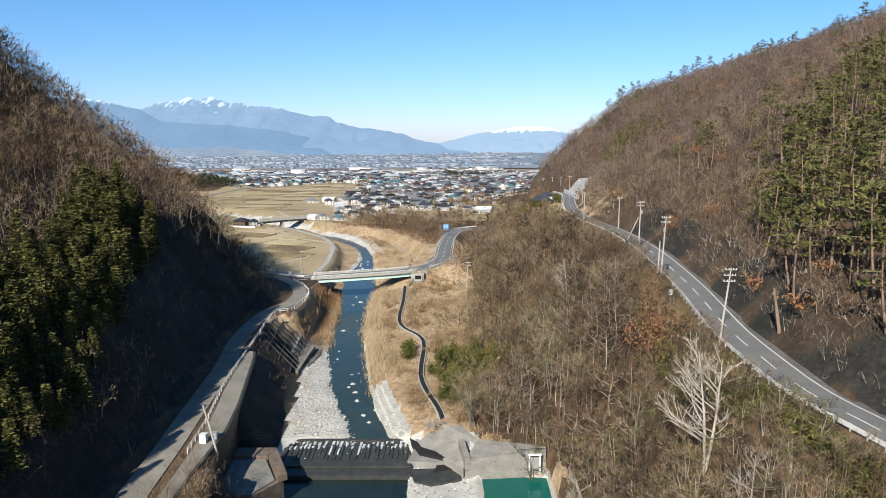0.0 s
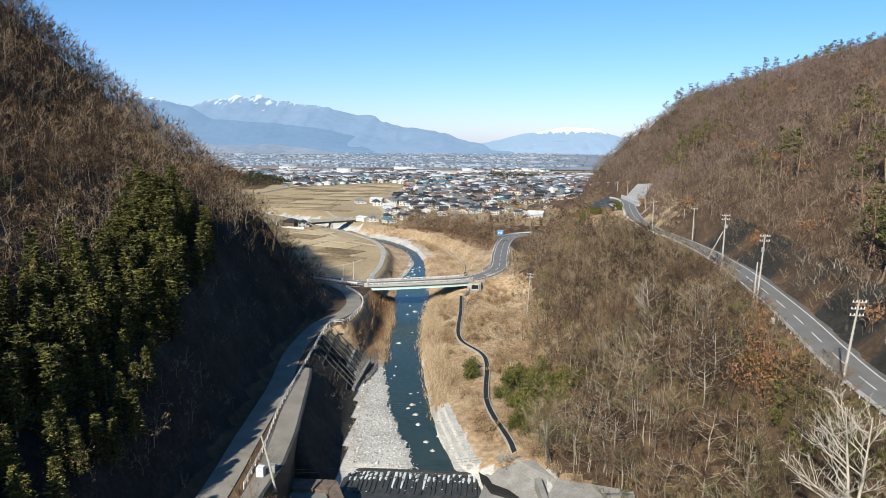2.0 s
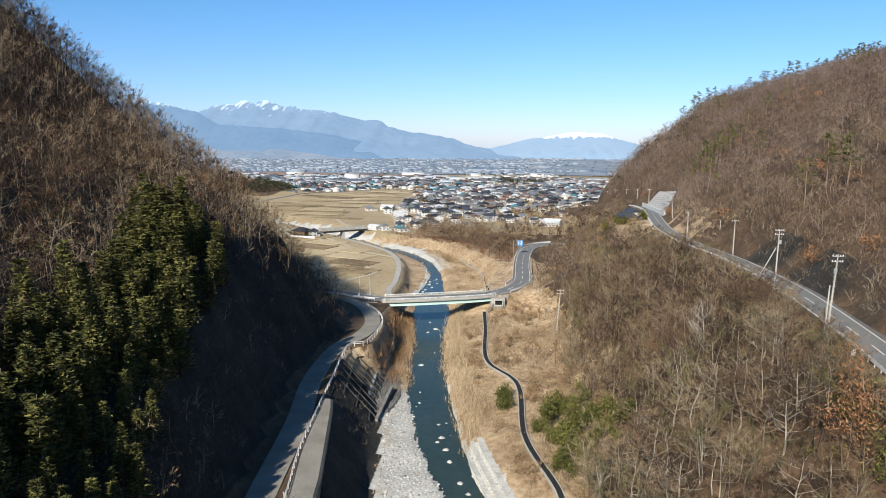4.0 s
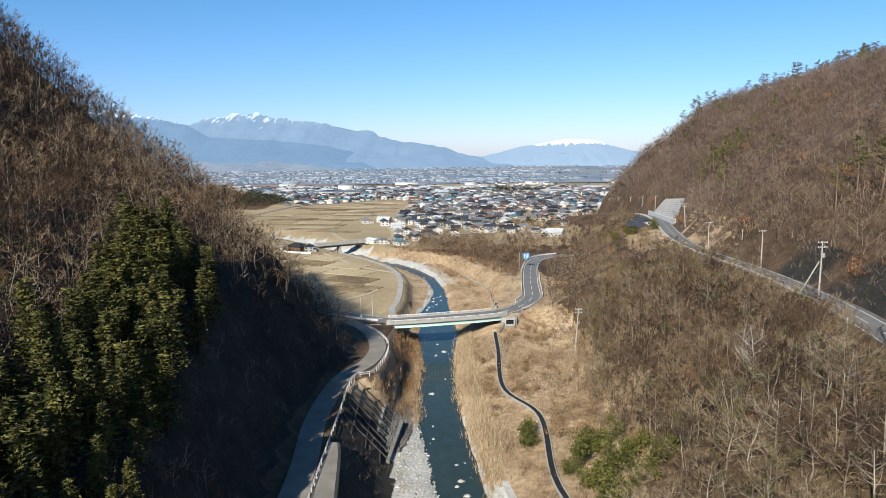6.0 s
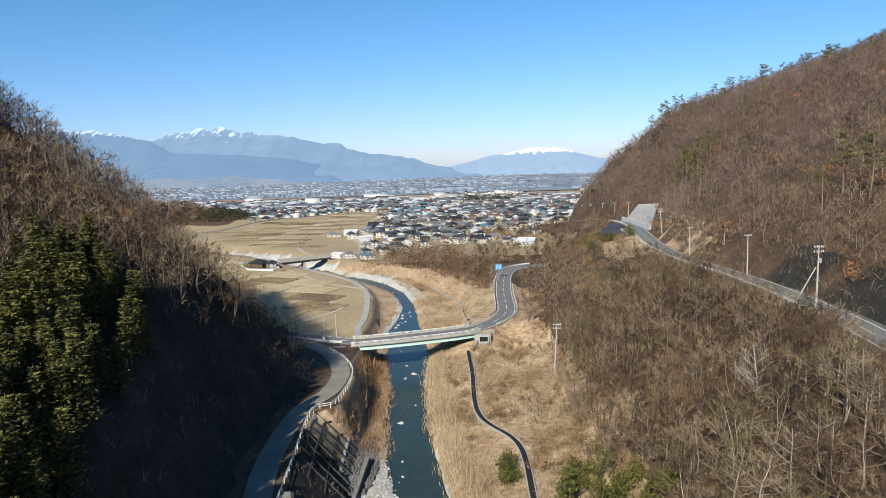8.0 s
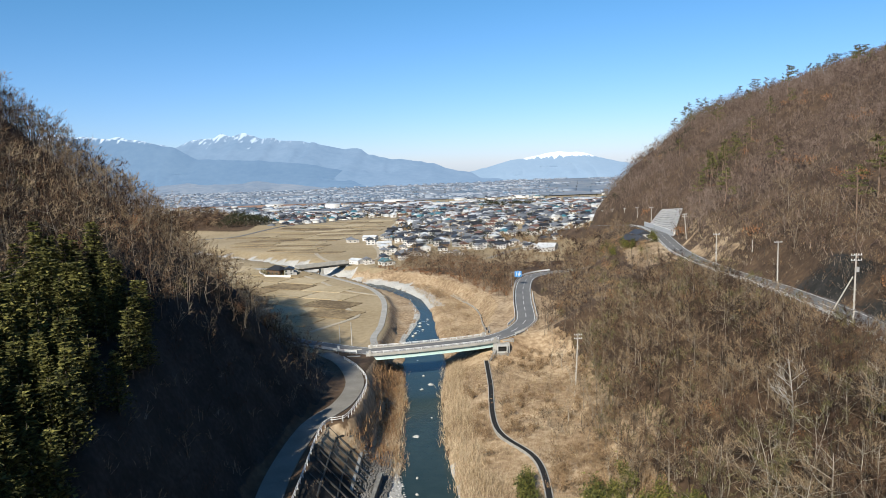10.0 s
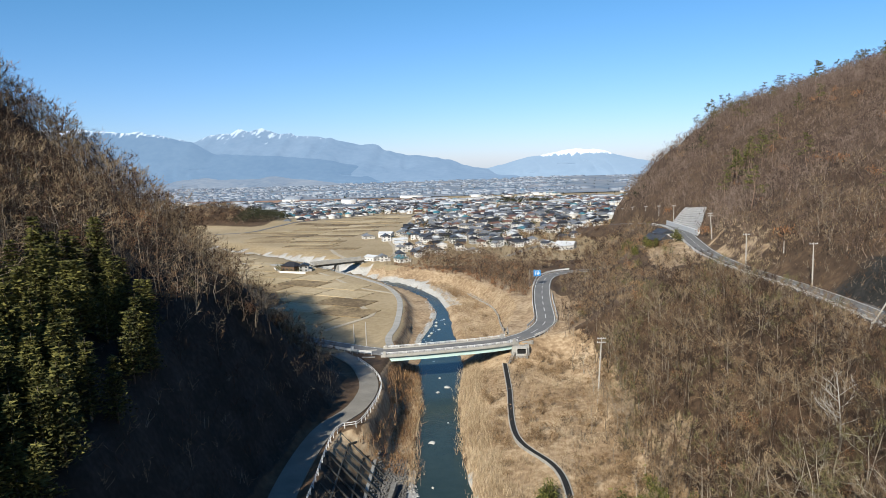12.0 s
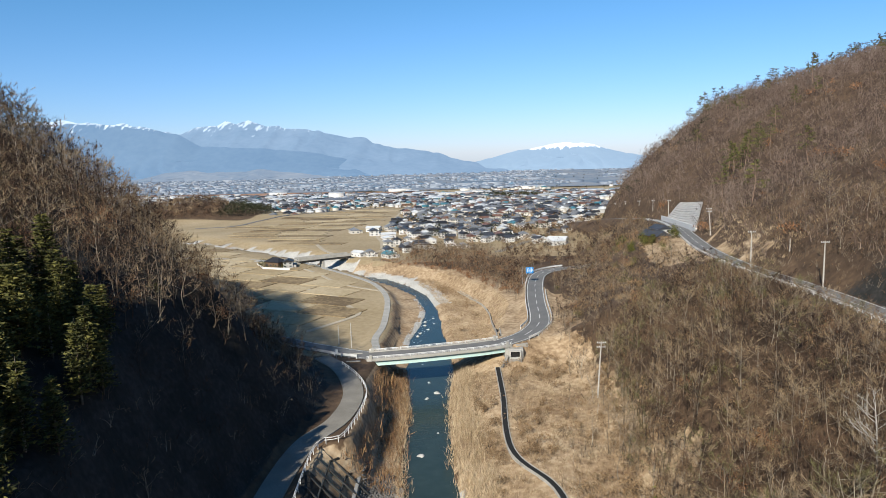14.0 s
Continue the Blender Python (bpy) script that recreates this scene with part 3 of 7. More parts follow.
# ---- roads ----
def road(name, line, half, mat, label, lift=0.03):
    a = smooth_line(np.array(line) * K, 3.0)
    s = Shape().sweep([(p[0], p[1], p[2] + lift) for p in a], [(-half * K, 0), (half * K, 0), (half * K, -0.45), (-half * K, -0.45)])
    return tagged(part(name, s, mat), label, "road", kind="structure"), a


def painted(parent, a, off, width, dash=None, lift=0.05, lo=0.0, hi=1.0):
    """A painted line along a road, whole or in dashes, proud of it by a few millimetres."""
    seg = np.r_[0, np.cumsum(np.linalg.norm(np.diff(a[:, :2], axis=0), axis=1))]
    total = seg[-1]

    def at(u):
        return [float(np.interp(u, seg, a[:, k])) for k in range(3)]

    spans = [(lo * total, hi * total)] if not dash else [(u, u + dash[0]) for u in np.arange(lo * total, hi * total, dash[0] + dash[1])]
    for u0, u1 in spans:
        n = max(2, int((u1 - u0) / 2.5) + 1)
        pts = [at(u) for u in np.linspace(u0, min(u1, total), n)]
        s = Shape().sweep([(p[0], p[1], p[2] + lift) for p in pts], [(off - width / 2, 0), (off + width / 2, 0), (off + width / 2, -0.01), (off - width / 2, -0.01)])
        part("road_line", s, M_paint, parent)


road_upper, LINE_R = road("road_upper", R_ROAD, 2.5, M_asphalt, "grey two-lane asphalt road cut along the hillside")
painted(road_upper, LINE_R, 0, 0.2, (5, 5), lo=0.08, hi=0.8)
painted(road_upper, LINE_R, 2.85, 0.2)
painted(road_upper, LINE_R, -2.85, 0.2)
road_lower, LINE_L = road("road_lower", L_ROAD, 1.65, M_oldroad, "narrow worn grey lane on the river wall")
road_west, LINE_W = road("road_west", W_ROAD, 2.4, M_asphalt, "asphalt road from the bridge along the paddies", 0.04)
road_curve, LINE_C = road("road_curve", C_ROAD, 2.4, M_asphalt, "curving asphalt road leaving the bridge", 0.04)
painted(road_curve, LINE_C, 0, 0.2, (5, 5))
painted(road_curve, LINE_C, 2.75, 0.18)
painted(road_curve, LINE_C, -2.75, 0.18)
painted(road_west, LINE_W, 2.75, 0.18, hi=0.7)
painted(road_west, LINE_W, -2.75, 0.18, hi=0.7)
levee, LINE_V = road("road_levee", LEVEE, 0.8, M_concrete, "pale concrete path on the levee between river and paddies")



def offset(a, d, lo=0.0, hi=1.0):
    t = np.gradient(a[:, :2], axis=0)
    t /= np.linalg.norm(t, axis=1)[:, None]
    b = a.copy()
    b[:, 0] += t[:, 1] * d
    b[:, 1] -= t[:, 0] * d
    n = len(b)
    return b[int(lo * n):max(int(hi * n), int(lo * n) + 2)]


verge = offset(LINE_R, 5.0, 0.12, 0.44)
tagged(part("verge", Shape().sweep([(p[0], p[1], p[2] + 0.02) for p in verge], [(-1.7, 0), (1.2, 0.05), (2.6, 0.9), (2.6, -0.5), (-1.7, -0.5)]), M_rock), "grey stony verge between road and cutting", "verge", kind="structure")


def guard_rail(name, pts, label, post_gap=2.5, height=1.0, beams=((0.34, 0.98),), mat=None, foot=0.35):
    """A road rail: each post, and a beam along them."""
    a = smooth_line(pts, 2.0)
    base = a[0]
    t = thing(name, label, "guard rail", "road rails", at=Matrix.Translation(base))
    loc = a - base
    seg = np.r_[0, np.cumsum(np.linalg.norm(np.diff(loc, axis=0), axis=1))]
    for lo, hi in beams:
        part("beam", Shape().sweep(loc, [(-0.04, lo), (0.03, lo + 0.03), (0.03, hi - 0.03), (-0.04, hi)]), mat or M_white, t)
    post = Shape().box(-0.06, 0.06, -0.06, 0.06, -foot, height + 0.02).mesh("post", mat or M_white)
    for u in np.arange(0, seg[-1] + 0.01, post_gap):
        p = part("post", post, None, t)
        p.location = [float(np.interp(u, seg, loc[:, k])) for k in range(3)]
    return t


guard_rail("guard_rail", offset(LINE_R, -3.6, 0.2, 0.372)[::2], "white steel guard rail beside the hillside road")
guard_rail("guard_rail", offset(LINE_R, -3.6, 0.39, 0.72)[::2], "white steel guard rail beside the hillside road")
guard_rail("guard_rail", offset(LINE_C, -3.6, 0.12, 0.85)[::2], "white steel guard rail on the outer bend of the road")
guard_rail("guard_rail", offset(LINE_C, 3.6, 0.06, 0.5)[::2], "white steel guard rail on the inner bend of the road")
guard_rail("guard_rail", offset(LINE_W, -3.5, 0.02, 0.45)[::2], "white steel guard rail beside the road along the paddies")
rail_pts = np.array([(-29.6, 78, 10), (-30.6, 88, 10), (-32.3, 99, 10), (-33.5, 113.5, 10), (-34.4, 125, 10), (-35.6, 141.5, 9.9), (-33.0, 144.2, 9.85), (-32.3, 150, 9.7), (-32.2, 157, 9.5), (-32.8, 164, 9.3), (-34.6, 170, 9.0), (-37.2, 175.6, 8.8), (-40.5, 181.5, 8.5)]) * K
guard_rail("guard_rail", rail_pts, "pale pipe guard rail along the river lane", 2.2, 1.0, ((0.45, 0.57), (0.86, 1.0)), M_white)


# ---- bridge ----
BR = smooth_line(np.array([(-36.5, 187.0, 8.55), (-34.5, 187.2, 8.6), (-28, 188.3, 8.75), (-22, 190.0, 8.8), (-16, 192.0, 8.8), (-11.5, 194.0, 8.8), (-9.6, 195.1, 8.8)]) * K, 1.5)


def bridge():
    t = thing("bridge", "pale green steel girder road bridge with concrete parapets over a river", "bridge", at=Matrix.Translation(BR[0]))
    a = BR - BR[0]
    hw = 2.55 * K
    part("deck", Shape().sweep(a, [(-hw, 0.0), (hw, 0.0), (hw, -0.42), (-hw, -0.42)]), M_asphalt, t, "grey asphalt deck")
    for s in (-1, 1):
        part("kerb", Shape().sweep(a, [(s * hw - 0.22, -0.45), (s * hw - 0.22, 0.32), (s * hw + 0.22, 0.32), (s * hw + 0.22, -0.45)]), M_concrete, t, "concrete edge beam")
        seg = np.r_[0, np.cumsum(np.linalg.norm(np.diff(a, axis=0), axis=1))]
        rail = offset(a, s * hw)
        part("rail", Shape().sweep(rail, [(-0.05, 0.72), (0.05, 0.72), (0.05, 0.86), (-0.05, 0.86)]), M_white, t)
        part("rail", Shape().sweep(rail, [(-0.04, 0.48), (0.04, 0.48), (0.04, 0.56), (-0.04, 0.56)]), M_white, t)
        post = Shape().box(-0.06, 0.06, -0.08, 0.08, 0.3, 0.9).mesh("post", M_white)
        for u in np.arange(0.5, seg[-1], 2.0):
            p = part("post", post, None, t)
            p.location = [float(np.interp(u, seg, rail[:, k])) for k in range(3)]
    inner = a[1:-1]
    for off in (-hw + 0.5, -hw / 3, hw / 3, hw - 0.5):
        part("girder", Shape().sweep(offset(inner, off), [(-0.22, -1.75), (0.22, -1.75), (0.22, -1.66), (0.03, -1.66), (0.03, -0.52), (0.22, -0.52), (0.22, -0.44), (-0.22, -0.44), (-0.22, -0.52), (-0.03, -0.52), (-0.03, -1.66), (-0.22, -1.66)]), M_girder, t, "pale green steel girder")
    for f in (0.05, 0.28, 0.5, 0.72, 0.95):
        k = int(f * (len(inner) - 1))
        d = inner[min(k + 1, len(inner) - 1)] - inner[max(k - 1, 0)]
        ang = math.atan2(d[1], d[0])
        q = part("cross_frame", Shape().box(-0.08, 0.08, -hw + 0.5, hw - 0.5, -1.4, -0.7), M_girder, t)
        q.matrix_basis = Matrix.Translation(inner[k]) @ Matrix.Rotation(ang, 4, "Z")
    # abutments and end posts
    for k, s in ((1, -1), (len(a) - 2, 1)):
        d = a[min(k + 1, len(a) - 1)] - a[max(k - 1, 0)]
        ang = math.atan2(d[1], d[0])
        m = Matrix.Translation(a[k]) @ Matrix.Rotation(ang, 4, "Z")
        x0, x1 = (-2.6, 0.5) if s < 0 else (-0.5, 2.6)
        q = part("abutment", Shape().box(x0, x1, -hw - 0.3, hw + 0.3, -8.4, -1.78), M_darkcon, t, "stained concrete abutment")
        q.matrix_basis = m
        q = part("abutment", Shape().box(*((-2.6, -0.75) if s < 0 else (0.75, 2.6)), -hw - 0.3, hw + 0.3, -1.77, -0.46), M_concrete, t)
        q.matrix_basis = m
        for w in (-1, 1):
            q = part("end_post", Shape().box(-0.35, 0.35, w * hw - 0.32, w * hw + 0.32, -0.5, 1.15), M_concrete, t, "concrete end post")
            q.matrix_basis = m
            wing = Shape()
            x2 = x0 - 3.5 if s < 0 else x1 + 3.5
            xa, xb = (x0, x2) if s < 0 else (x1, x2)
            ya, yb = w * (hw + 0.3), w * (hw - 0.15)
            wing.add([(xa, ya, -8), (xb, ya, -3), (xb, ya, -0.1), (xa, ya, -0.1), (xa, yb, -8), (xb, yb, -3), (xb, yb, -0.1), (xa, yb, -0.1)],
                     [(0, 1, 2, 3), (4, 7, 6, 5), (0, 4, 5, 1), (1, 5, 6, 2), (2, 6, 7, 3), (3, 7, 4, 0)])
            q = part("wing_wall", wing, M_concrete, t)
            q.matrix_basis = m
    return t


bridge()


# ---- trees ----
class Plant:
    """Points and triangles of a plant in two slots: wood and foliage."""

    def __init__(self, seed):
        self.r = np.random.RandomState(seed)
        self.v, self.t, self.m = [], [], []

    def limb(self, pts, radii, sides=4):
        pts = np.array(pts, float)
        n0 = len(self.v)
        for k, p in enumerate(pts):
            d = pts[min(k + 1, len(pts) - 1)] - pts[max(k - 1, 0)]
            d = d / (np.linalg.norm(d) + 1e-9)
            a = np.cross(d, (0.31, 0.17, 0.93) if abs(d[2]) < 0.9 else (1, 0, 0))
            a /= np.linalg.norm(a)
            b = np.cross(d, a)
            for s in range(sides):
                w = 2 * math.pi * s / sides
                self.v.append(p + (a * math.cos(w) + b * math.sin(w)) * radii[k])
        for k in range(len(pts) - 1):
            for s in range(sides):
                q = (s + 1) % sides
                i, j = n0 + k * sides, n0 + (k + 1) * sides
                self.t += [(i + s, i + q, j + q), (i + s, j + q, j + s)]
                self.m += [0, 0]

    def blade(self, a, b, w, slot=1):
        """A thin tapering sliver from a to b."""
        d = b - a
        s = np.cross(d, self.r.randn(3))
        s = s / (np.linalg.norm(s) + 1e-9) * w
        n = len(self.v)
        self.v += [a - s, a + s, b]
        self.t.append((n, n + 1, n + 2))
        self.m.append(slot)

    def arrays(self):
        return np.array(self.v), np.array(self.t), np.array(self.m)


def unit(v):
    return v / (np.linalg.norm(v) + 1e-9)


def bare_tree(seed, h, limbs, subs, twigs, tw, sides=4, lean=0.06, crown=0.34, stems=1, thick=0.0125, low=0.28):
    """A leafless broadleaf tree: a trunk that forks into crooked limbs filling a rounded crown of fine twigs."""
    p = Plant(seed)
    r = p.r
    for st in range(stems):
        root = np.array([r.uniform(-0.5, 0.5), r.uniform(-0.5, 0.5), 0]) * (stems > 1) + np.array([0, 0, -0.4])
        hh = h * r.uniform(0.85, 1.0)
        drift = np.array([r.randn(), r.randn(), 0]) * lean * hh + root * np.array([0.9, 0.9, 0]) * (stems > 1)
        ks = np.linspace(0, 1, 5 if sides > 3 else 4 if tw < 0.05 else 3)
        bend = np.array([r.randn(), r.randn(), 0]) * 0.03 * hh
        spine = np.array([root + (drift + np.array([0, 0, hh * 0.9])) * k + bend * math.sin(k * 5) for k in ks])
        rad = h * thick / math.sqrt(stems)
        p.limb(spine, rad * (1.08 - ks * 0.92), sides)
        heart = root + drift * 0.7 + np.array([0, 0, hh * 0.6])
        size = np.array([crown * hh, crown * hh, 0.38 * hh])
        count = max(3, limbs // stems)
        turn = r.uniform(0, 6.28)
        for i in range(count):
            k = low + (0.93 - low) * (i + r.uniform(0, 0.9)) / count
            base = np.array([np.interp(k, ks, spine[:, c]) for c in range(3)])
            az = turn + i * 2.4 + r.uniform(-0.5, 0.5)
            el = -0.15 + 1.35 * (k - low) / (0.93 - low) + r.uniform(-0.25, 0.25)
            out = np.array([math.cos(az) * math.cos(el), math.sin(az) * math.cos(el), math.sin(el)])
            end = heart + out * size * r.uniform(0.78, 1.08)
            run = end - base
            ln = np.linalg.norm(run)
            mid = base + run * 0.5 + np.array([out[0], out[1], -0.5]) * 0.1 * ln + r.randn(3) * 0.06 * ln
            lr = rad * (1.0 - k * 0.65) * 0.5
            p.limb([base, mid, end], [lr, lr * 0.62, lr * 0.2], 3) if tw < 0.05 else p.limb([base, end], [lr, lr * 0.2], 3)
            for _ in range(subs):
                f = r.uniform(0.22, 1.0)
                b2 = base + (mid - base) * f * 2 if f < 0.5 else mid + (end - mid) * (f * 2 - 1)
                away = unit(b2 - heart)
                d2 = unit(unit(run) * 0.5 + r.randn(3) * 0.5 + away * 0.35 + np.array([0, 0, 0.32]))
                l2 = hh * r.uniform(0.1, 0.22)
                e2 = b2 + d2 * l2
                if sides > 4:
                    p.limb([b2, e2], [lr * 0.42, lr * 0.1], 3)
                else:
                    p.blade(b2, e2, lr * 0.5, 0)
                for _ in range(twigs):
                    b3 = b2 + (e2 - b2) * r.uniform(0.15, 1.0)
                    d3 = unit(d2 * 0.6 + r.randn(3) * 0.5 + away * 0.25 + np.array([0, 0, 0.28]))
                    p.blade(b3, b3 + d3 * r.uniform(0.045, 0.11) * h, tw * r.uniform(0.6, 1.2))
    return p.arrays()


def thicket(seed, h, w, stems, twigs, tw):
    """A bare shrub: thin stems fanning from the ground, each with side twigs."""
    p = Plant(seed)
    r = p.r
    for _ in range(stems):
        a = np.array([r.randn() * 0.3 * w, r.randn() * 0.3 * w, -0.1])
        d = unit(np.array([r.randn() * 0.5, r.randn() * 0.5, 1.0]) + a * 0.35 / w)
        b = a + d * h * r.uniform(0.35, 0.6)
        e = b + unit(d + r.randn(3) * 0.35) * h * r.uniform(0.3, 0.55)
        p.blade(a, b + (b - a) * 0.25, tw * 1.6, 0)
        p.blade(b, e, tw * 1.2, 0)
        for _ in range(twigs):
            f = r.uniform(0.2, 1)
            c = a + (b - a) * (f + 0.3) if f < 0.5 else b + (e - b) * (f * 2 - 1)
            p.blade(c, c + unit(d * 0.4 + r.randn(3) * 0.7 + np.array([0, 0, 0.2])) * h * r.uniform(0.1, 0.26), tw * r.uniform(0.6, 1.1))
    return p.arrays()


def cedar(seed, h, whorls, arms, sprays, tw):
    """A dense dark conifer: a pointed cone of drooping arms, each a flat fan of short sprays."""
    p = Plant(seed)
    r = p.r
    p.limb([(0, 0, -0.4), (0, 0, h * 0.5), (0, 0, h)], [h * 0.018, h * 0.011, 0.02], 4)
    for i in range(whorls):
        z = h * (0.1 + 0.88 * (i + r.uniform(-0.3, 0.3)) / whorls)
        rad = h * 0.25 * (1.0 - z / h) ** 0.8 + 0.2
        turn = r.uniform(0, 6.28)
        for j in range(arms):
            az = turn + 2 * math.pi * (j + r.uniform(-0.3, 0.3)) / arms
            ln = rad * r.uniform(0.65, 1.2)
            d = np.array([math.cos(az), math.sin(az), 0])
            side = np.array([-d[1], d[0], 0])
            for q in range(sprays):
                f = (q + r.uniform(0, 1)) / sprays
                c = np.array([0, 0, z]) + d * ln * f + np.array([0, 0, 0.3 * ln * f - 0.45 * ln * f * f])
                e = c + d * r.uniform(0.3, 0.7) * tw + side * r.randn() * 0.7 * tw + np.array([0, 0, r.uniform(-0.25, 0.45) * tw])
                p.blade(c, e, tw * r.uniform(0.16, 0.3))
    return p.arrays()


def red_pine(seed, h, boughs, tufts, tw, bare=0.45):
    """A red pine: a long bare stem and flat pads of needles near the top."""
    p = Plant(seed)
    r = p.r
    top = np.array([r.randn() * 0.05 * h, r.randn() * 0.05 * h, h])
    ks = np.linspace(0, 1, 5)
    bend = np.array([r.randn(), r.randn(), 0]) * 0.025 * h
    spine = np.array([np.array([0, 0, -0.4]) + top * k + bend * math.sin(3 * k) for k in ks])
    p.limb(spine, h * 0.016 * (1.05 - ks * 0.8), 4)
    for i in range(boughs):
        k = bare + (1 - bare) * (i + r.uniform(0, 1)) / boughs
        k = min(k, 1)
        base = np.array([np.interp(k, ks, spine[:, c]) for c in range(3)])
        az = r.uniform(0, 2 * math.pi)
        ln = h * r.uniform(0.12, 0.24) * (1.25 - 0.75 * (k - bare) / (1 - bare))
        d = np.array([math.cos(az), math.sin(az), r.uniform(-0.05, 0.35)])
        end = base + d * ln
        p.limb([base, end], [h * 0.004, h * 0.001], 3)
        for _ in range(tufts):
            f = r.uniform(0.3, 1.1)
            c = base + d * ln * f + r.randn(3) * np.array([0.2, 0.2, 0.06]) * ln
            e = c + unit(r.randn(3) * np.array([1, 1, 0.4]) + d * 0.6 + np.array([0, 0, 0.5])) * tw * r.uniform(0.6, 1.2)
            p.blade(c, e, tw * r.uniform(0.13, 0.24))
    return p.arrays()


def bush(seed, h, w, leaves, tw, stalks=5):
    """A shrub: a few stalks in a loose uneven cloud of leaves."""
    p = Plant(seed)
    r = p.r
    lumps = r.randn(6, 3) * np.array([0.32 * w, 0.32 * w, 0.2 * h]) + np.array([0, 0, 0.55 * h])
    for k in range(stalks):
        e = lumps[k % 6]
        p.limb([(0, 0, -0.2), e], [0.05, 0.015], 3)
    for _ in range(leaves):
        c = lumps[r.randint(6)] + r.randn(3) * np.array([0.17 * w, 0.17 * w, 0.17 * h])
        c[2] = abs(c[2])
        p.blade(c, c + unit(r.randn(3) + np.array([0, 0, 0.4])) * tw * r.uniform(0.6, 1.2), tw * r.uniform(0.12, 0.24))
    return p.arrays()


def tuft(seed, h, blades, tw, lean=0.35, wide=0.5):
    """A tussock of dry stalks."""
    p = Plant(seed)
    r = p.r
    for _ in range(blades):
        a = np.array([r.randn() * wide, r.randn() * wide, -0.1])
        p.blade(a, a + np.array([r.randn() * lean * h, r.randn() * lean * h, h * r.uniform(0.6, 1.15)]), tw * r.uniform(0.7, 1.3))
    return p.arrays()


def plant_many(name, kinds, places, mats, label, category):
    """One joined object of many plants. places: x, y, z, size, turn, kind, tint."""
    vs, ts, ms, tt, n = [], [], [], [], 0
    for x, y, z, size, turn, kind, tint in places:
        v, t, m = kinds[int(kind) % len(kinds)]
        c, s = math.cos(turn) * size, math.sin(turn) * size
        w = np.empty_like(v)
        w[:, 0] = v[:, 0] * c - v[:, 1] * s + x
        w[:, 1] = v[:, 0] * s + v[:, 1] * c + y
        w[:, 2] = v[:, 2] * size + z
        vs.append(w)
        ts.append(t + n)
        ms.append(m)
        tt.append(np.full(len(v), tint))
        n += len(v)
    if not vs:
        return None
    me = tri_mesh(name, np.vstack(vs), np.vstack(ts), mats, np.concatenate(ms), np.concatenate(tt))
    return tagged(new(name, me), label, category, kind="stuff")


def split_kind(arr, mats, wood, leaf):
    """Two shared meshes, wood and foliage, out of one plant."""
    v, t, m = arr
    out = []
    for slot, nm in ((0, wood), (1, leaf)):
        tt = t[m == slot]
        used, inv = np.unique(tt, return_inverse=True)
        out.append(tri_mesh(nm, v[used], inv.reshape(-1, 3), [mats[slot]], tint=np.full(len(used), 0.0)))
    return out


def plant_each(name, pairs, places, label, category, group, wood="trunk", leaf="crown"):
    """Single trees, each with a trunk and a crown, on shared meshes."""
    for x, y, z, size, turn, kind, tint in places:
        t = tagged(new(name), label, category, group)
        t.matrix_basis = Matrix.Translation((x, y, z)) @ Matrix.Rotation(turn, 4, "Z") @ Matrix.Diagonal((size, size, size, 1))
        for nm, me in zip((wood, leaf), pairs[int(kind) % len(pairs)]):
            new(nm, me).parent = t


BARE_NEAR = [bare_tree(10 + k, 9.0, 11, 7, 10, 0.023, 5, crown=0.42, stems=1 + k % 2, thick=0.016) for k in range(8)]
BARE_BANK = [bare_tree(20 + k, 9.0, 9, 6, 8, 0.026, 3, crown=0.37, stems=1 + k % 2, thick=0.0125) for k in range(8)]
BARE_MID = [bare_tree(30 + k, 9.0, 7, 5, 6, 0.038, 3, crown=0.36, stems=1 + (k % 3 == 0), thick=0.0115) for k in range(8)]
BARE_FAR = [bare_tree(50 + k, 9.0, 5, 3, 5, 0.075, 3, crown=0.38, thick=0.010, low=0.22) for k in range(8)]
CEDAR = [cedar(70 + k, 12, 20, 9, 6, 0.78) for k in range(5)]
PINE = [red_pine(80 + k, 14, 14, 18, 0.95) for k in range(5)]
PINE_FAR = [red_pine(85 + k, 13, 11, 40, 0.8, 0.5) for k in range(4)]
BUSH = [bush(90 + k, 3.2, 3.2, 420, 0.32) for k in range(4)]
SCRUB = [bush(95 + k, 1.7, 2.2, 110, 0.42, 4) for k in range(4)]
LEAFY = [bush(105 + k, 7.5, 4.5, 1300, 0.34, 6) for k in range(2)]
TWIGS = [thicket(115 + k, 1.7, 1.2, 4, 4, 0.02) for k in range(4)]
BRUSH = [thicket(140 + k, 2.8, 2.0, 5, 6, 0.028) for k in range(4)]
BRUSH_FAR = [thicket(145 + k, 4.2, 3.4, 4, 4, 0.09) for k in range(4)]
TUFT = [tuft(100 + k, 1.35, 20, 0.035, 0.34, 0.6) for k in range(4)]


def scatter(x0, x1, y0, y1, gap, seed):
    """Jittered places over a box, in survey units."""
    r = np.random.RandomState(seed)
    xs, ys = np.arange(x0, x1, gap), np.arange(y0, y1, gap)
    X, Y = np.meshgrid(xs, ys)
    X = X.ravel() + r.uniform(-0.46, 0.46, X.size) * gap
    Y = Y.ravel() + r.uniform(-0.46, 0.46, Y.size) * gap
    return X, Y, r


def road_clear(X, Y, margin):
    ok = np.ones(X.shape, bool)
    for line, half, _, _ in ROADS:
        d, _ = near_line(X, Y, line)
        ok &= np.abs(d) > half + margin
    return ok


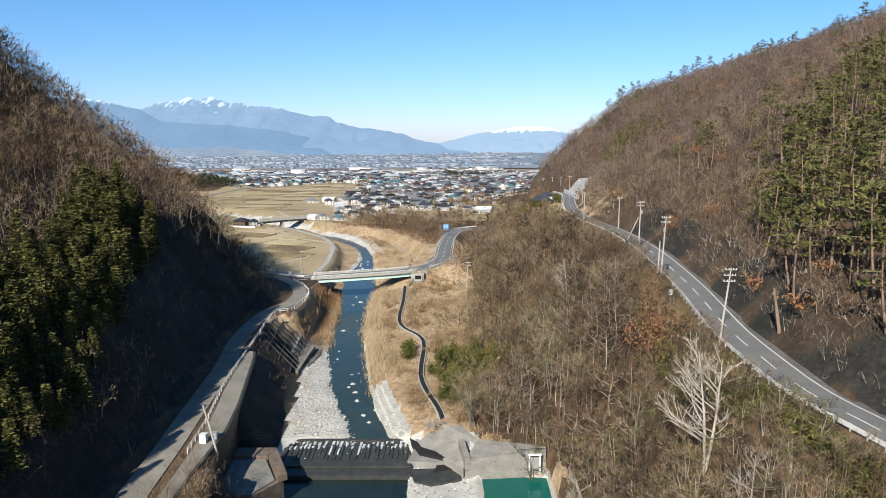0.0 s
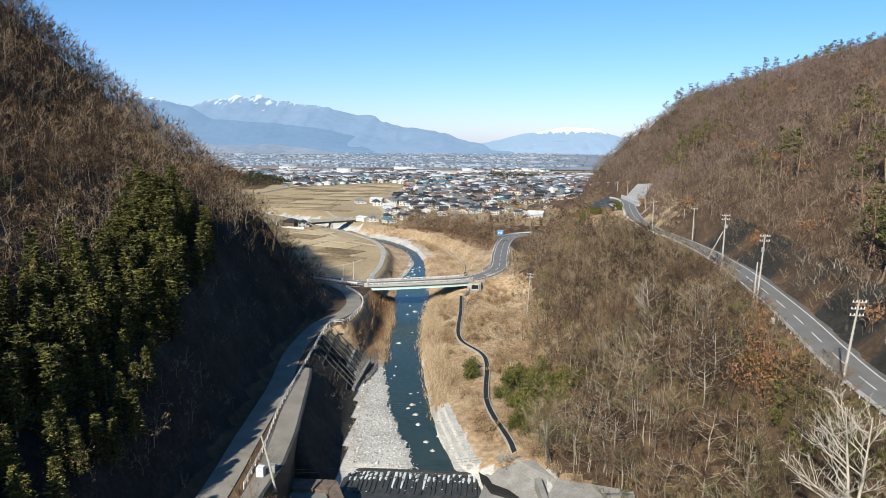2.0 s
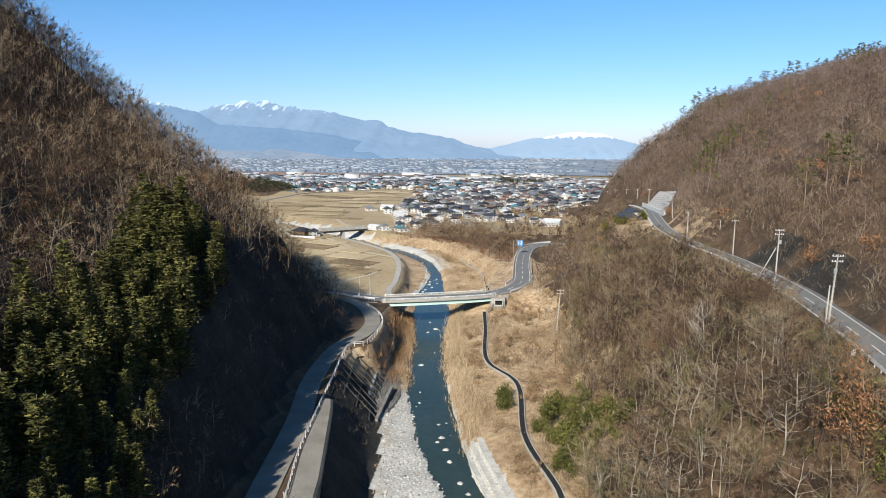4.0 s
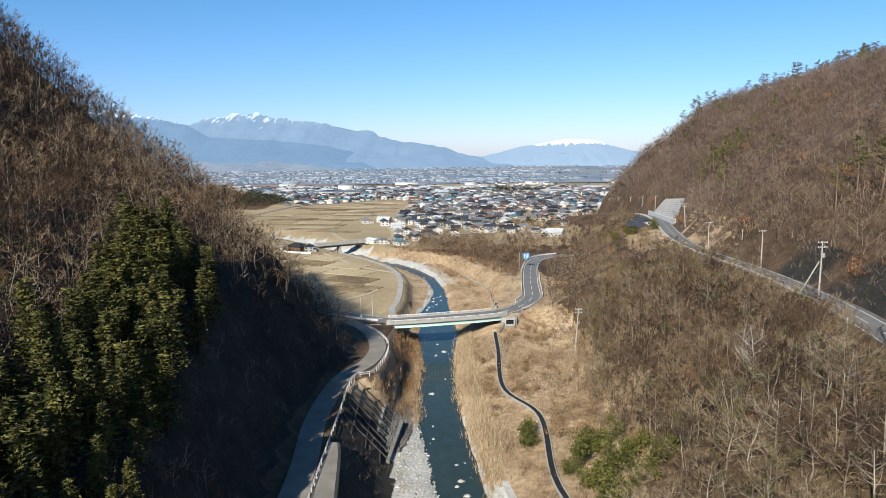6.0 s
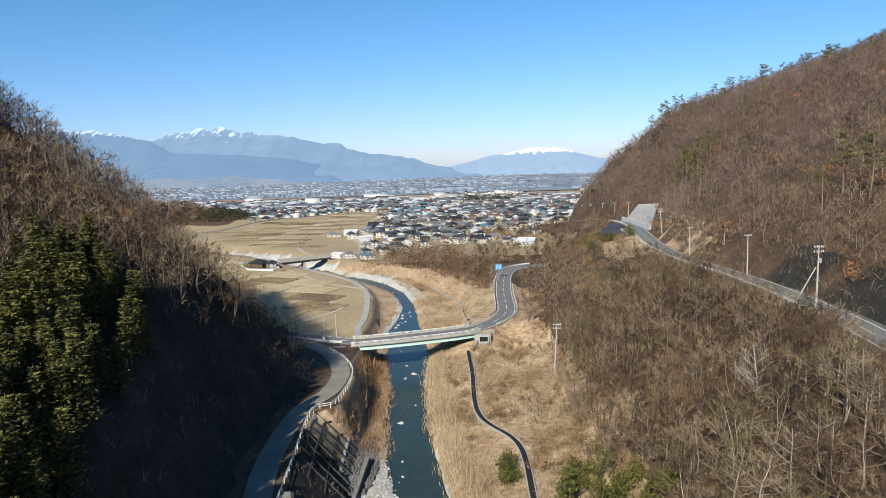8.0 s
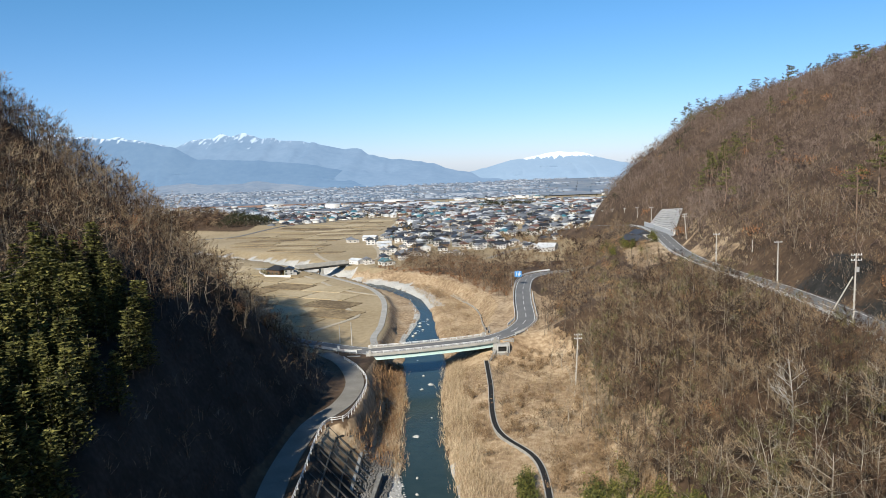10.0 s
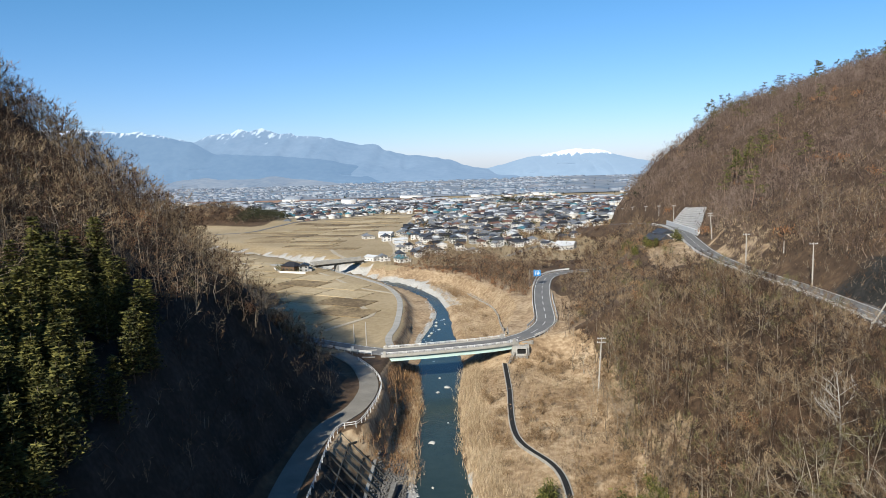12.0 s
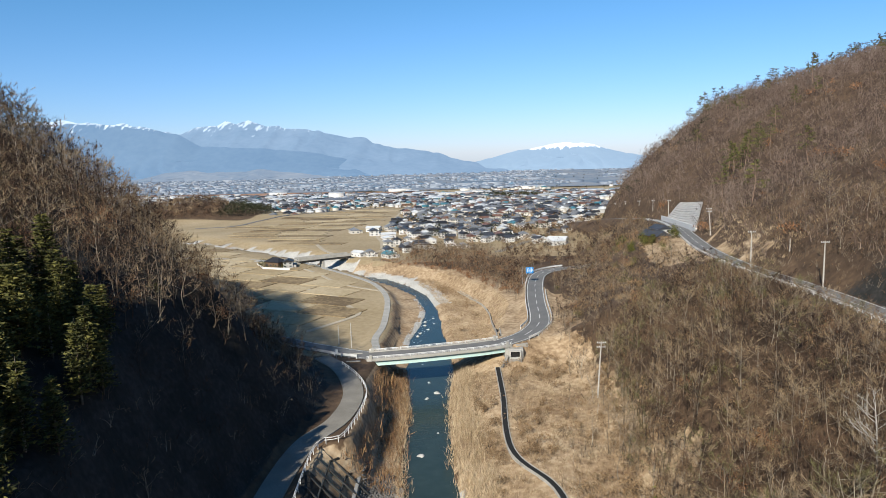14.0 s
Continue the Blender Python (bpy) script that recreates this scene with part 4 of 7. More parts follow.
def rows_of(X, Y, r, lo, hi):
    Z = ground(X, Y)
    return [(K * x, K * y, K * z, r.uniform(lo, hi), r.uniform(0, 6.28), r.randint(100), r.uniform()) for x, y, z in zip(X, Y, Z)]


BARE_MATS, TREES = [M_bark, M_twig], "trees of the valley woods"
# western hill
X, Y, r = scatter(-124, -36, 36, 215, 2.2, 1)
dl, _ = near_line(X, Y, L_FOOT)
keep = (dl > 1.5) & (dl < 76)
face = (dl < np.interp(Y, STEEP_Y, STEEP_W) - np.interp(Y, [100, 135, 150, 166], [0, 1, 5, 12]))
con = keep & (X < np.interp(Y, [65, 70, 85, 100, 113, 122], [-35.5, -37.7, -41.5, -45, -47.5, -50]) + 0.8 * wobble(X, Y, 4, 5)) & (dl < 19 + 3 * wobble(X, Y, 9, 4)) & (Y < 122 + 5 * wobble(X, Y, 12, 9))
dec = keep & ~con & ~face & ((dl > 5) | (r.uniform(size=X.size) < 0.35)) & ((Y < 165) | (r.uniform(size=X.size) < 0.85))
con &= (r.uniform(size=X.size) < 0.9) & (wobble(X, Y, 10, 13) > -0.75)
low = con & (dl < 8) & (Y < 84)
plant_many("conifer_wood", CEDAR, rows_of(X[low], Y[low], r, 0.42, 0.62), [M_bark, M_needle], "young dark green conifers above a shaded cutting", "conifers")
con &= ~low
plant_many("conifer_wood", CEDAR, rows_of(X[con], Y[con], r, 0.62, 0.92), [M_bark, M_needle], "dark green conifers crowding a shaded slope", "conifers")
tip = dec & (Y > 164) & (dl < 18)
plant_many("bare_wood", BARE_MID, rows_of(X[tip], Y[tip], r, 0.5, 0.8), BARE_MATS, "low leafless trees at the tip of the wooded spur", "bare trees")
dec &= ~tip
nearer = dec & (dl < 24)
plant_many("bare_wood", BARE_MID, rows_of(X[nearer], Y[nearer], r, 0.65, 1.05), BARE_MATS, "leafless grey-brown trees on a steep shaded hillside", "bare trees")
rest = dec & ~nearer & (r.uniform(size=X.size) < np.interp(Y, [60, 100, 120], [0.35, 0.6, 0.95]))
plant_many("bare_wood", BARE_MID, rows_of(X[rest], Y[rest], r, 0.9, 1.35), BARE_MATS, "leafless brown trees on a steep hillside", "bare trees")
few = dec & (r.uniform(size=X.size) < 0.05) & (dl < 40)
plant_many("evergreen_shrubs", BUSH, rows_of(X[few] + 0.8, Y[few], r, 0.5, 1.0), [M_bark, M_leafgreen], "olive green shrubs under bare hillside trees", "shrubs")
few = dec & (dl > 3) & (r.uniform(size=X.size) < 0.9)
plant_many("undergrowth", BRUSH, rows_of(X[few] + 0.9, Y[few] + 0.8, r, 0.8, 1.7), [M_bark, M_twig], "twiggy brown undergrowth on the shaded slope", "undergrowth")
few = dec & (r.uniform(size=X.size) < 0.06) & (dl < 45)
plant_many("withered_shrubs", BUSH, rows_of(X[few] - 0.8, Y[few], r, 0.6, 1.2), [M_bark, M_deadleaf], "rust brown withered shrubs on the hillside", "shrubs")

few = keep & face & ~con & (dl > 2.5) & (r.uniform(size=X.size) < 0.14)
plant_many("bare_wood", BARE_MID, rows_of(X[few], Y[few], r, 0.35, 0.6), BARE_MATS, "stunted leafless trees on the shaded rock face", "bare trees")
few = keep & ~con & (Y < 92) & (dl < 9) & (r.uniform(size=X.size) < 0.7)
plant_many("bare_wood", BARE_MID, rows_of(X[few], Y[few], r, 0.35, 0.65), BARE_MATS, "small leafless trees on the slope above the lane", "bare trees")
few = keep & ~con & (Y < 92) & (dl < 9)
plant_many("undergrowth", BRUSH, rows_of(X[few] + 0.7, Y[few] + 0.7, r, 0.6, 1.1), [M_bark, M_rustgrass], "rusty brown brush on the slope above the lane", "undergrowth")
# low brush on the steep shaded foot of the western hill
X, Y, r = scatter(-80, -30, 70, 200, 2.0, 45)
dl, _ = near_line(X, Y, L_FOOT)
foot = (dl > 0.8) & (dl < 26) & road_clear(X, Y, 0.8)
plant_many("undergrowth", BRUSH, rows_of(X[foot] + 0.5, Y[foot] + 0.4, r, 0.4, 1.0), [M_bark, M_twig], "dark brush at the shaded foot of the hill", "undergrowth")

# bank between the river terrace and the upper road
X, Y, r = scatter(-8, 50, 38, 345, 2.35, 2)
rdv = np.array(R_ROAD)
x7 = np.interp(Y, rdv[:, 1], rdv[:, 0]) - np.interp(Y, [60, 95, 110, 130, 160, 200], [6.5, 6.5, 4.8, 4.8, 6.5, 8])
xm = np.interp(Y, BANK_Y, BANK_X) + np.interp(Y, MID_Y, MID_OFF)
edge = xm + np.interp(Y, [60, 90, 104, 120, 150, 170, 195, 220, 260, 330], [4, 3, 3, 6, 14, 18, 16, 3, 1, 2]) + 1.5 * wobble(X, Y, 7, 2)
wooded = (X > edge) & (X < x7) & road_clear(X, Y, 1.2)
wooded &= ((X - 4) / 8.5) ** 2 + ((Y - 117) / 11) ** 2 > 1
thin = (X > x7 - 15) & (X < x7) & (Y > 208) & (Y < 278)
keep = wooded & (~thin | (r.uniform(size=X.size) < 0.15))
near = keep & (Y < 190)
picked = np.flatnonzero(near & (Y < 128) & (Y > 52))[:250]
single = np.zeros(X.size, bool)
single[picked] = True
tall = X < x7 - 7
BARE_PAIRS = [split_kind(a, [M_greybark, M_olive if k % 4 == 3 else M_twig], "trunk", "crown") for k, a in enumerate(BARE_NEAR)]
for zone, lo, hi in ((tall, 0.75, 1.2), (~tall, 0.45, 0.8)):
    here = single & zone
    plant_each("bare_tree", BARE_PAIRS, rows_of(X[here], Y[here], r, lo, hi), "leafless grey-brown tree among others on the bank", "tree", TREES)
    more = near & ~single & zone
    mossy = more & (r.uniform(size=X.size) < 0.16)
    plant_many("bare_wood", BARE_BANK, rows_of(X[mossy], Y[mossy], r, lo, hi), [M_bark, M_olive], "mossy olive-tinged trees below the hillside road", "bare trees")
    more &= ~mossy
    plant_many("bare_wood", BARE_BANK, rows_of(X[more], Y[more], r, lo, hi), BARE_MATS, "leafless grey-brown trees below the hillside road", "bare trees")
SLENDER = [bare_tree(60 + k, 10.0, 7, 4, 6, 0.026, 5, crown=0.16, thick=0.010, low=0.4) for k in range(4)]
edge_y = np.array([118, 126, 131, 137, 142, 146, 150, 153, 158, 162, 167, 171, 176, 181, 185])
edge_x = np.interp(edge_y, BANK_Y, BANK_X) + np.interp(edge_y, [110, 120, 150, 170, 195], [5, 7, 12.5, 16, 14]) + np.array([0, 1, -1, 0.5, -2, 1, 0, -1.5, 1, -0.5, 0.5, -1, 1, 0, -1])
plant_each("slender_tree", [split_kind(a, [M_greybark, M_twig], "trunk", "crown") for a in SLENDER], rows_of(edge_x, edge_y, r, 0.55, 0.9), "slender pale leafless tree at the edge of the wood", "tree", "slender trees")
sapling = (r.uniform(size=X.size) < 0.75) & (X > edge + 1) & (X < x7) & (Y < 135) & (((X - 4) / 8.5) ** 2 + ((Y - 117) / 11) ** 2 > 1)
plant_many("bare_wood", BARE_BANK, rows_of(X[sapling] + 1.2, Y[sapling] + 1.1, r, 0.4, 0.7), [M_greybark, M_twig], "pale leafless saplings among larger bank trees", "bare trees")
far = keep & ~near & (r.uniform(size=X.size) < 0.75)
plant_many("bare_wood", BARE_FAR, rows_of(X[far], Y[far], r, 0.6, 0.95), BARE_MATS, "leafless brown trees on the low ridge by the road", "bare trees")
few = wooded & (r.uniform(size=X.size) < 0.16)
plant_many("dry_scrub", SCRUB, rows_of(X[few] + 0.9, Y[few] + 0.7, r, 0.7, 1.6), [M_bark, M_scrub], "dry brown scrub under the bare trees", "scrub")
few = wooded & (r.uniform(size=X.size) < np.where(Y < 130, 0.9, 0.35))
plant_many("undergrowth", TWIGS, rows_of(X[few] + 0.7, Y[few] - 0.6, r, 0.6, 1.2), [M_bark, M_twig], "twiggy brown undergrowth below bare trees", "undergrowth")
few = wooded & (r.uniform(size=X.size) < np.where(Y < 100, 0.55, 0.12))
plant_many("undergrowth", TWIGS, rows_of(X[few] - 0.7, Y[few] - 0.8, r, 0.6, 1.3), [M_bark, M_olive], "olive green undergrowth below bare trees", "undergrowth")
few = wooded & (r.uniform(size=X.size) < 0.02)
plant_many("withered_shrubs", BUSH, rows_of(X[few] - 0.9, Y[few] + 0.5, r, 0.5, 1.2), [M_bark, M_deadleaf], "rust brown withered shrubs among bare trees", "shrubs")
few = wooded & (r.uniform(size=X.size) < np.where(Y < 95, 0.10, 0.02) + np.where((X > x7 - 6) & (Y < 110), 0.12, 0))
plant_many("evergreen_shrubs", BUSH, rows_of(X[few] + 0.6, Y[few] - 0.9, r, 0.5, 1.15), [M_bark, M_leafgreen], "olive green shrubs among bare trees", "shrubs")
few = wooded & (r.uniform(size=X.size) < 0.3)
plant_many("undergrowth", BRUSH, rows_of(X[few] + 0.5, Y[few] + 0.9, r, 0.5, 1.1), [M_bark, M_twig], "grey-brown brush between bare trees", "undergrowth")
# dry bushes at the foot of the lane, by the intake
X, Y, r = scatter(-33, -21, 58, 86, 1.0, 47)
m = road_clear(X, Y, 0.5) & ~((X > -27.9) & (Y > 76.5)) & (r.uniform(size=X.size) < 0.75)
plant_many("dry_scrub", BRUSH, rows_of(X[m], Y[m], r, 0.6, 1.2), [M_bark, M_scrub], "rusty dry brush beside the intake chamber", "scrub")
X, Y, r = scatter(-36, -27, 112, 146, 1.1, 48)
m = road_clear(X, Y, 0.3) & (X > np.interp(Y, TOP_Y, TOP_X) + 0.3) & (X < np.interp(Y, FOOT_Y, FOOT_X) + 1.0) & (r.uniform(size=X.size) < np.where(Y < 127, 0.7, 0.25))
plant_many("undergrowth", BRUSH, rows_of(X[m], Y[m], r, 0.25, 0.6), BARE_MATS, "dark brush on the shaded bank below the lane", "undergrowth")
X, Y, r = scatter(38, 66, 44, 128, 1.35, 53)
d = X - np.interp(Y, rdv[:, 1], rdv[:, 0])
m = (d > 4.6) & (d < 17) & (r.uniform(size=X.size) < 0.8)
plant_many("undergrowth", BRUSH, rows_of(X[m], Y[m], r, 0.6, 1.15), [M_greybark, M_greybark], "pale grey bare brush on the slope beside the road", "undergrowth")
X, Y, r = scatter(44, 84, 112, 222, 1.9, 54)
d = X - np.interp(Y, rdv[:, 1], rdv[:, 0])
m = (d > 4.4) & (d < 24) & road_clear(X, Y, 1.2) & (r.uniform(size=X.size) < 0.85)
rusty = m & (r.uniform(size=X.size) < 0.4)
plant_many("undergrowth", BRUSH, rows_of(X[rusty], Y[rusty], r, 0.6, 1.2), [M_bark, M_rustgrass], "rusty brush on the cut slope above the road", "undergrowth")
m &= ~rusty
plant_many("undergrowth", BRUSH, rows_of(X[m], Y[m], r, 0.7, 1.3), BARE_MATS, "grey-brown brush on the cut slope above the road", "undergrowth")
# low shrubs on the verge below the upper road
X, Y, r = scatter(10, 62, 36, 128, 1.15, 41)
x8 = np.interp(Y, rdv[:, 1], rdv[:, 0])
verge = (X > x8 - 11) & (X < x8 - 4.0) & road_clear(X, Y, 0.5)
pick = r.uniform(size=X.size)
green = verge & (pick < np.interp(Y, [60, 95, 115], [0.34, 0.22, 0.05]))
plant_many("evergreen_shrubs", SCRUB, rows_of(X[green], Y[green], r, 0.8, 1.5), [M_bark, M_bamboo], "olive green shrubs crowding the verge below the road", "shrubs")
olive = verge & (pick > 0.34) & (pick < 0.65)
plant_many("undergrowth", TWIGS, rows_of(X[olive], Y[olive], r, 0.7, 1.3), [M_bark, M_olive], "olive undergrowth on the road verge", "undergrowth")
brown = verge & (pick > 0.65)
plant_many("undergrowth", BRUSH, rows_of(X[brown], Y[brown], r, 0.4, 0.9), [M_bark, M_twig], "brown brush on the road verge", "undergrowth")

# eastern hill
SLAB = [(51.6, 272.5), (65.2, 306.0), (64.2, 331.0), (55.6, 331.0)]


def on_slab(X, Y):
    """Inside the concrete slope above the far bend of the road."""
    ok = np.ones(X.shape, bool)
    for (ax, ay), (bx, by) in zip(SLAB, SLAB[1:] + SLAB[:1]):
        ok &= (bx - ax) * (Y - ay) - (by - ay) * (X - ax) > -1.0
    return ok


X, Y, r = scatter(36, 330, 30, 640, 3.3, 3)
x8 = np.interp(Y, rdv[:, 1], rdv[:, 0])
yc = np.interp(X, [40, 50, 84, 132, 170, 215, 275, 350], [400, 420, 470, 510, 530, 550, 580, 620])
d = X - x8
keep = (d > np.interp(Y, [60, 130, 170, 215, 250, 300], [7, 7, 6.2, 6, 6, 5])) & (Y < yc - 2) & (X < 60 + 0.62 * (Y + 40)) & road_clear(X, Y, 1.0) & (X > 50 - 12 * step(420, 380, Y))
keep &= ~on_slab(X, Y)
keep &= ~((Y > 208) & (Y < 248) & (d < 10) & (r.uniform(size=X.size) < 0.7))
pine = keep & (r.uniform(size=X.size) < np.clip(0.9 * step(215, 120, Y) * step(190, 70, d) * (0.5 + 0.9 * wobble(X, Y, 18, 6)) * step(3, 14, d) + 0.01, 0, 0.75))
pine |= keep & (np.abs(X - np.interp(Y, [320, 352], [82, 120])) < 6) & (Y > 316) & (Y < 354) & (r.uniform(size=X.size) < 0.35)
leafless = keep & ~pine
plant_many("pine_wood", PINE, rows_of(X[pine], Y[pine], r, 0.8, 1.3), [M_pinebark, M_pine], "red pines with bare stems among leafless trees", "pines")
near = leafless & (Y < 235)
near &= (r.uniform(size=X.size) < 0.36) | (Y < 88)
plant_many("bare_wood", BARE_MID, rows_of(X[near], Y[near], r, 0.7, 1.1), BARE_MATS, "leafless brown trees covering the hillside", "bare trees")
off = leafless & (Y >= 235) & (r.uniform(size=X.size) < np.interp(Y, [260, 420], [0.5, 0.42]))
plant_many("bare_wood", BARE_FAR, rows_of(X[off], Y[off], r, 0.85, 1.3), [M_hilltwig, M_hilltwig], "leafless brown trees covering the far hillside", "bare trees")
few = leafless & (r.uniform(size=X.size) < 0.02 + 0.12 * (np.abs(X - np.interp(Y, [322, 350], [88, 126])) < 7) * (Y > 318) * (Y < 356) + 0.05 * (Y < 150)) & (Y < 360)
plant_many("withered_shrubs", SCRUB, rows_of(X[few] - 1.2, Y[few], r, 1.2, 2.6), [M_bark, M_deadleaf], "rust brown withered shrubs on the sunlit hillside", "shrubs")
low = (d > 5.5) & (d < 40) & (Y > 50) & (Y < 260)
plant_many("undergrowth", BRUSH, rows_of(X[low] + 1.1, Y[low] + 0.9, r, 0.7, 1.4), [M_bark, M_twig], "brown undergrowth on the hillside cutting", "undergrowth")
low = (d > 3.0) & (d < 9) & (Y > 50) & (Y < 170)
plant_many("undergrowth", TWIGS, rows_of(X[low] - 1.0, Y[low] - 0.9, r, 0.5, 1.1), [M_bark, M_bark], "grey brush hanging over the road cutting", "undergrowth")
X, Y, r = scatter(40, 330, 60, 640, 3.05, 43)
x8 = np.interp(Y, rdv[:, 1], rdv[:, 0])
d = X - x8
yc = np.interp(X, [40, 50, 84, 132, 170, 215, 275, 350], [400, 420, 470, 510, 530, 550, 580, 620])
fuzz = (d > np.where(Y > 200, 4.5, 8)) & (Y < yc - 1) & (X < 60 + 0.62 * (Y + 40)) & road_clear(X, Y, 1.5) & ~on_slab(X, Y) & (X > 50 - 12 * step(420, 380, Y))
plant_many("undergrowth", BRUSH_FAR, rows_of(X[fuzz], Y[fuzz], r, 0.6, 1.25), [M_hilltwig, M_hilltwig], "brown brush between the leafless hillside trees", "undergrowth")
rim = fuzz & (Y > yc - 20)
plant_many("bare_wood", BARE_FAR, rows_of(X[rim] + 1, Y[rim] - 1, r, 0.6, 1.0), BARE_MATS, "leafless trees along the hill crest", "bare trees")
# tawny tufts and brush on the cut slope above the far road
X, Y, r = scatter(40, 62, 112, 212, 1.6, 51)
d = X - np.interp(Y, rdv[:, 1], rdv[:, 0])
m = (d > 3.8) & (d < 9.5) & road_clear(X, Y, 1.0) & (r.uniform(size=X.size) < 0.6)
plant_many("undergrowth", BRUSH, rows_of(X[m], Y[m], r, 0.4, 0.9), [M_bark, M_twig], "grey brush on the stony cutting", "undergrowth")
X, Y, r = scatter(44, 75, 200, 330, 1.5, 49)
d = X - np.interp(Y, rdv[:, 1], rdv[:, 0])
cutting = (d > 3.6) & (d < 15) & road_clear(X, Y, 1.0) & ~on_slab(X, Y)
straw = cutting & (Y < 262) & (d < 11) & (r.uniform(size=X.size) < 0.6)
plant_many("dry_grass", TUFT, rows_of(X[straw], Y[straw], r, 0.7, 1.2), [M_reed, M_reed], "tawny dry grass on the cut slope above the road", "grass")
brushy = cutting & ~straw
plant_many("undergrowth", BRUSH, rows_of(X[brushy], Y[brushy], r, 0.5, 1.1), [M_bark, M_scrub], "brown brush on the cut slope above the road", "undergrowth")
crest_x = np.array([112, 121, 124, 133, 137, 148, 163, 176, 178, 192, 211, 224, 236, 240, 244, 249, 254, 259, 265, 272])
crest_y = np.interp(crest_x, [40, 50, 84, 132, 170, 215, 275, 350], [400, 420, 470, 510, 530, 550, 580, 620]) - 4
plant_each("pine_tree", [split_kind(a, [M_pinebark, M_pine], "trunk", "crown") for a in PINE_FAR], rows_of(crest_x, crest_y, r, 0.8, 1.3), "lone red pine standing out on the hill crest", "pine tree", "pines on the crest")

X, Y, r = scatter(118, 275, 470, 590, 3.2, 55)
yc = np.interp(X, [40, 50, 84, 132, 170, 215, 275, 350], [400, 420, 470, 510, 530, 550, 580, 620])
m = (np.abs(Y - yc + 6) < 5) & (r.uniform(size=X.size) < 0.7)
plant_many("evergreen_shrubs", SCRUB, rows_of(X[m], Y[m], r, 1.4, 2.6), [M_bark, M_bamboo], "dark green shrubs along the hill crest", "shrubs")

# riverside reeds, tussocks and scrub
X, Y, r = scatter(-36, 24, 92, 300, 0.85, 5)
rr, bx = np.interp(Y, RIV_Y, RIV_R), np.interp(Y, BANK_Y, BANK_X)
rl, tx, fx = np.interp(Y, RIV_Y, RIV_L), np.interp(Y, TOP_Y, TOP_X), np.interp(Y, FOOT_Y, FOOT_X)
dd, _ = near_line(X, Y, DITCH)
free = road_clear(X, Y, 0.6) & (np.abs(dd) > 1.0)
reed = free & (X > rr + 0.3) & (X < rr + np.interp(Y, [115, 125, 190, 200], [0, 5.5, 5, 0]) + wobble(X, Y, 5, 8))
plant_many("reed_bed", TUFT, rows_of(X[reed], Y[reed], r, 1.0, 1.5), [M_reed, M_reed], "tall straw-coloured reeds along the water", "reeds")
dry = free & ~reed & (X > rr + np.where(Y < 118, 4.5, 1.5)) & (X < bx + np.interp(Y, [98, 120, 150, 190, 200, 300], [4, 10, 20, 18, -0.5, -0.5])) & (r.uniform(size=X.size) < 0.8)
rusty = dry & (r.uniform(size=X.size) < np.clip(0.25 + 0.5 * wobble(X, Y, 6, 14), 0.05, 0.7))
dry &= ~rusty
plant_many("dry_grass", TUFT, rows_of(X[dry], Y[dry], r, 0.4, 0.9), [M_reed, M_reed], "tussocks of dry straw-coloured grass", "grass")
plant_many("dry_grass", TUFT, rows_of(X[rusty], Y[rusty], r, 0.4, 0.9), [M_scrub, M_scrub], "tussocks of rusty brown dry grass", "grass")
few = free & (X > rr + 4.5) & (X < bx + np.interp(Y, [90, 120, 150, 190, 196, 200], [4, 12, 22, 18, 0, -8])) & (r.uniform(size=X.size) < np.clip(0.05 + 0.16 * wobble(X, Y, 8, 3), 0.01, 0.2))
plant_many("dry_scrub", SCRUB, rows_of(X[few], Y[few], r, 0.6, 1.3), [M_bark, M_scrub], "dry brown scrub on the river terrace", "scrub")
strip_brush = free & (X > bx - 7) & (X < bx - 1.2) & (X > rr + 4) & (Y > 100) & (Y < 186) & (r.uniform(size=X.size) < np.clip(0.16 + 0.4 * wobble(X, Y, 5, 25), 0.03, 0.4))
plant_many("undergrowth", BRUSH, rows_of(X[strip_brush], Y[strip_brush], r, 0.3, 0.7), [M_bark, M_scrub], "rusty thickets between the river and a ditch", "undergrowth")
brown = free & (X > bx + 0.9) & (X < bx + np.interp(Y, [100, 120, 150, 190], [5, 12, 20, 16])) & (Y < 190) & (r.uniform(size=X.size) < np.clip(0.06 + 0.7 * wobble(X, Y, 5, 24), 0.02, 0.5))
plant_many("undergrowth", BRUSH, rows_of(X[brown], Y[brown], r, 0.4, 0.95), BARE_MATS, "grey-brown thickets among dry terrace grass", "undergrowth")
few = road_clear(X, Y, 0.3) & (X > tx + 0.8) & (X < rl - 0.3) & (Y > 143) & (Y < 196) & (r.uniform(size=X.size) < 0.8)
plant_many("dry_scrub", TUFT, rows_of(X[few], Y[few], r, 0.7, 1.6), [M_rustgrass, M_rustgrass], "rusty brown scrub on the bank below the lane", "scrub")
few = (X > rl - 1.5) & (X < rl + 0.1) & (Y > 140) & (Y < 186)
plant_many("reed_bed", TUFT, rows_of(X[few], Y[few], r, 0.7, 1.2), [M_reed, M_reed], "straw-coloured reeds at the river's edge", "reeds")
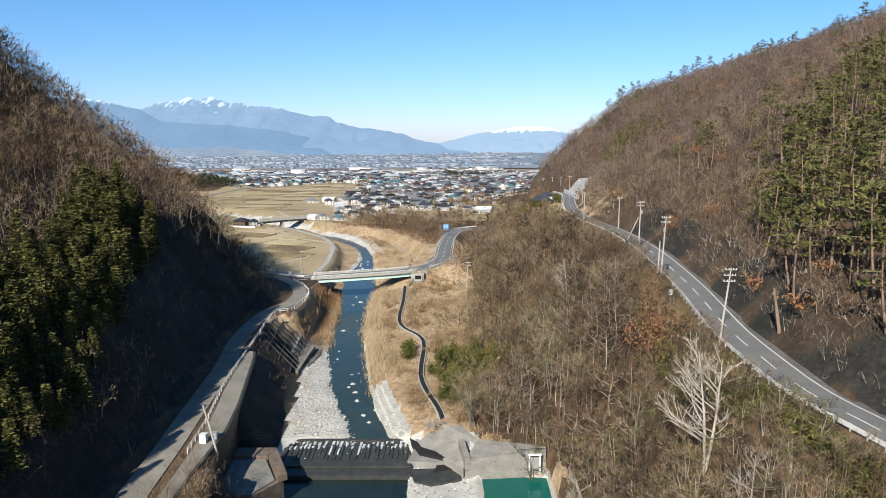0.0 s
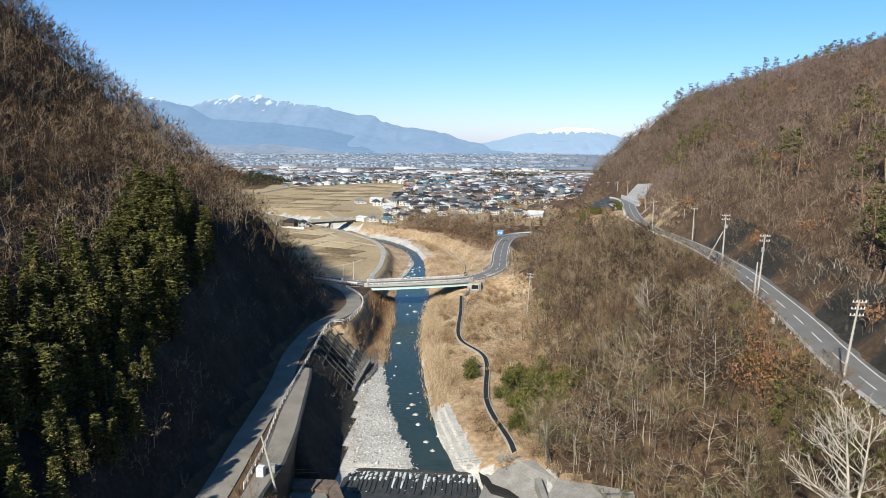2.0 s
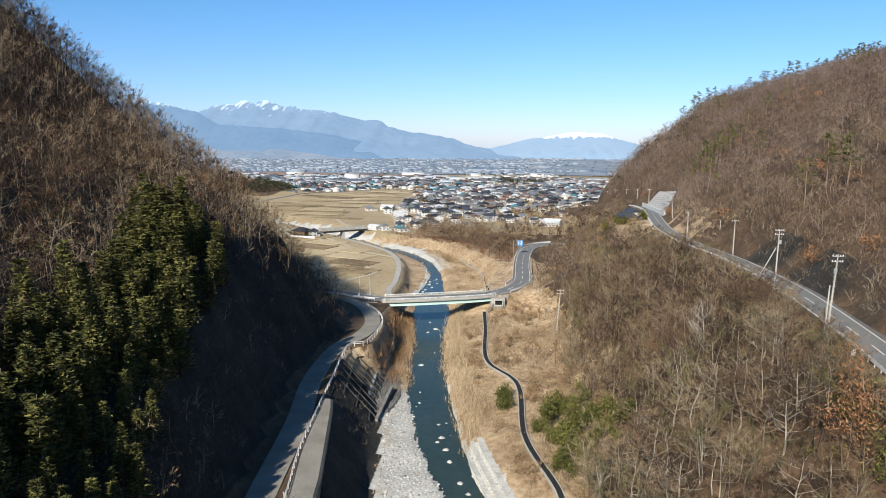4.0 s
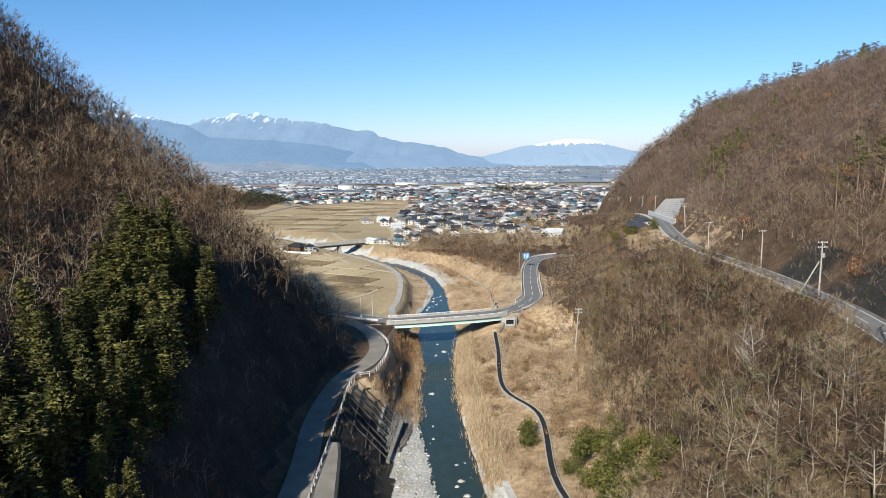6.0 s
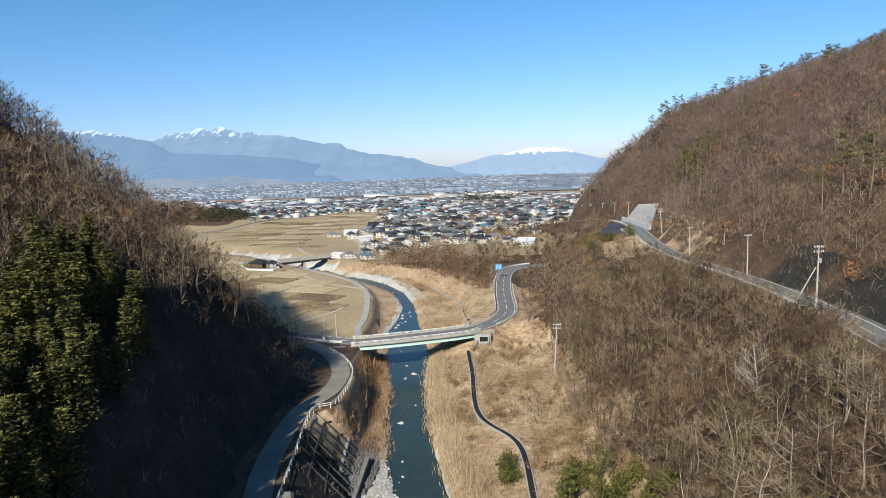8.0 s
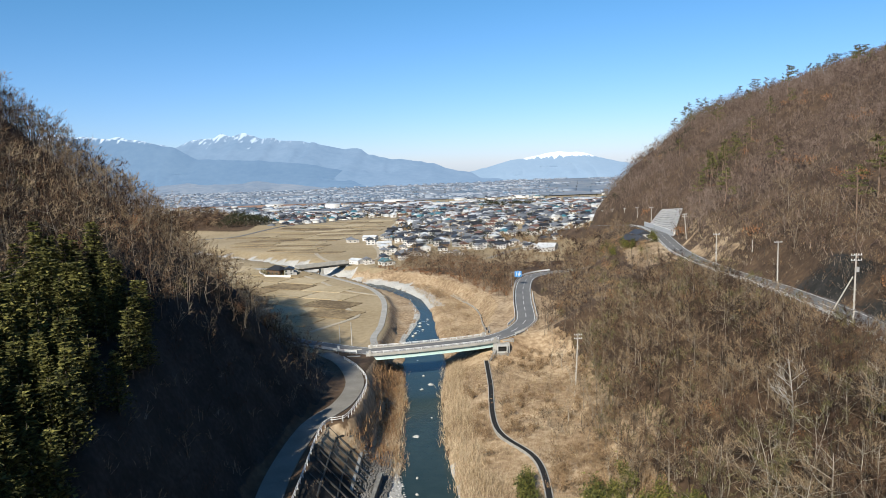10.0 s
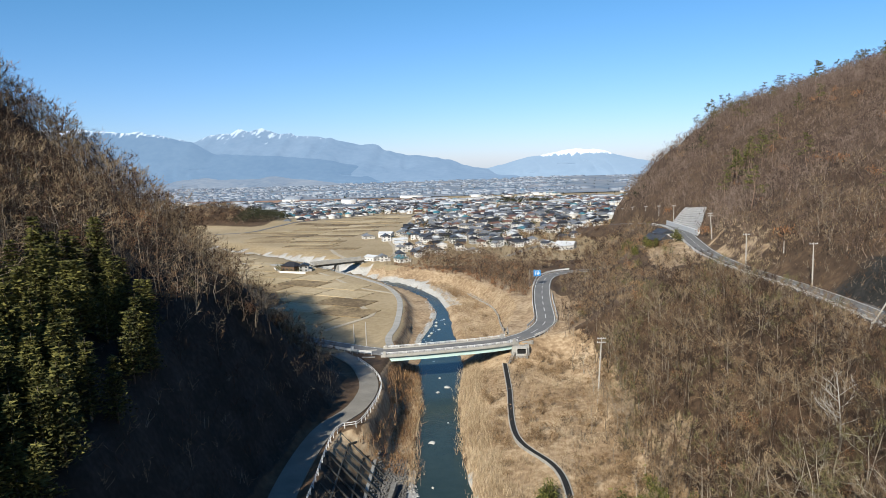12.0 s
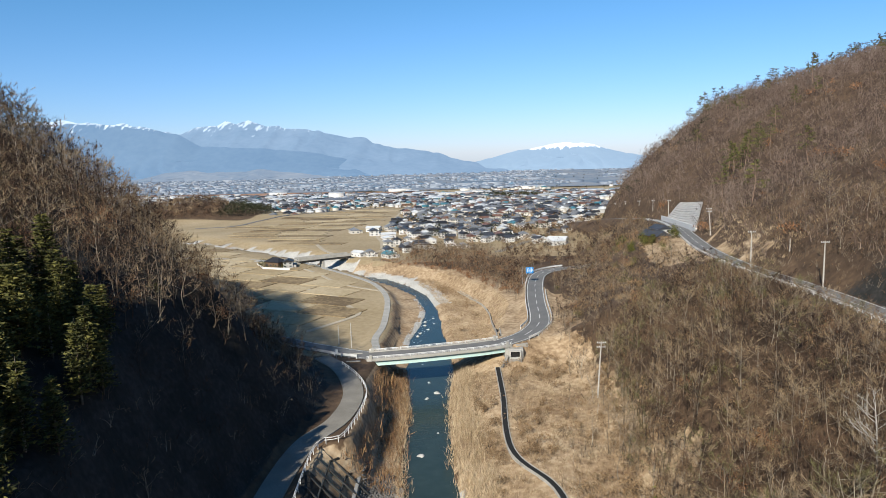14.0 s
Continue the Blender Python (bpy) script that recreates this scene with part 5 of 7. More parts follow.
# bamboo and evergreen clump beside the ditch, and shrubs by the road house
spots = np.array([(-1.5, 119), (0.5, 121), (1.9, 126), (4.5, 128), (6.6, 129), (9, 125), (5, 119), (8, 117), (2.5, 117), (3.5, 123), (6.5, 123), (0.5, 115.5), (5.5, 114), (10.5, 120), (2.5, 112), (1, 108), (4, 109.5), (0.7, 105.5), (-7, 128), (-6.6, 131), (34, 300), (31, 297), (36, 303), (33, 258), (36, 262), (34, 255), (29, 257), (31, 294), (41, 258), (42, 262)])
THICK = [bush(190 + k, 3.6, 2.8, 1000, 0.5) for k in range(4)]
plant_each("evergreen_bush", [split_kind(a, [M_bark, M_bamboo], "stem", "foliage") for a in THICK], rows_of(spots[:, 0], spots[:, 1], r, 0.85, 1.4), "yellow-green evergreen bush in dry grass", "bush", "evergreen bushes", "stem", "foliage")

# wood on the bluff across the river
X, Y, r = scatter(-75, 20, 236, 356, 2.0, 6)
bx = np.interp(Y, BANK_Y, BANK_X)
keep = (X > bx + 0.8) & (X < bx + np.interp(Y, [236, 262, 290, 315, 348, 356], [4, 13, 26, 46, 70, 80])) & road_clear(X, Y, 1.5) & (Y > 240) & ~((X > -3) & (Y > 318)) & ~((X < -45) & (Y > 326))
plant_many("bare_wood", BARE_FAR, rows_of(X[keep], Y[keep], r, 0.5, 0.9), BARE_MATS, "leafless brown trees on the river bluff", "bare trees")
few = keep & (r.uniform(size=X.size) < 0.45)
plant_many("withered_shrubs", SCRUB, rows_of(X[few], Y[few] - 1.0, r, 0.6, 1.2), [M_bark, M_deadleaf], "rust brown scrub at the foot of the bluff", "shrubs")
# knoll beyond the paddies
X, Y, r = scatter(-330, -175, 540, 660, 4.5, 8)
keep = ((X + 250) / 68) ** 2 + ((Y - 600) / 44) ** 2 < 1
ev = keep & (X > -215)
LUMP = [bush(130 + k, 6.0, 5.0, 52, 1.5, 3) for k in range(4)]
plant_many("conifer_wood", LUMP, rows_of(X[ev], Y[ev], r, 0.8, 1.5), [M_bark, M_darkgreen], "dark evergreens on a low knoll", "conifers")
keep &= ~ev
plant_many("bare_wood", LUMP, rows_of(X[keep], Y[keep], r, 0.7, 1.3), [M_bark, M_twig], "olive and brown trees on a low knoll", "bare trees")


# ---- river works: weir, walls, ditch ----
def at_u(x, y, z=None):
    return Vector((K * x, K * y, K * (float(ground(x, y)) if z is None else z)))


def prism(foot, z0, z1):
    """A block on a footprint given in survey units; z in survey units."""
    n = len(foot)
    z1 = z1 if isinstance(z1, (list, tuple)) else [z1] * n
    z0 = z0 if isinstance(z0, (list, tuple)) else [z0] * n
    vs = [(K * x, K * y, K * a) for (x, y), a in zip(foot, z0)] + [(K * x, K * y, K * a) for (x, y), a in zip(foot, z1)]
    return Shape().add(vs, [tuple(range(n - 1, -1, -1)), tuple(range(n, 2 * n))] + [(k, (k + 1) % n, n + (k + 1) % n, n + k) for k in range(n)])


def weir():
    t = thing("weir", "dark wet concrete weir with a row of ribs across the river", "weir")
    part("apron", prism([(-22.6, 87.6), (-3.8, 87.6), (-4.7, 97.8), (-22.8, 97.8)], 0.4, 2.2), M_wetshade, t, "dark wet concrete apron")
    part("sill", prism([(-22.6, 89.8), (-4.0, 89.8), (-4.05, 91.0), (-22.6, 91.0)], 2.2, 2.42), M_wetshade, t)
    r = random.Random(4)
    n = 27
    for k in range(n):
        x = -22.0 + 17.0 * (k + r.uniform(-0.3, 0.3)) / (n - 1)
        part("rib", prism([(x - 0.14, 92.0 + 1.4 * (k % 3 == 1)), (x + 0.14, 92.2 + 1.2 * (k % 3 == 1)), (x + 0.14, 97.4 + r.uniform(-0.2, 0.2)), (x - 0.14, 97.4)], 2.2, 2.36 + r.uniform(-0.03, 0.03)), M_wetshade, t)
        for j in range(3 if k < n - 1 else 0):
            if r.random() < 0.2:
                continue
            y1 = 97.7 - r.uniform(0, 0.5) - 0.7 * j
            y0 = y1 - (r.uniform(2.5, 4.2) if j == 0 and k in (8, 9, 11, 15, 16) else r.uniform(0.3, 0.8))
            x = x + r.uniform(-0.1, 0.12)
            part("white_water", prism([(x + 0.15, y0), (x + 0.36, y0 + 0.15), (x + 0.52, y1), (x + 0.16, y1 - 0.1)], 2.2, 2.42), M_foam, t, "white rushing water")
    part("crest", prism([(-22.8, 97.6), (-4.6, 97.6), (-4.6, 98.2), (-22.8, 98.2)], 0.4, 2.5), M_wetshade, t)


weir()


def headwall():
    t = thing("headwall", "pale concrete wing walls and apron of a water intake", "headwall")
    part("apron", prism([(-4.2, 97.5), (-1.6, 99.6), (2.6, 97.2), (5.2, 91.8), (3.0, 87.2), (-0.4, 91.5), (-2.6, 93.8)], 1.6, [3.2, 4.9, 5.2, 5.2, 3.4, 3.1, 3.0]), M_headcon, t, "pale sloping concrete apron")
    part("step", prism([(-4.6, 90.6), (-0.7, 90.2), (2.3, 91.0), (2.4, 92.4), (-1.4, 93.6), (-3.8, 95.0)], 1.2, 2.75), M_headcon, t)
    # slot and culvert mouth are solid blocks, their inside shade painted near-black
    part("slot", prism([(-5.1, 99.6), (-4.4, 99.6), (-2.9, 94.0), (1.5, 90.9), (1.3, 90.2), (-3.0, 92.2), (-4.3, 95.6)], 1.2, [2.9, 2.9, 3.2, 3.3, 3.3, 3.1, 3.0]), M_dark, t, "near-black strip painted for the water slot")
    part("culvert", prism([(-0.6, 90.3), (2.0, 90.9), (2.1, 89.2), (-0.9, 88.6)], 1.2, 2.3), M_dark, t, "near-black block painted as a shaded culvert mouth")
    part("wet_apron", prism([(-4.0, 89.4), (-0.8, 89.6), (2.3, 89.6), (2.7, 86.6), (-1.2, 85.2), (-3.5, 86.2)], 1.2, 2.2), M_wetshade, t, "dark wet apron")
    part("wing_wall", prism([(3.2, 87.2), (14.0, 88.2), (14.0, 89.2), (5.2, 92.0)], 1.0, [4.6, 5.6, 5.6, 5.3]), M_headcon, t)
    part("coping", prism([(2.4, 91.6), (3.2, 87.0), (3.9, 87.2), (3.2, 91.8)], 3.2, [5.4, 4.9, 4.9, 5.4]), M_headcon, t)
    for x in (11.6, 13.0):
        part("gate_post", prism([(x, 87.2), (x + 0.2, 87.2), (x + 0.2, 87.45), (x, 87.45)], 3.0, 5.3), M_white, t, "white gate post")
    part("gate_beam", prism([(11.5, 87.15), (13.3, 87.15), (13.3, 87.5), (11.5, 87.5)], 5.2, 5.35), M_white, t)
    part("gate_leaf", prism([(11.7, 87.3), (13.1, 87.3), (13.1, 87.4), (11.7, 87.4)], 3.2, 4.9), M_galv, t, "grey steel sluice gate")
    part("rail", prism([(10.0, 88.0), (13.8, 88.3), (13.8, 88.4), (10.0, 88.1)], 5.75, 5.85), M_galv, t)


headwall()
strip("water", [(K * 5.2, K * y) for y in (60, 75, 88)], [(K * 14.4, K * y) for y in (60, 75, 88)], [K * 1.75] * 3, M_pool, "still green pool beside the intake", "pool")


def intake_box():
    t = thing("intake_box", "weathered concrete intake chamber at the foot of the lane", "chamber")
    part("wall", prism([(-27.6, 77.5), (-22.2, 77.5), (-19.4, 81.6), (-22.2, 88.6), (-27.6, 88.6)], 1.0, 4.8), M_rim, t)
    part("rim", prism([(-27.8, 86.4), (-22.5, 86.4), (-22.0, 88.8), (-27.8, 88.8)], 4.8, 5.6), M_rim, t, "brown stained concrete rim")
    part("rim", prism([(-22.46, 86.4), (-19.9, 80.9), (-18.9, 81.6), (-21.97, 88.8)], 4.8, 5.58), M_rim, t, "brown stained concrete rim")
    part("inner_slab", prism([(-27.0, 78.0), (-22.4, 78.0), (-20.4, 81.2), (-22.8, 86.3), (-27.0, 86.3)], 4.8, [4.86, 4.86, 5.0, 5.2, 5.2]), M_darkcon, t, "speckled pale slab")
    part("cabinet", prism([(-29.0, 80.2), (-28.2, 80.2), (-28.2, 81.0), (-29.0, 81.0)], 10.2, 11.3), M_white, t, "white control cabinet")
    part("cabinet", prism([(-28.0, 81.4), (-27.3, 81.4), (-27.3, 82.1), (-28.0, 82.1)], 10.2, 11.0), M_galv, t)


intake_box()

# concrete shoulder and wall along the lane
edge_y = [56, 72, 80, 84, 92, 100, 108, 113, 116]
edge_x = [-27.0, -27.4, -27.3, -27.2, -28.1, -29.5, -30.9, -31.8, -32.6]
rail_x = [-28.6, -29.0, -29.4, -29.9, -31.0, -32.2, -33.0, -33.4, -33.6]
t = thing("river_wall", "tall concrete retaining wall carrying a lane above the river", "retaining wall", kind="structure")
part("shoulder", prism(list(zip(edge_x, edge_y)) + list(zip(rail_x, edge_y))[::-1], 3.4, 10.22), M_oldroad, t, "worn grey shoulder")
for k in range(len(edge_y) - 1):
    a, b = (edge_x[k], edge_y[k]), (edge_x[k + 1], edge_y[k + 1])
    # river face in near-black concrete, its shade painted into the colour
    part("panel", prism([a, b, (b[0] + 0.35, b[1]), (a[0] + 0.35, a[1])], 2.0, 10.18), M_wetshade, t)

# crib of concrete beams on the slope below the bend of the lane
t = thing("slope_crib", "grid of concrete beams holding the shaded slope below the lane", "retaining crib")
# near-black beams: the shade on this bank is painted into them
for k in range(7):
    y = 126.6 + k * 2.6
    x0, x1 = float(np.interp(y, TOP_Y, TOP_X)) + 0.4, float(np.interp(y, FOOT_Y, FOOT_X)) + 0.6
    part("upright_beam", Shape().sweep([(K * x0, K * y, K * float(ground(x0, y)) + 0.1), (K * x1, K * y, K * float(ground(x1, y)) + 0.1)], [(-0.13, -0.3), (0.13, -0.3), (0.13, 0.12), (-0.13, 0.12)]), M_wetshade, t)
for f in (0.2, 0.5, 0.8):
    pts = []
    for y in np.arange(123.5, 143.5, 1.3):
        x0, x1 = float(np.interp(y, TOP_Y, TOP_X)) + 0.4, float(np.interp(y, FOOT_Y, FOOT_X)) + 0.6
        x = x0 + (x1 - x0) * f
        pts.append((K * x, K * y, K * float(ground(x, y)) + 0.12))
    part("cross_beam", Shape().sweep(pts, [(-0.13, -0.3), (0.13, -0.3), (0.13, 0.12), (-0.13, 0.12)]), M_wetshade, t)
t = thing("toe_wall", "low pale concrete toe wall beside the river", "wall", kind="structure")
part("wall", prism([(-27.6, 125), (-27.1, 125), (-26.7, 139), (-27.3, 139)], 1.5, [3.5, 3.5, 3.9, 3.9]), M_darkcon, t)
part("wall", prism([(-30.3, 132.5), (-29.9, 132.5), (-30.5, 146.5), (-30.9, 146.5)], 1.0, [4.6, 4.4, 4.9, 5.1]), M_concrete, t)

# irrigation ditch along the foot of the bank
dl_pts = smooth_line(np.array([(x, y, 0) for x, y in DITCH]) * K, 2.0)
dl_pts[:, 2] = [float(gz(p[0] + 0.0, p[1])) for p in dl_pts]
dl_pts[:, 2] = np.convolve(np.pad(dl_pts[:, 2], 4, mode="edge"), np.ones(9) / 9, "valid") + 0.3
t = thing("irrigation_ditch", "narrow concrete irrigation ditch in dry grass", "ditch", kind="structure")
part("channel", Shape().sweep(dl_pts, [(-0.68, 0.12), (-0.5, 0.12), (-0.5, -0.55), (0.5, -0.55), (0.5, 0.12), (0.68, 0.12), (0.68, -0.9), (-0.68, -0.9)]), M_concrete, t)
part("bed", Shape().sweep(dl_pts, [(-0.5, 0.04), (0.5, 0.04), (0.5, -0.54), (-0.5, -0.54)]), M_dark, t, "near-black ditch bed")

# block mat on the right bank below the weir
t = thing("block_mat", "pale concrete block mat protecting the river bank", "revetment")
block = Shape().box(-0.62, 0.62, -0.5, 0.5, -0.35, 0.12).mesh("block", M_stone)
for i in range(24):
    y = 98.6 + i * 0.86
    xr = float(np.interp(y, RIV_Y, RIV_R))
    for j in range(3):
        q = part("block", block, None, t)
        x = xr + 0.5 + j * 1.02
        q.matrix_basis = Matrix.Translation(at_u(x, y)) @ Matrix.Rotation(0.28, 4, "Z")


# ---- stones ----
def stone_arrays(seed, n):
    p = Plant(seed)
    v = np.array([(1, 0, 0), (0.3, 0.9, 0), (-0.8, 0.6, 0), (-0.9, -0.5, 0), (0.2, -1, 0), (0.1, 0, 0.6), (-0.3, 0.1, 0.55), (0, 0, -0.5)], float)
    v = v * (1 + 0.25 * p.r.randn(8, 3))
    t = [(0, 1, 5), (1, 2, 6), (1, 6, 5), (2, 3, 6), (3, 4, 6), (4, 5, 6), (4, 0, 5), (1, 0, 7), (2, 1, 7), (3, 2, 7), (4, 3, 7), (0, 4, 7)]
    return v, np.array(t), np.zeros(len(t), int)


STONES = [stone_arrays(200 + k, 0) for k in range(6)]
X, Y, r = scatter(-36, 8, 80, 300, 0.52, 9)
rl, rr, fx = np.interp(Y, RIV_Y, RIV_L), np.interp(Y, RIV_Y, RIV_R), np.interp(Y, FOOT_Y, FOOT_X)
bar = (X > fx + 1.5) & (X < rl + 0.6) & (Y > 98.4) & (Y < 146) & ~((Y > 130) & (X < -25.6)) & (r.uniform(size=X.size) < 0.95)
bar |= (X > rr - 0.5) & (X < rr + 2.0) & (Y > 86) & (Y < 125) & (r.uniform(size=X.size) < 0.3) & (X > -30)
bar |= (X > -4.5) & (X < 4.5) & (Y < 87) & (r.uniform(size=X.size) < 0.6)
bar |= (np.abs(X - rl) < 1.6) & (Y > 210) & (r.uniform(size=X.size) < 0.5)
rows = [(x, y, z, s * 0.25 * (1 + 0.7 * (r.uniform() < 0.05)), a, k, q) for x, y, z, s, a, k, q in rows_of(X[bar], Y[bar], r, 0.5, 1.3)]
plant_many("gravel_bar", STONES, rows, [M_stone], "pale grey river stones heaped in gravel bars", "stones")
# boulders standing in the stream
pairs = [tri_mesh("boulder", v, t, [M_stone]) for v, t, m in STONES]
spots = [(-23.4, 156.6, 1.0), (-22, 141, 0.5), (-16.5, 122, 0.9), (-15.4, 118, 0.8), (-17, 120.4, 0.6), (-14.6, 114, 0.7), (-17.4, 127, 0.6), (-21.6, 136, 0.5), (-24.6, 181, 0.8), (-23, 184, 1.0), (-25, 190, 0.6), (-21.5, 165, 0.4), (-12.8, 108, 0.8), (-11.5, 105, 0.6), (-30.2, 228, 0.9), (-28.5, 232, 0.7), (-29.6, 236, 0.9), (-29.9, 240, 0.8), (-28, 244, 0.7), (-30.6, 225, 0.8), (-27.4, 238, 0.6)]
for k, (x, y, s) in enumerate(spots):
    b = tagged(new("boulder", pairs[k % 6]), "pale boulder standing in the shallow river", "boulder", "boulders in the river")
    b.matrix_basis = Matrix.Translation((K * x, K * y, K * 2.0 - 0.05)) @ Matrix.Rotation(k * 1.7, 4, "Z") @ Matrix.Diagonal((s * 1.1, s * 0.9, s * 0.9, 1))
# broken white water on the rapids
X, Y, r = scatter(-34, -5, 98, 300, 1.0, 12)
rl, rr = np.interp(Y, RIV_Y, RIV_L), np.interp(Y, RIV_Y, RIV_R)
m = (X > rl + 0.4) & (X < rr - 0.4) & (r.uniform(size=X.size) < np.where((Y > 219) & (Y < 246) & (X < rl + 3.0), 0.4, 0.006)) & (Y > 105)
flake = Plant(1)
for a in range(6):
    flake.v.append(np.array([math.cos(a), 0.6 * math.sin(a) * 1.0, 0.03]))
flake.t, flake.m = [(0, 1, 2), (0, 2, 3), (0, 3, 4), (0, 4, 5)], [0] * 4
rows = [(K * x, K * y, K * 2.0 + 0.02, r.uniform(0.08, 0.36) * (1 + (r.uniform() < 0.1)), r.uniform(0, 6.28), 0, 0.5) for x, y in zip(X[m], Y[m])]
plant_many("rapids", [flake.arrays()], rows, [M_foam], "broken white water over the stony shallows", "white water")

X, Y, r = scatter(-22.5, -4.9, 92.0, 98.0, 0.33, 16)
m = r.uniform(size=X.size) < np.interp(Y, [92, 96, 97, 98], [0.03, 0.10, 0.45, 0.8]) * (0.55 + 0.45 * wobble(X, Y, 2.2, 6))
rows = [(K * x, K * y, K * 2.42 + 0.03 - 0.04 * (y < 97.4), r.uniform(0.06, 0.22), r.uniform(0, 6.28), 0, 0.5) for x, y in zip(X[m], Y[m])]
plant_many("weir_foam", [flake.arrays()], rows, [M_foam], "flecks of white water breaking over a weir", "white water")

# hand-laid stone pitching between the toe wall and the gravel
X, Y, r = scatter(-30.2, -25.2, 129, 149, 0.36, 14)
m = (X > np.interp(Y, [129, 133, 147, 149], [-28.5, -29.8, -30.4, -30.4])) & (X < np.interp(Y, [129, 131, 138, 149], [-26.5, -25.9, -25.4, -26.6]))
rows = [(x, y, z + 0.2, q * 0.38, a, k, b) for x, y, z, q, a, k, b in rows_of(X[m], Y[m], r, 0.8, 1.2)]
plant_many("stone_pitching", STONES, rows, [M_rock], "dark grey stone pitching on the river bank", "stones")
# straw tufts along the upper edge of the gravel bar
X, Y, r = scatter(-30, -20, 100, 150, 0.9, 15)
fx = np.interp(Y, FOOT_Y, FOOT_X)
m = (X > fx + 0.9) & (X < fx + 2.6 + wobble(X, Y, 6, 5)) & (r.uniform(size=X.size) < 0.5) & ((Y < 128) | (X > -26.5))
plant_many("dry_grass", TUFT, rows_of(X[m], Y[m], r, 0.35, 0.7), [M_reed, M_reed], "straw tufts along the gravel bar", "grass")


# ---- poles, signs and roadside things ----
def utility_pole(x, y, z0, top, arms=2, lean=(0, 0), box=False, label="grey concrete utility pole with cross arms", turn=0.0):
    """A tapered pole with cross arms, insulators and, where there is one, a transformer."""
    h = (top - z0) * K
    t = thing("utility_pole", label, "utility pole", "utility poles", at=Matrix.Translation(at_u(x, y, z0)) @ Matrix.Rotation(turn, 4, "Z"))
    tip = (lean[0] * K, lean[1] * K, h)
    part("shaft", Shape().tube([(0, 0, -0.8), (tip[0] / 2, tip[1] / 2, h / 2), tip], [0.19, 0.16, 0.11], 8), M_pole, t)
    for k in range(arms):
        z = h - 0.35 - 0.95 * k
        f = z / h
        a = part("cross_arm", Shape().box(-0.95 + tip[0] * f, 0.95 + tip[0] * f, tip[1] * f - 0.16, tip[1] * f - 0.06, z - 0.06, z + 0.06), M_galv, t)
        for dx in (-0.85, -0.35, 0.4, 0.85):
            part("insulator", Shape().tube([(dx + tip[0] * f, tip[1] * f - 0.11, z + 0.06), (dx + tip[0] * f, tip[1] * f - 0.11, z + 0.3)], [0.09, 0.05], 6), M_white, a)
    if box:
        part("transformer", Shape().tube([(0.42, -0.1, h - 3.4), (0.42, -0.1, h - 2.5)], [0.28, 0.28], 10), M_galv, t, "grey transformer can")
    for z in np.arange(2.2, h - 2.4, 0.9):
        part("foot_bolt", Shape().box(-0.34 + tip[0] * z / h, 0.34 + tip[0] * z / h, -0.025, 0.025, z, z + 0.05), M_galv, t)
    return t


utility_pole(34.9, 85.6, 21.0, 30.6, 3, (0.9, 0))
utility_pole(36.0, 113.8, 22.0, 33.6, 2, (0.5, 0), True)
utility_pole(35.2, 112.9, 22.0, 29.6, 0, (0.2, 0), False, "short grey service pole beside a utility pole")
utility_pole(40.2, 142.5, 23.0, 33.3, 2, (0.1, 0), True)
utility_pole(44.6, 177.5, 22.6, 30.9, 1)
utility_pole(39.2, 195.5, 22.0, 30.7, 1)
utility_pole(48.6, 200.0, 23.5, 28.4, 0, label="slim grey pole on the bank above the road")
utility_pole(49.9, 252.5, 21.3, 30.4, 2, (-0.8, 0))
utility_pole(5.3, 170.8, 6.0, 15.6, 2, (0.6, 0), label="grey concrete utility pole standing in dry grass")
utility_pole(-41.7, 197.0, 7.6, 12.7, 0, label="slim grey pole at the road junction")
utility_pole(-46.0, 204.2, 6.6, 10.4, 0, label="slim grey pole at the edge of the paddies")
utility_pole(-26.6, 79.5, 9.6, 15.4, 0, (-1.4, 0), label="leaning grey pole beside the intake chamber")
for x, y, z, h in ((58.5, 330, 19.6, 7.5), (57.8, 352, 18.2, 7.3), (56.5, 372, 16.6, 7.4), (54.5, 392, 15, 7.4), (53, 410, 13, 7.4)):
    utility_pole(x, y, z, z + h, 1, label="distant grey utility pole beside the road")
stay = thing("stay_pole", "slanting grey stay pole propping a utility pole", "stay pole", at=Matrix.Translation(at_u(37.4, 145.0, 22.8)))
part("shaft", Shape().tube([(0, 0, -0.5), (2.6 * K, -2.4 * K, 7.2 * K)], [0.15, 0.12], 8), M_pole, stay)


def wire(a, b, sag, n=10):
    a, b = Vector(a), Vector(b)
    pts = [a.lerp(b, k / n) - Vector((0, 0, sag * 4 * (k / n) * (1 - k / n))) for k in range(n + 1)]
    t = thing("overhead_wire", "thin dark overhead wire slung between poles", "wire", "overhead wires", at=Matrix.Translation(a))
    part("cable", Shape().tube([p - a for p in pts], [0.018] * len(pts), 3, False), M_dark, t)


line = [at_u(35.8, 85.5, 30.2), at_u(36.5, 113.7, 33.2), at_u(40.3, 142.4, 32.9), at_u(44.6, 177.4, 30.5)]
for p, q in zip(line[:-1], line[1:]):
    for dx in (-0.8, 0.8):
        wire(p + Vector((dx, 0, 0)), q + Vector((dx, 0, 0)), 0.8)
wire(at_u(35.8, 85.5, 29.5), at_u(58, 78, 33), 0.7)
for dz in (0.0, -0.4):
    wire(at_u(-27.4, 80, 11.2 + dz), at_u(-4, 97, 5.4 + dz), 0.5)


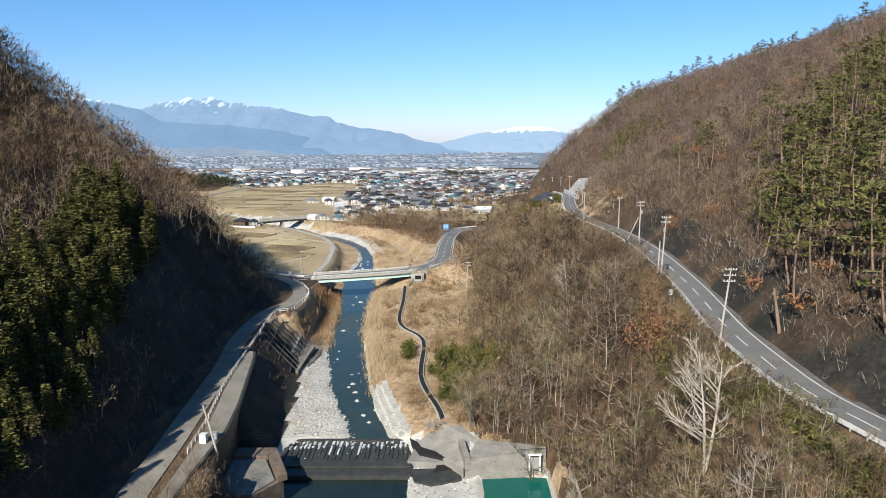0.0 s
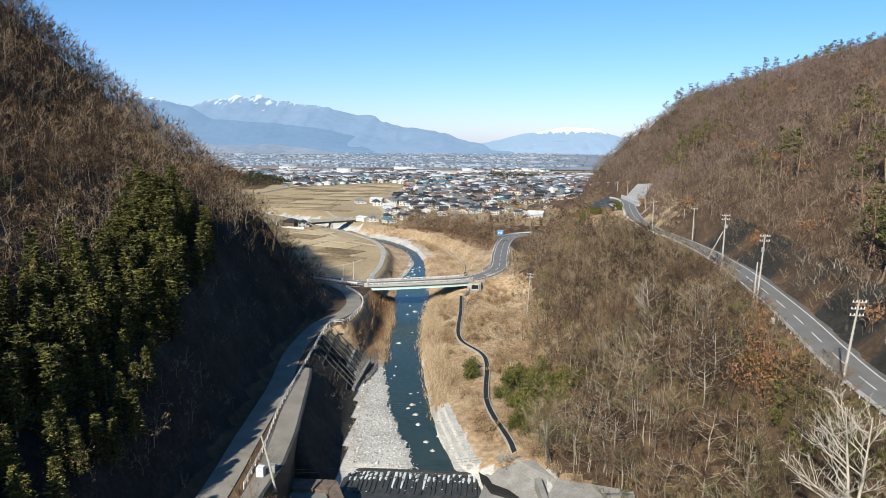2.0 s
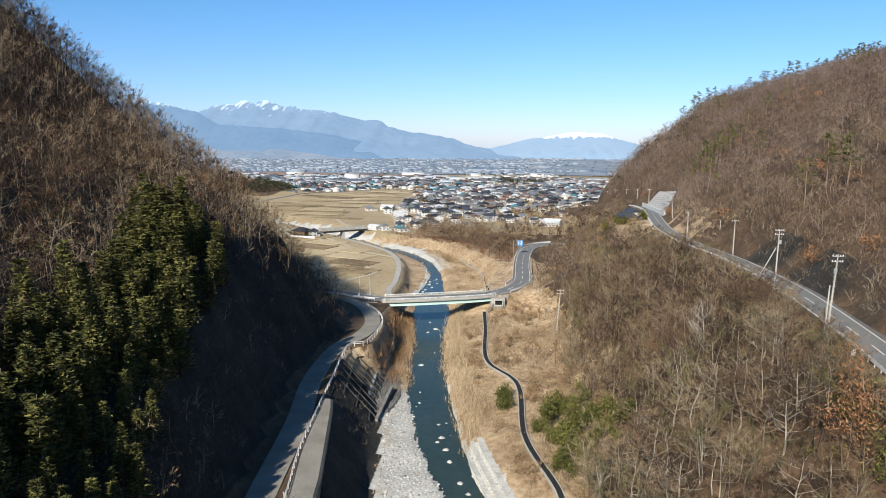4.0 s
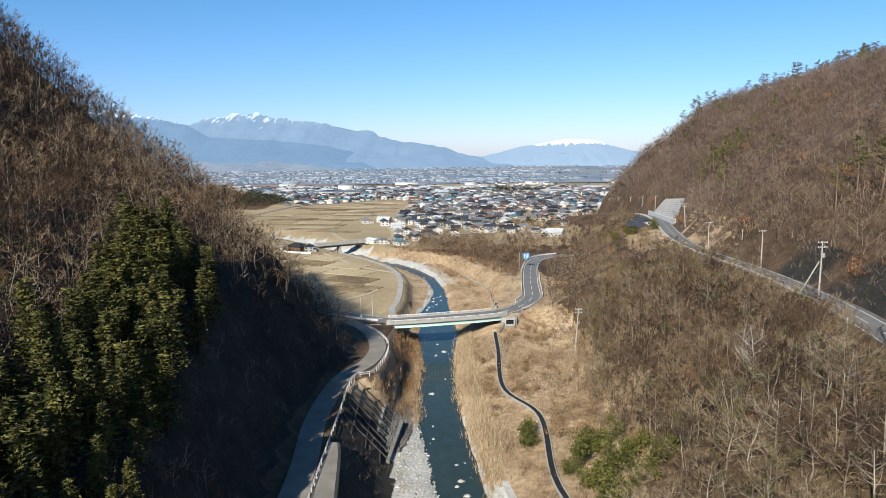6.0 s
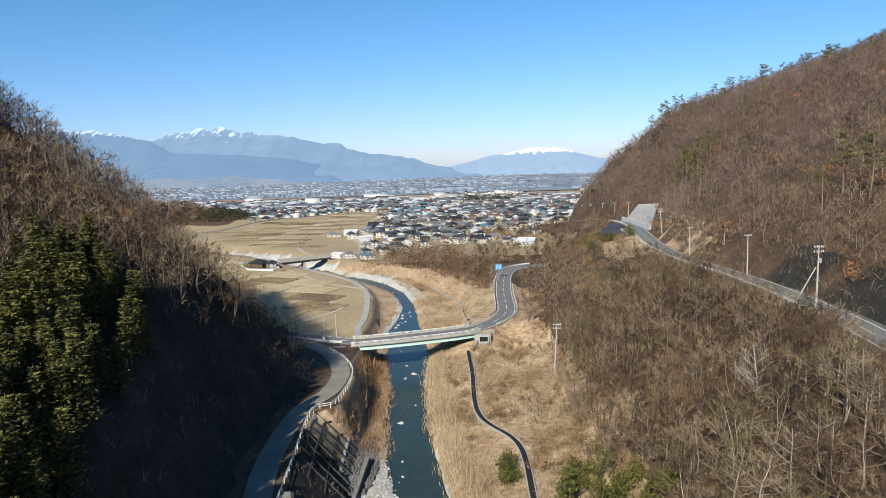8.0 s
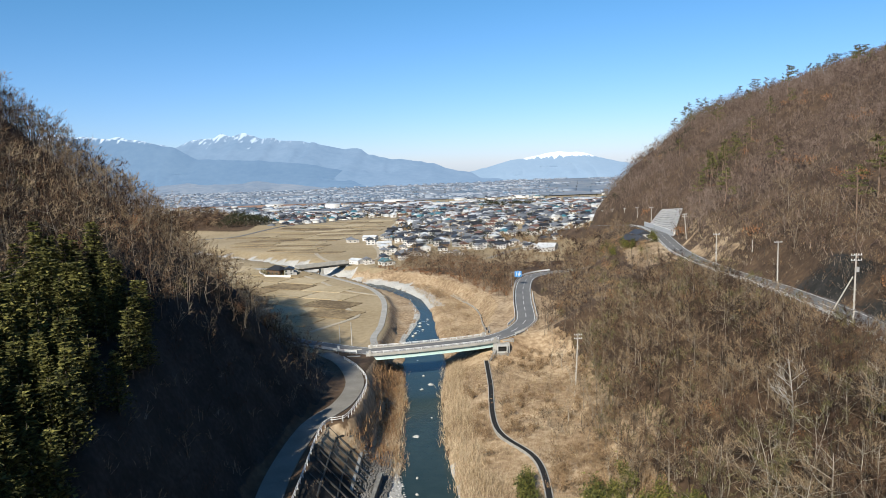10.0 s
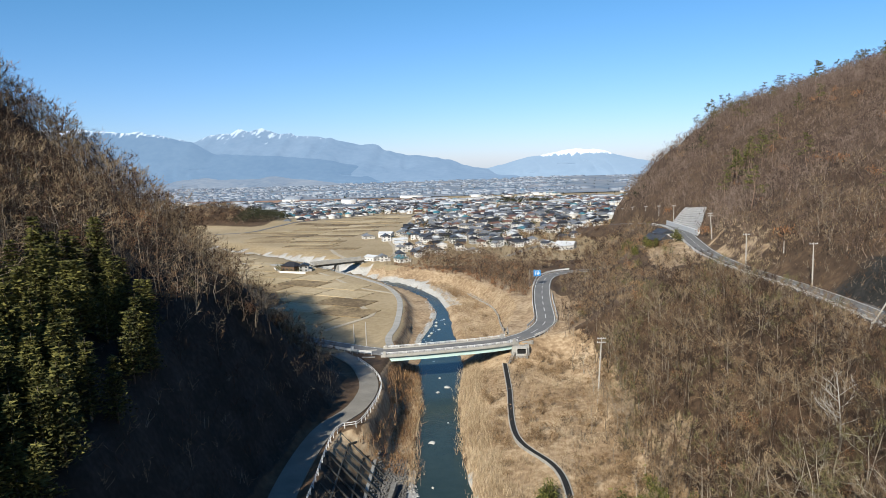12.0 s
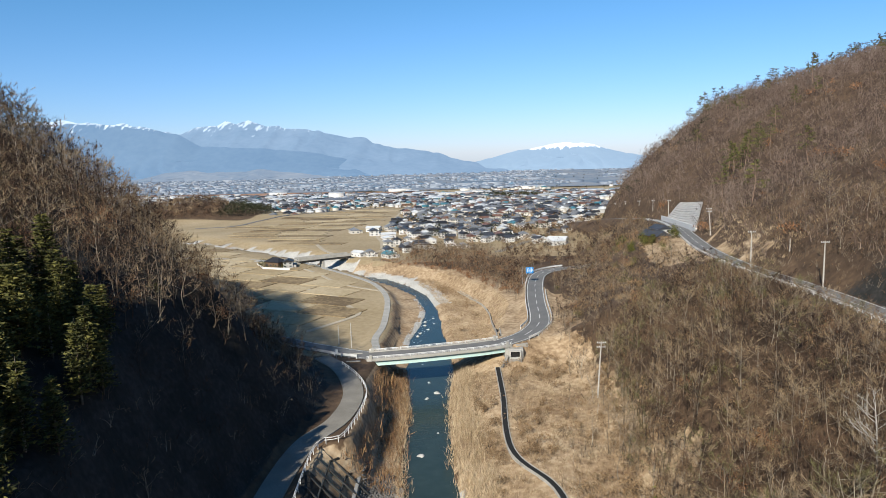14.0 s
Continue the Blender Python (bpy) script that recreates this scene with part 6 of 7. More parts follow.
def road_sign():
    t = thing("road_sign", "blue direction sign on a grey post beside the bend", "road sign", at=Matrix.Translation(at_u(-2.4, 259.6, 8.6)))
    part("post", Shape().tube([(0, 0, -0.5), (0, 0, 6.6)], [0.09, 0.08], 8), M_galv, t)
    part("arm", Shape().tube([(0, 0, 5.6), (3.6, 0, 5.6)], [0.05, 0.05], 6), M_galv, t)
    panel = part("panel", Shape().box(1.5, 4.3, -0.12, -0.05, 3.8, 6.3), M_sign, t, "blue panel")
    for x0, x1, z0, z1 in ((1.56, 4.24, 6.2, 6.24), (1.56, 4.24, 3.86, 3.9), (2.0, 2.25, 4.3, 5.6), (2.25, 2.7, 5.0, 5.2), (2.85, 3.1, 4.3, 5.3), (3.35, 3.6, 4.3, 5.8), (3.75, 3.95, 4.7, 5.4), (2.1, 2.6, 5.7, 5.9), (3.0, 3.8, 5.85, 6.0)):
        part("bar", Shape().box(x0, x1, -0.135, -0.122, z0, z1), M_white, panel, "white bar")


road_sign()


def curve_mirror(x, y, z):
    t = thing("chevron_marker", "small yellow and white roadside marker on a post", "marker", at=Matrix.Translation(at_u(x, y, z)))
    part("post", Shape().tube([(0, 0, -0.4), (0, 0, 2.2)], [0.05, 0.05], 6), M_galv, t)
    part("plate", Shape().box(-0.35, 0.35, -0.06, 0, 1.3, 2.4), M_white, t)


curve_mirror(34.6, 104, 21.8)
curve_mirror(-42.5, 186, 8.4)

# culvert under the road beside the bridge
t = thing("box_culvert", "concrete box culvert under the road beside the bridge", "culvert")
part("wall", prism([(-9.6, 191.6), (-6.0, 191.6), (-6.0, 193.4), (-9.6, 193.4)], 4.6, 8.3), M_concrete, t)
for x0, x1, z0, z1, nm in ((-8.75, -8.5, 6.5, 8.2, "jamb"), (-6.7, -6.45, 6.5, 8.2, "jamb"), (-8.5, -6.7, 7.95, 8.2, "lintel"), (-8.5, -6.7, 6.5, 6.75, "sill")):
    part(nm, prism([(x0, 190.8), (x1, 190.8), (x1, 191.59), (x0, 191.59)], z0, z1), M_palecon, t, "pale concrete edge")
# no hollow here: a near-black panel paints the shade inside
part("opening", prism([(-8.49, 191.3), (-6.71, 191.3), (-6.71, 191.58), (-8.49, 191.58)], 6.76, 7.94), M_dark, t, "near-black panel painted as the shaded opening")
part("footing", prism([(-8.9, 190.8), (-6.3, 190.8), (-6.3, 191.59), (-8.9, 191.59)], 4.6, 6.49), M_headcon, t)
part("wing_wall", prism([(-10.8, 188.8), (-10.3, 188.6), (-8.9, 190.9), (-9.4, 191.55)], 3.4, [5.0, 5.0, 7.2, 7.2]), M_headcon, t)

# upper ditch beyond the bridge
pts = smooth_line(np.array([(-10.6, 202, 0), (-10.8, 210, 0), (-11.2, 226, 0), (-12.3, 243, 0), (-15, 256, 0), (-22, 275, 0)]) * K, 2.0)
pts[:, 2] = [float(gz(p[0], p[1])) + 0.25 for p in pts]
t = thing("irrigation_ditch", "narrow dark irrigation ditch crossing sandy ground", "ditch", kind="structure")
part("channel", Shape().sweep(pts, [(-0.7, 0.15), (-0.5, 0.15), (-0.5, -0.5), (0.5, -0.5), (0.5, 0.15), (0.7, 0.15), (0.7, -0.9), (-0.7, -0.9)]), M_concrete, t)
part("bed", Shape().sweep(pts, [(-0.49, -0.25), (0.49, -0.25), (0.49, -0.49), (-0.49, -0.49)]), M_dark, t, "near-black ditch bed")

# leaning dead trunk above the road cutting
t = tagged(part("snag", Shape().tube([(0, 0, -1), (-0.6, 0.3, 3.0), (-1.3, 0.5, 7.2)], [0.3, 0.26, 0.15], 9), M_pinebark), "leaning reddish-brown dead tree trunk above the road", "snag")
t.matrix_basis = Matrix.Translation(at_u(42.6, 86.0))
# near-black post added in place of the trunk's cast shadow on the slope
t = tagged(part("tree_stump", Shape().tube([(0, 0, -1), (0.2, 0.1, 2.0), (0.4, 0.3, 3.6)], [0.3, 0.28, 0.2], 9), M_dark), "dark post added as the cast shadow of the leaning trunk", "stump")
t.matrix_basis = Matrix.Translation(at_u(43.9, 86.8))


# ---- the pale dead tree and the tree with withered leaves on the bank ----
def pale_tree(x, y, seed, h, label, stems, mats):
    """A bleached tree: one or two tall stems and long crooked limbs that fork."""
    p = Plant(seed)
    r = p.r

    def grow(base, d, ln, rad, depth):
        pts, dirs = [base], d
        for k in range(3):
            dirs = unit(dirs + r.randn(3) * 0.2 + np.array([0, 0, 0.08]))
            pts.append(pts[-1] + dirs * ln / 3)
        p.limb(pts, rad * np.array([1, 0.82, 0.62, 0.4]), 4)
        if depth == 3:
            return
        for k in range((0, 5, 3)[depth]):
            f = r.uniform(0.3, 1.0)
            j = min(int(f * 3), 2)
            q = pts[j] + (pts[j + 1] - pts[j]) * (f * 3 - j)
            side = r.randn(3)
            side[2] = abs(side[2]) * 0.5
            grow(q, unit(dirs * 0.75 + unit(side) * 0.8), ln * r.uniform(0.4, 0.62), rad * 0.44, depth + 1)
        for k in range(3):
            p.blade(pts[-1], pts[-1] + unit(dirs + r.randn(3) * 0.5) * ln * 0.2, 0.03)

    for fork, (dx, dy) in enumerate(stems):
        tip = np.array([dx * h, dy * h, h * (1 - 0.08 * fork)])
        spine = [np.array([0, 0, -0.5]) + tip * k + np.array([0.02, 0.01, 0]) * h * math.sin(4 * k) for k in (0, 0.25, 0.5, 0.75, 1)]
        p.limb(spine, h * 0.0145 * np.array([1, 0.8, 0.6, 0.4, 0.14]), 6)
        for i in range(13):
            k = 0.25 + 0.72 * (i + r.uniform(0, 0.8)) / 13
            base = np.array([np.interp(k, (0, 0.25, 0.5, 0.75, 1), [q[c] for q in spine]) for c in range(3)])
            az = r.uniform(0, 6.28) if i % 3 == 0 else math.pi + r.uniform(-1.0, 1.0)
            grow(base, unit(np.array([math.cos(az), math.sin(az), r.uniform(0.15, 0.5) + 0.6 * k])), h * r.uniform(0.26, 0.4) * (1.2 - 0.7 * k), h * 0.0062 * (1.15 - 0.7 * k), 1)
    wood, leaf = split_kind(p.arrays(), mats, "trunk", "crown")
    t = thing("dead_tree", label, "tree", at=Matrix.Translation(at_u(x, y)))
    new("trunk", wood).parent = t
    new("crown", leaf).parent = t
    return t


pale_tree(25.9, 65.1, 301, 16.5, "pale bleached dead tree with bare spreading limbs", ((-0.08, 0.0), (0.12, 0.05)), [M_palebark, M_palebark])
pale_tree(21.5, 118.5, 302, 10.5, "pale grey bare tree among darker woods", ((-0.06, 0.0),), [M_pole, M_twig])
pale_tree(16.0, 68.0, 304, 10.0, "pale grey bare tree leaning on the bank", ((-0.25, 0.0),), [M_pole, M_bark])
pale_tree(26.5, 57.0, 305, 9.0, "pale grey bare tree below the road", ((0.1, 0.05),), [M_pole, M_twig])
wood, leaf = split_kind(LEAFY[0], [M_bark, M_deadleaf], "trunk", "foliage")
for x, y, s in ((27.0, 86.0, 1.45), (28.6, 89.5, 1.0)):
    t = thing("withered_oak", "tree still holding rust-brown withered leaves", "tree", "withered trees", at=Matrix.Translation(at_u(x, y)) @ Matrix.Diagonal((s, s, s, 1)))
    new("trunk", wood).parent = t
    new("foliage", leaf).parent = t

# stepped concrete slope above the far bend of the road
t = thing("slope_protection", "pale grey stepped concrete slope above the road", "retaining slope", kind="structure")


def slab_row(f):
    a = np.array((52.6, 275.0)) + np.array((11.6, 31.0)) * f
    b = np.array((56.4, 330.0)) + np.array((6.8, 0.0)) * f
    return [tuple(a + (b - a) * q) for q in (0, 0.35, 0.7, 1)]


for k in range(12):
    lo, hi = slab_row(k / 12), slab_row((k + 0.68) / 12)
    for q in range(3):
        foot = [lo[q], lo[q + 1], hi[q + 1], hi[q]]
        z = [float(ground(*p)) for p in foot]
        part("panel", prism(foot, [v - 1.5 for v in z], [v + 0.9 for v in z]), M_palecon, t)
part("base_wall", prism([(51.9, 274), (55.9, 331), (56.3, 331), (52.5, 274)], 17.5, [23.0, 21.0, 21.0, 23.0]), M_white, t, "pale base wall")


# ---- paddies ----
M_paddy = surf("stubble", [(0.14, 0.10, 0.055), (0.30, 0.225, 0.125), (0.36, 0.285, 0.165), (0.47, 0.385, 0.25)], 0.05, 0.7, 0.95, 0.4, vary="object", spread=0.2, dist=0.15)
M_path = surf("field_path", [(0.36, 0.31, 0.23), (0.48, 0.43, 0.34)], 0.2, 2, 0.95, 0.3)


def in_near(x, y):
    d, _ = near_line(np.array(x), np.array(y), L_FOOT)
    dv, _ = near_line(np.array(x), np.array(y), LEVEE)
    dw, _ = near_line(np.array(x), np.array(y), W_ROAD)
    return (d < -2.5) & (dw < -3.2) & (np.abs(dv) > 1.4) & (x < np.interp(y, [196, 222, 252, 274, 290, 313], [-38, -39.5, -43, -50, -59, -77])) & (x < np.interp(y, TOP_Y, TOP_X) - 2) & (y < 420) & (x > -150)


def in_far(x, y):
    right = np.interp(y, [340, 373, 426, 467, 537, 643], [-70, -72, -77, -79, -81, -84])
    left = np.interp(y, [400, 507, 516, 564, 645, 683], [-150, -190, -182, -174, -150, -124])
    return (x > np.interp(y, BANK_Y, BANK_X) + 5) & (x < right) & (x > left) & (y < 672) & (y > 345)


def paddies(test, ox, oy, ang, lx, ly, n, m, gap, seed, group):
    """Stubble plots laid out in a skewed grid, each a thin slab with raised edges between."""
    r = random.Random(seed)
    ca, sa = math.cos(ang), math.sin(ang)
    for i in range(-n, n):
        shift = r.uniform(-0.4, 0.4) * lx
        for j in range(-m, m):
            a0, a1 = i * ly + gap, (i + 1) * ly - gap
            b0, b1 = j * lx + shift + gap, (j + 1) * lx + shift - gap
            pts = [(ox + b * ca - a * sa, oy + b * sa + a * ca) for b, a in ((b0, a0), (b1, a0), (b1, a1), (b0, a1))]
            xs, ys = np.array([p[0] for p in pts]), np.array([p[1] for p in pts])
            if not np.all(test(xs, ys)):
                continue
            zz = [float(v) + 0.12 + r.uniform(0, 0.06) for v in ground(xs, ys)]
            q = tagged(part("paddy", prism(pts, [z - 0.5 for z in zz], zz), M_paddy), "drained rice paddy covered in dry stubble", "paddy", group, "structure")


paddies(in_near, -70, 250, radians(-24), 17, 11, 14, 9, 0.5, 3, "near paddies")
paddies(in_far, -120, 500, radians(-9), 30, 12, 20, 6, 0.55, 4, "far paddies")


def field_path(pts, half, mat, label, name="field_path", lift=0.12):
    a = smooth_line(np.array([(x, y, 0) for x, y in pts]) * K, 6)
    a[:, 2] = gz(a[:, 0], a[:, 1]) + lift * K
    part_ob = part(name, Shape().sweep(a, [(-half * K, 0), (half * K, 0), (half * K, -0.5), (-half * K, -0.5)]), mat)
    return tagged(part_ob, label, "path", kind="structure")


field_path([(-56, 216), (-47, 232.5), (-50, 240), (-62, 262), (-80, 274)], 0.7, M_path, "pale earth path between the paddies")
field_path([(-43, 262), (-60, 276), (-74, 298), (-84, 312)], 0.6, M_path, "pale earth path between the paddies")
field_path([(-72, 336), (-90, 372), (-107, 433), (-108, 521), (-118, 633)], 0.9, M_path, "straight grey farm road across the paddies")
field_path([(-70, 334), (-60, 352), (-64, 390), (-74, 440), (-78, 530), (-84, 650)], 0.8, M_path, "grey lane along the edge of the village")
field_path([(-205, 500), (-184, 514), (-178, 560), (-153, 643), (-126, 684), (-60, 690), (20, 680)], 1.6, M_asphalt, "grey road along the far edge of the paddies")
field_path([(-260, 372), (-180, 352), (-120, 336), (-87, 322)], 2.2, M_concrete, "pale road leading to the small bridge")
field_path([(-8, 345), (2, 372), (14, 400), (22, 430), (28, 500), (30, 640)], 1.6, M_oldroad, "grey village street")
field_path([(-60, 470), (-20, 474), (30, 468)], 1.5, M_oldroad, "grey village street")


def farm_bridge():
    t = thing("farm_bridge", "small concrete girder bridge over the upper river", "bridge")
    a, b = (-87.5, 321.0), (-69.0, 334.0)
    dx, dy = (b[0] - a[0]), (b[1] - a[1])
    n = math.hypot(dx, dy)
    ux, uy, px, py = dx / n, dy / n, -dy / n, dx / n

    def strip4(u0, u1, v0, v1):
        return [(a[0] + ux * u + px * v, a[1] + uy * u + py * v) for u, v in ((u0, v0), (u1, v0), (u1, v1), (u0, v1))]

    part("deck", prism(strip4(0, n, -2, 2), 7.2, 7.7), M_concrete, t)
    for v in (-2.15, 2.0):
        part("parapet", prism(strip4(0, n, v, v + 0.15), 7.2, 8.3), M_concrete, t)
    for v in (-1.4, 1.2):
        part("girder", prism(strip4(0, n, v, v + 0.3), 6.3, 7.2), M_darkcon, t, "dark girder")
    for u in (0.4, n * 0.45, n - 1.2):
        part("pier", prism(strip4(u, u + 0.8, -1.6, 1.6), 1.5, 6.3), M_concrete, t)


farm_bridge()

# ---- houses ----
ROOFS = [surf("roof_slate", [(0.03, 0.035, 0.045), (0.07, 0.075, 0.09)], 0.3, 3, 0.5, 0.3), surf("roof_grey", [(0.13, 0.14, 0.155), (0.22, 0.23, 0.25)], 0.3, 3, 0.5, 0.3),
         surf("roof_brown", [(0.12, 0.065, 0.05), (0.20, 0.115, 0.09)], 0.3, 3, 0.6, 0.3), surf("roof_teal", [(0.05, 0.16, 0.21), (0.08, 0.24, 0.30)], 0.3, 3, 0.45, 0.2),
         surf("roof_pale", [(0.5, 0.52, 0.54), (0.68, 0.7, 0.72)], 0.3, 3, 0.5, 0.2), surf("roof_black", [(0.018, 0.018, 0.02), (0.04, 0.04, 0.045)], 0.3, 3, 0.5, 0.3)]
WALLS = [surf("wall_white", [(0.58, 0.57, 0.56), (0.78, 0.77, 0.75)], 0.3, 4, 0.85, 0.1), surf("wall_cream", [(0.54, 0.51, 0.46), (0.68, 0.65, 0.60)], 0.3, 4, 0.85, 0.1),
         surf("wall_grey", [(0.34, 0.34, 0.34), (0.48, 0.48, 0.47)], 0.3, 4, 0.85, 0.1), surf("wall_timber", [(0.10, 0.065, 0.045), (0.18, 0.12, 0.08)], 0.3, 4, 0.9, 0.2)]
M_pane = surf("window_glass", [(0.03, 0.04, 0.05), (0.07, 0.085, 0.10)], 0.5, 2, 0.1, 0)
ROOF_WORD = ["dark slate", "grey tiled", "brown tiled", "teal metal", "pale metal", "black tiled"]
WALL_WORD = ["white", "cream", "grey", "dark timber"]


def roof_shape(w, l, h, rise, over, hip):
    """Gabled or hipped roof with overhanging eaves and thickness."""
    W, L, e = w / 2 + over, l / 2 + over, 0.2
    k = (L - W * 0.8) if hip else L
    top = [(-0.0, -k, h + rise), (0.0, k, h + rise)]
    vs = [(-W, -L, h - e), (W, -L, h - e), (W, L, h - e), (-W, L, h - e)] + top
    f = [(0, 1, 4), (2, 3, 5), (1, 2, 5, 4), (3, 0, 4, 5), (3, 2, 1, 0)]
    return Shape().add(vs, f)


def house(w, l, h, rise, roof, wall, hip, storeys, seed):
    """A house at the origin: walls, roof, ridge, windows with sills, door, and a lower wing."""
    r = random.Random(seed)
    t = thing("house", f"{WALL_WORD[wall]} house with a {ROOF_WORD[roof]} roof in the village", "house", "village houses")
    part("wall", Shape().box(-w / 2, w / 2, -l / 2, l / 2, -1.0, h), WALLS[wall], t)
    part("roof", roof_shape(w, l, h + 0.1, rise, 0.6, hip), ROOFS[roof], t)
    k = l / 2 - (w * 0.4 if hip else -0.5)
    part("ridge", Shape().box(-0.15, 0.15, -k, k, h + rise + 0.02, h + rise + 0.28), ROOFS[roof], t)
    for s in range(storeys):
        z = 0.9 + 2.7 * s
        for side in (-1, 1):
            for u in (-0.28, 0.25):
                win = part("window", Shape().box(u * w - 0.8, u * w + 0.8, side * l / 2 - 0.04, side * l / 2 + 0.04, z, z + 1.25), M_pane, t, "dark window")
        for u in (-0.3, 0.05, 0.32):
            part("window", Shape().box(-w / 2 - 0.04, -w / 2 + 0.04, u * l - 0.7, u * l + 0.7, z, z + 1.2), M_pane, t, "dark window")
    if r.random() < 0.6:
        part("wing", Shape().box(w / 2 - 0.1, w / 2 + 2.6, -l / 2 + 0.8, l / 2 - 2.2, -1.0, 2.6), WALLS[wall], t)
        part("wing_roof", Shape().add([(w / 2 - 0.1, -l / 2 + 0.4, 3.5), (w / 2 + 3.0, -l / 2 + 0.4, 2.6), (w / 2 + 3.0, l / 2 - 1.8, 2.6), (w / 2 - 0.1, l / 2 - 1.8, 3.5), (w / 2 - 0.1, -l / 2 + 0.4, 3.3), (w / 2 + 3.0, -l / 2 + 0.4, 2.4), (w / 2 + 3.0, l / 2 - 1.8, 2.4), (w / 2 - 0.1, l / 2 - 1.8, 3.3)],
                                      [(0, 1, 2, 3), (7, 6, 5, 4), (0, 4, 5, 1), (1, 5, 6, 2), (2, 6, 7, 3), (3, 7, 4, 0)]), ROOFS[roof], t)
    return t


HOUSE = 0.62


def put(proto, x, y, turn):
    z = float(ground(x, y))
    ob = copy_thing(proto, Matrix.Translation((K * x, K * y, K * z + 0.1)) @ Matrix.Rotation(turn, 4, "Z"))
    f = HOUSE * (0.85 + 0.4 * abs(math.sin(x * 12.9 + y * 7.3)))
    ob.scale = (f, f, f * 0.9)
    return ob


SPEC = [(8, 10, 5.6, 2.2, 0, 0, False, 2), (7.5, 9, 5.6, 2.0, 1, 1, True, 2), (9, 12, 3.2, 2.6, 0, 3, False, 1), (8, 9, 5.6, 2.0, 5, 0, True, 2), (8, 11, 5.6, 2.2, 2, 1, False, 2),
        (7, 9, 5.4, 1.8, 1, 0, False, 2), (10, 14, 4.5, 1.6, 4, 0, False, 1), (9, 12, 3.4, 2.2, 3, 0, False, 1), (8, 10, 5.6, 2.0, 5, 2, False, 2), (9, 13, 3.6, 2.6, 1, 1, True, 1)]
protos = [house(*s, 40 + k) for k, s in enumerate(SPEC)]
# the first ten stand at the village's near edge
named = [(-54, 342, 0.4), (-58, 371, 0.5), (-48, 357, 1.2), (-30, 372, 0.3), (-20, 388, 0.2), (-40, 383, 0.4), (13, 379, 0.2), (-52.5, 333.5, 0.6), (-24, 402, 0.5), (-42, 366, 0.4)]
for p, (x, y, a) in zip(protos, named):
    p.matrix_basis = Matrix.Translation((K * x, K * y, K * float(ground(x, y)) + 0.1)) @ Matrix.Rotation(a, 4, "Z")
    p.scale = (HOUSE, HOUSE, HOUSE)
extra = [(7, -64, 450, 0.3), (6, -78, 453, 1.4), (1, -70, 458, 0.5), (0, -74, 428, 0.3), (6, -66, 340, 0.9), (5, -61, 338, 0.4), (3, 2, 392, 0.3), (6, 20, 372, 1.2), (9, -88, 445, 0.4), (4, -6, 398, 0.2), (0, -14, 415, 0.3), (7, 4, 470, 0.3), (0, 38.6, 263.5, 0.3), (2, 36, 259, 0.5)]
for k, x, y, a in extra:
    put(protos[k], x, y, a)

# farmhouse among the paddies
fh = house(9, 13, 4.0, 2.6, 5, 3, True, 1, 71)
tagged(fh, "dark timber farmhouse with a black hipped roof among paddies", "farmhouse")
fh.matrix_basis = Matrix.Translation(at_u(-94, 315)) @ Matrix.Rotation(1.1, 4, "Z") @ Matrix.Scale(0.7, 4)
put(protos[8], -88.5, 313.0, 0.2)
wall_line = [at_u(x, y) for x, y in ((-103, 320), (-97, 309), (-86, 306))]
t = thing("garden_wall", "white garden wall round the farmhouse", "wall")
part("wall", Shape().sweep(wall_line, [(-0.12, -0.3), (0.12, -0.3), (0.12, 1.1), (-0.12, 1.1)]), WALLS[0], t)
hedge = np.array([(-101, 318), (-99.5, 315), (-98, 312), (-96, 310.5), (-93, 309.5), (-101, 322), (-98, 319), (-90, 309.5)])
r = np.random.RandomState(5)
plant_each("evergreen_bush", [split_kind(a, [M_bark, M_needle], "stem", "foliage") for a in BUSH[:2]], rows_of(hedge[:, 0], hedge[:, 1], r, 0.6, 1.0), "dark green clipped shrub in the farm garden", "bush", "garden shrubs", "stem", "foliage")

# the village, house by house
X, Y, r = scatter(-75, 95, 352, 760, 7.6, 21)
right = np.interp(Y, [352, 400, 440, 480, 520, 640, 760], [18, 28, 34, 42, 60, 95, 110])
inside = (X < right) & (X > np.interp(Y, [352, 400, 640, 760], [-52, -66, -80, -90]))
inside &= ~((X > 2) & (X < 40) & (Y > 405) & (Y < 455) & (r.uniform(size=X.size) < 0.8)) & ~((Y > 300) & (Y < 365) & (X > -20))
dens = np.where(Y < 400, 0.38, 0.66)
inside &= r.uniform(size=X.size) < dens
X1, Y1, r1 = scatter(-330, -80, 575, 900, 9.0, 22)
beyond = Y1 > np.interp(X1, [-330, -200, -178, -152, -126, -84], [690, 590, 580, 660, 700, 700])
beyond &= ~((np.abs(X1 + 250) < 66) & (np.abs(Y1 - 600) < 50)) & (r1.uniform(size=X1.size) < 0.85)
HX, HY = np.r_[X[inside], X1[beyond]], np.r_[Y[inside], Y1[beyond]]
order = np.argsort(HY)
HX, HY = HX[order], HY[order]
rs = random.Random(8)
single_n = min(210, len(HX))
for x, y in zip(HX[:single_n], HY[:single_n]):
    put(protos[rs.choice([0, 0, 0, 1, 1, 2, 2, 3, 3, 4, 5, 5, 6, 6, 8, 8, 9, 9])], x, y, rs.choice([0.25, 0.5, 1.82, 2.0, 0.1]) + rs.uniform(-0.25, 0.25))


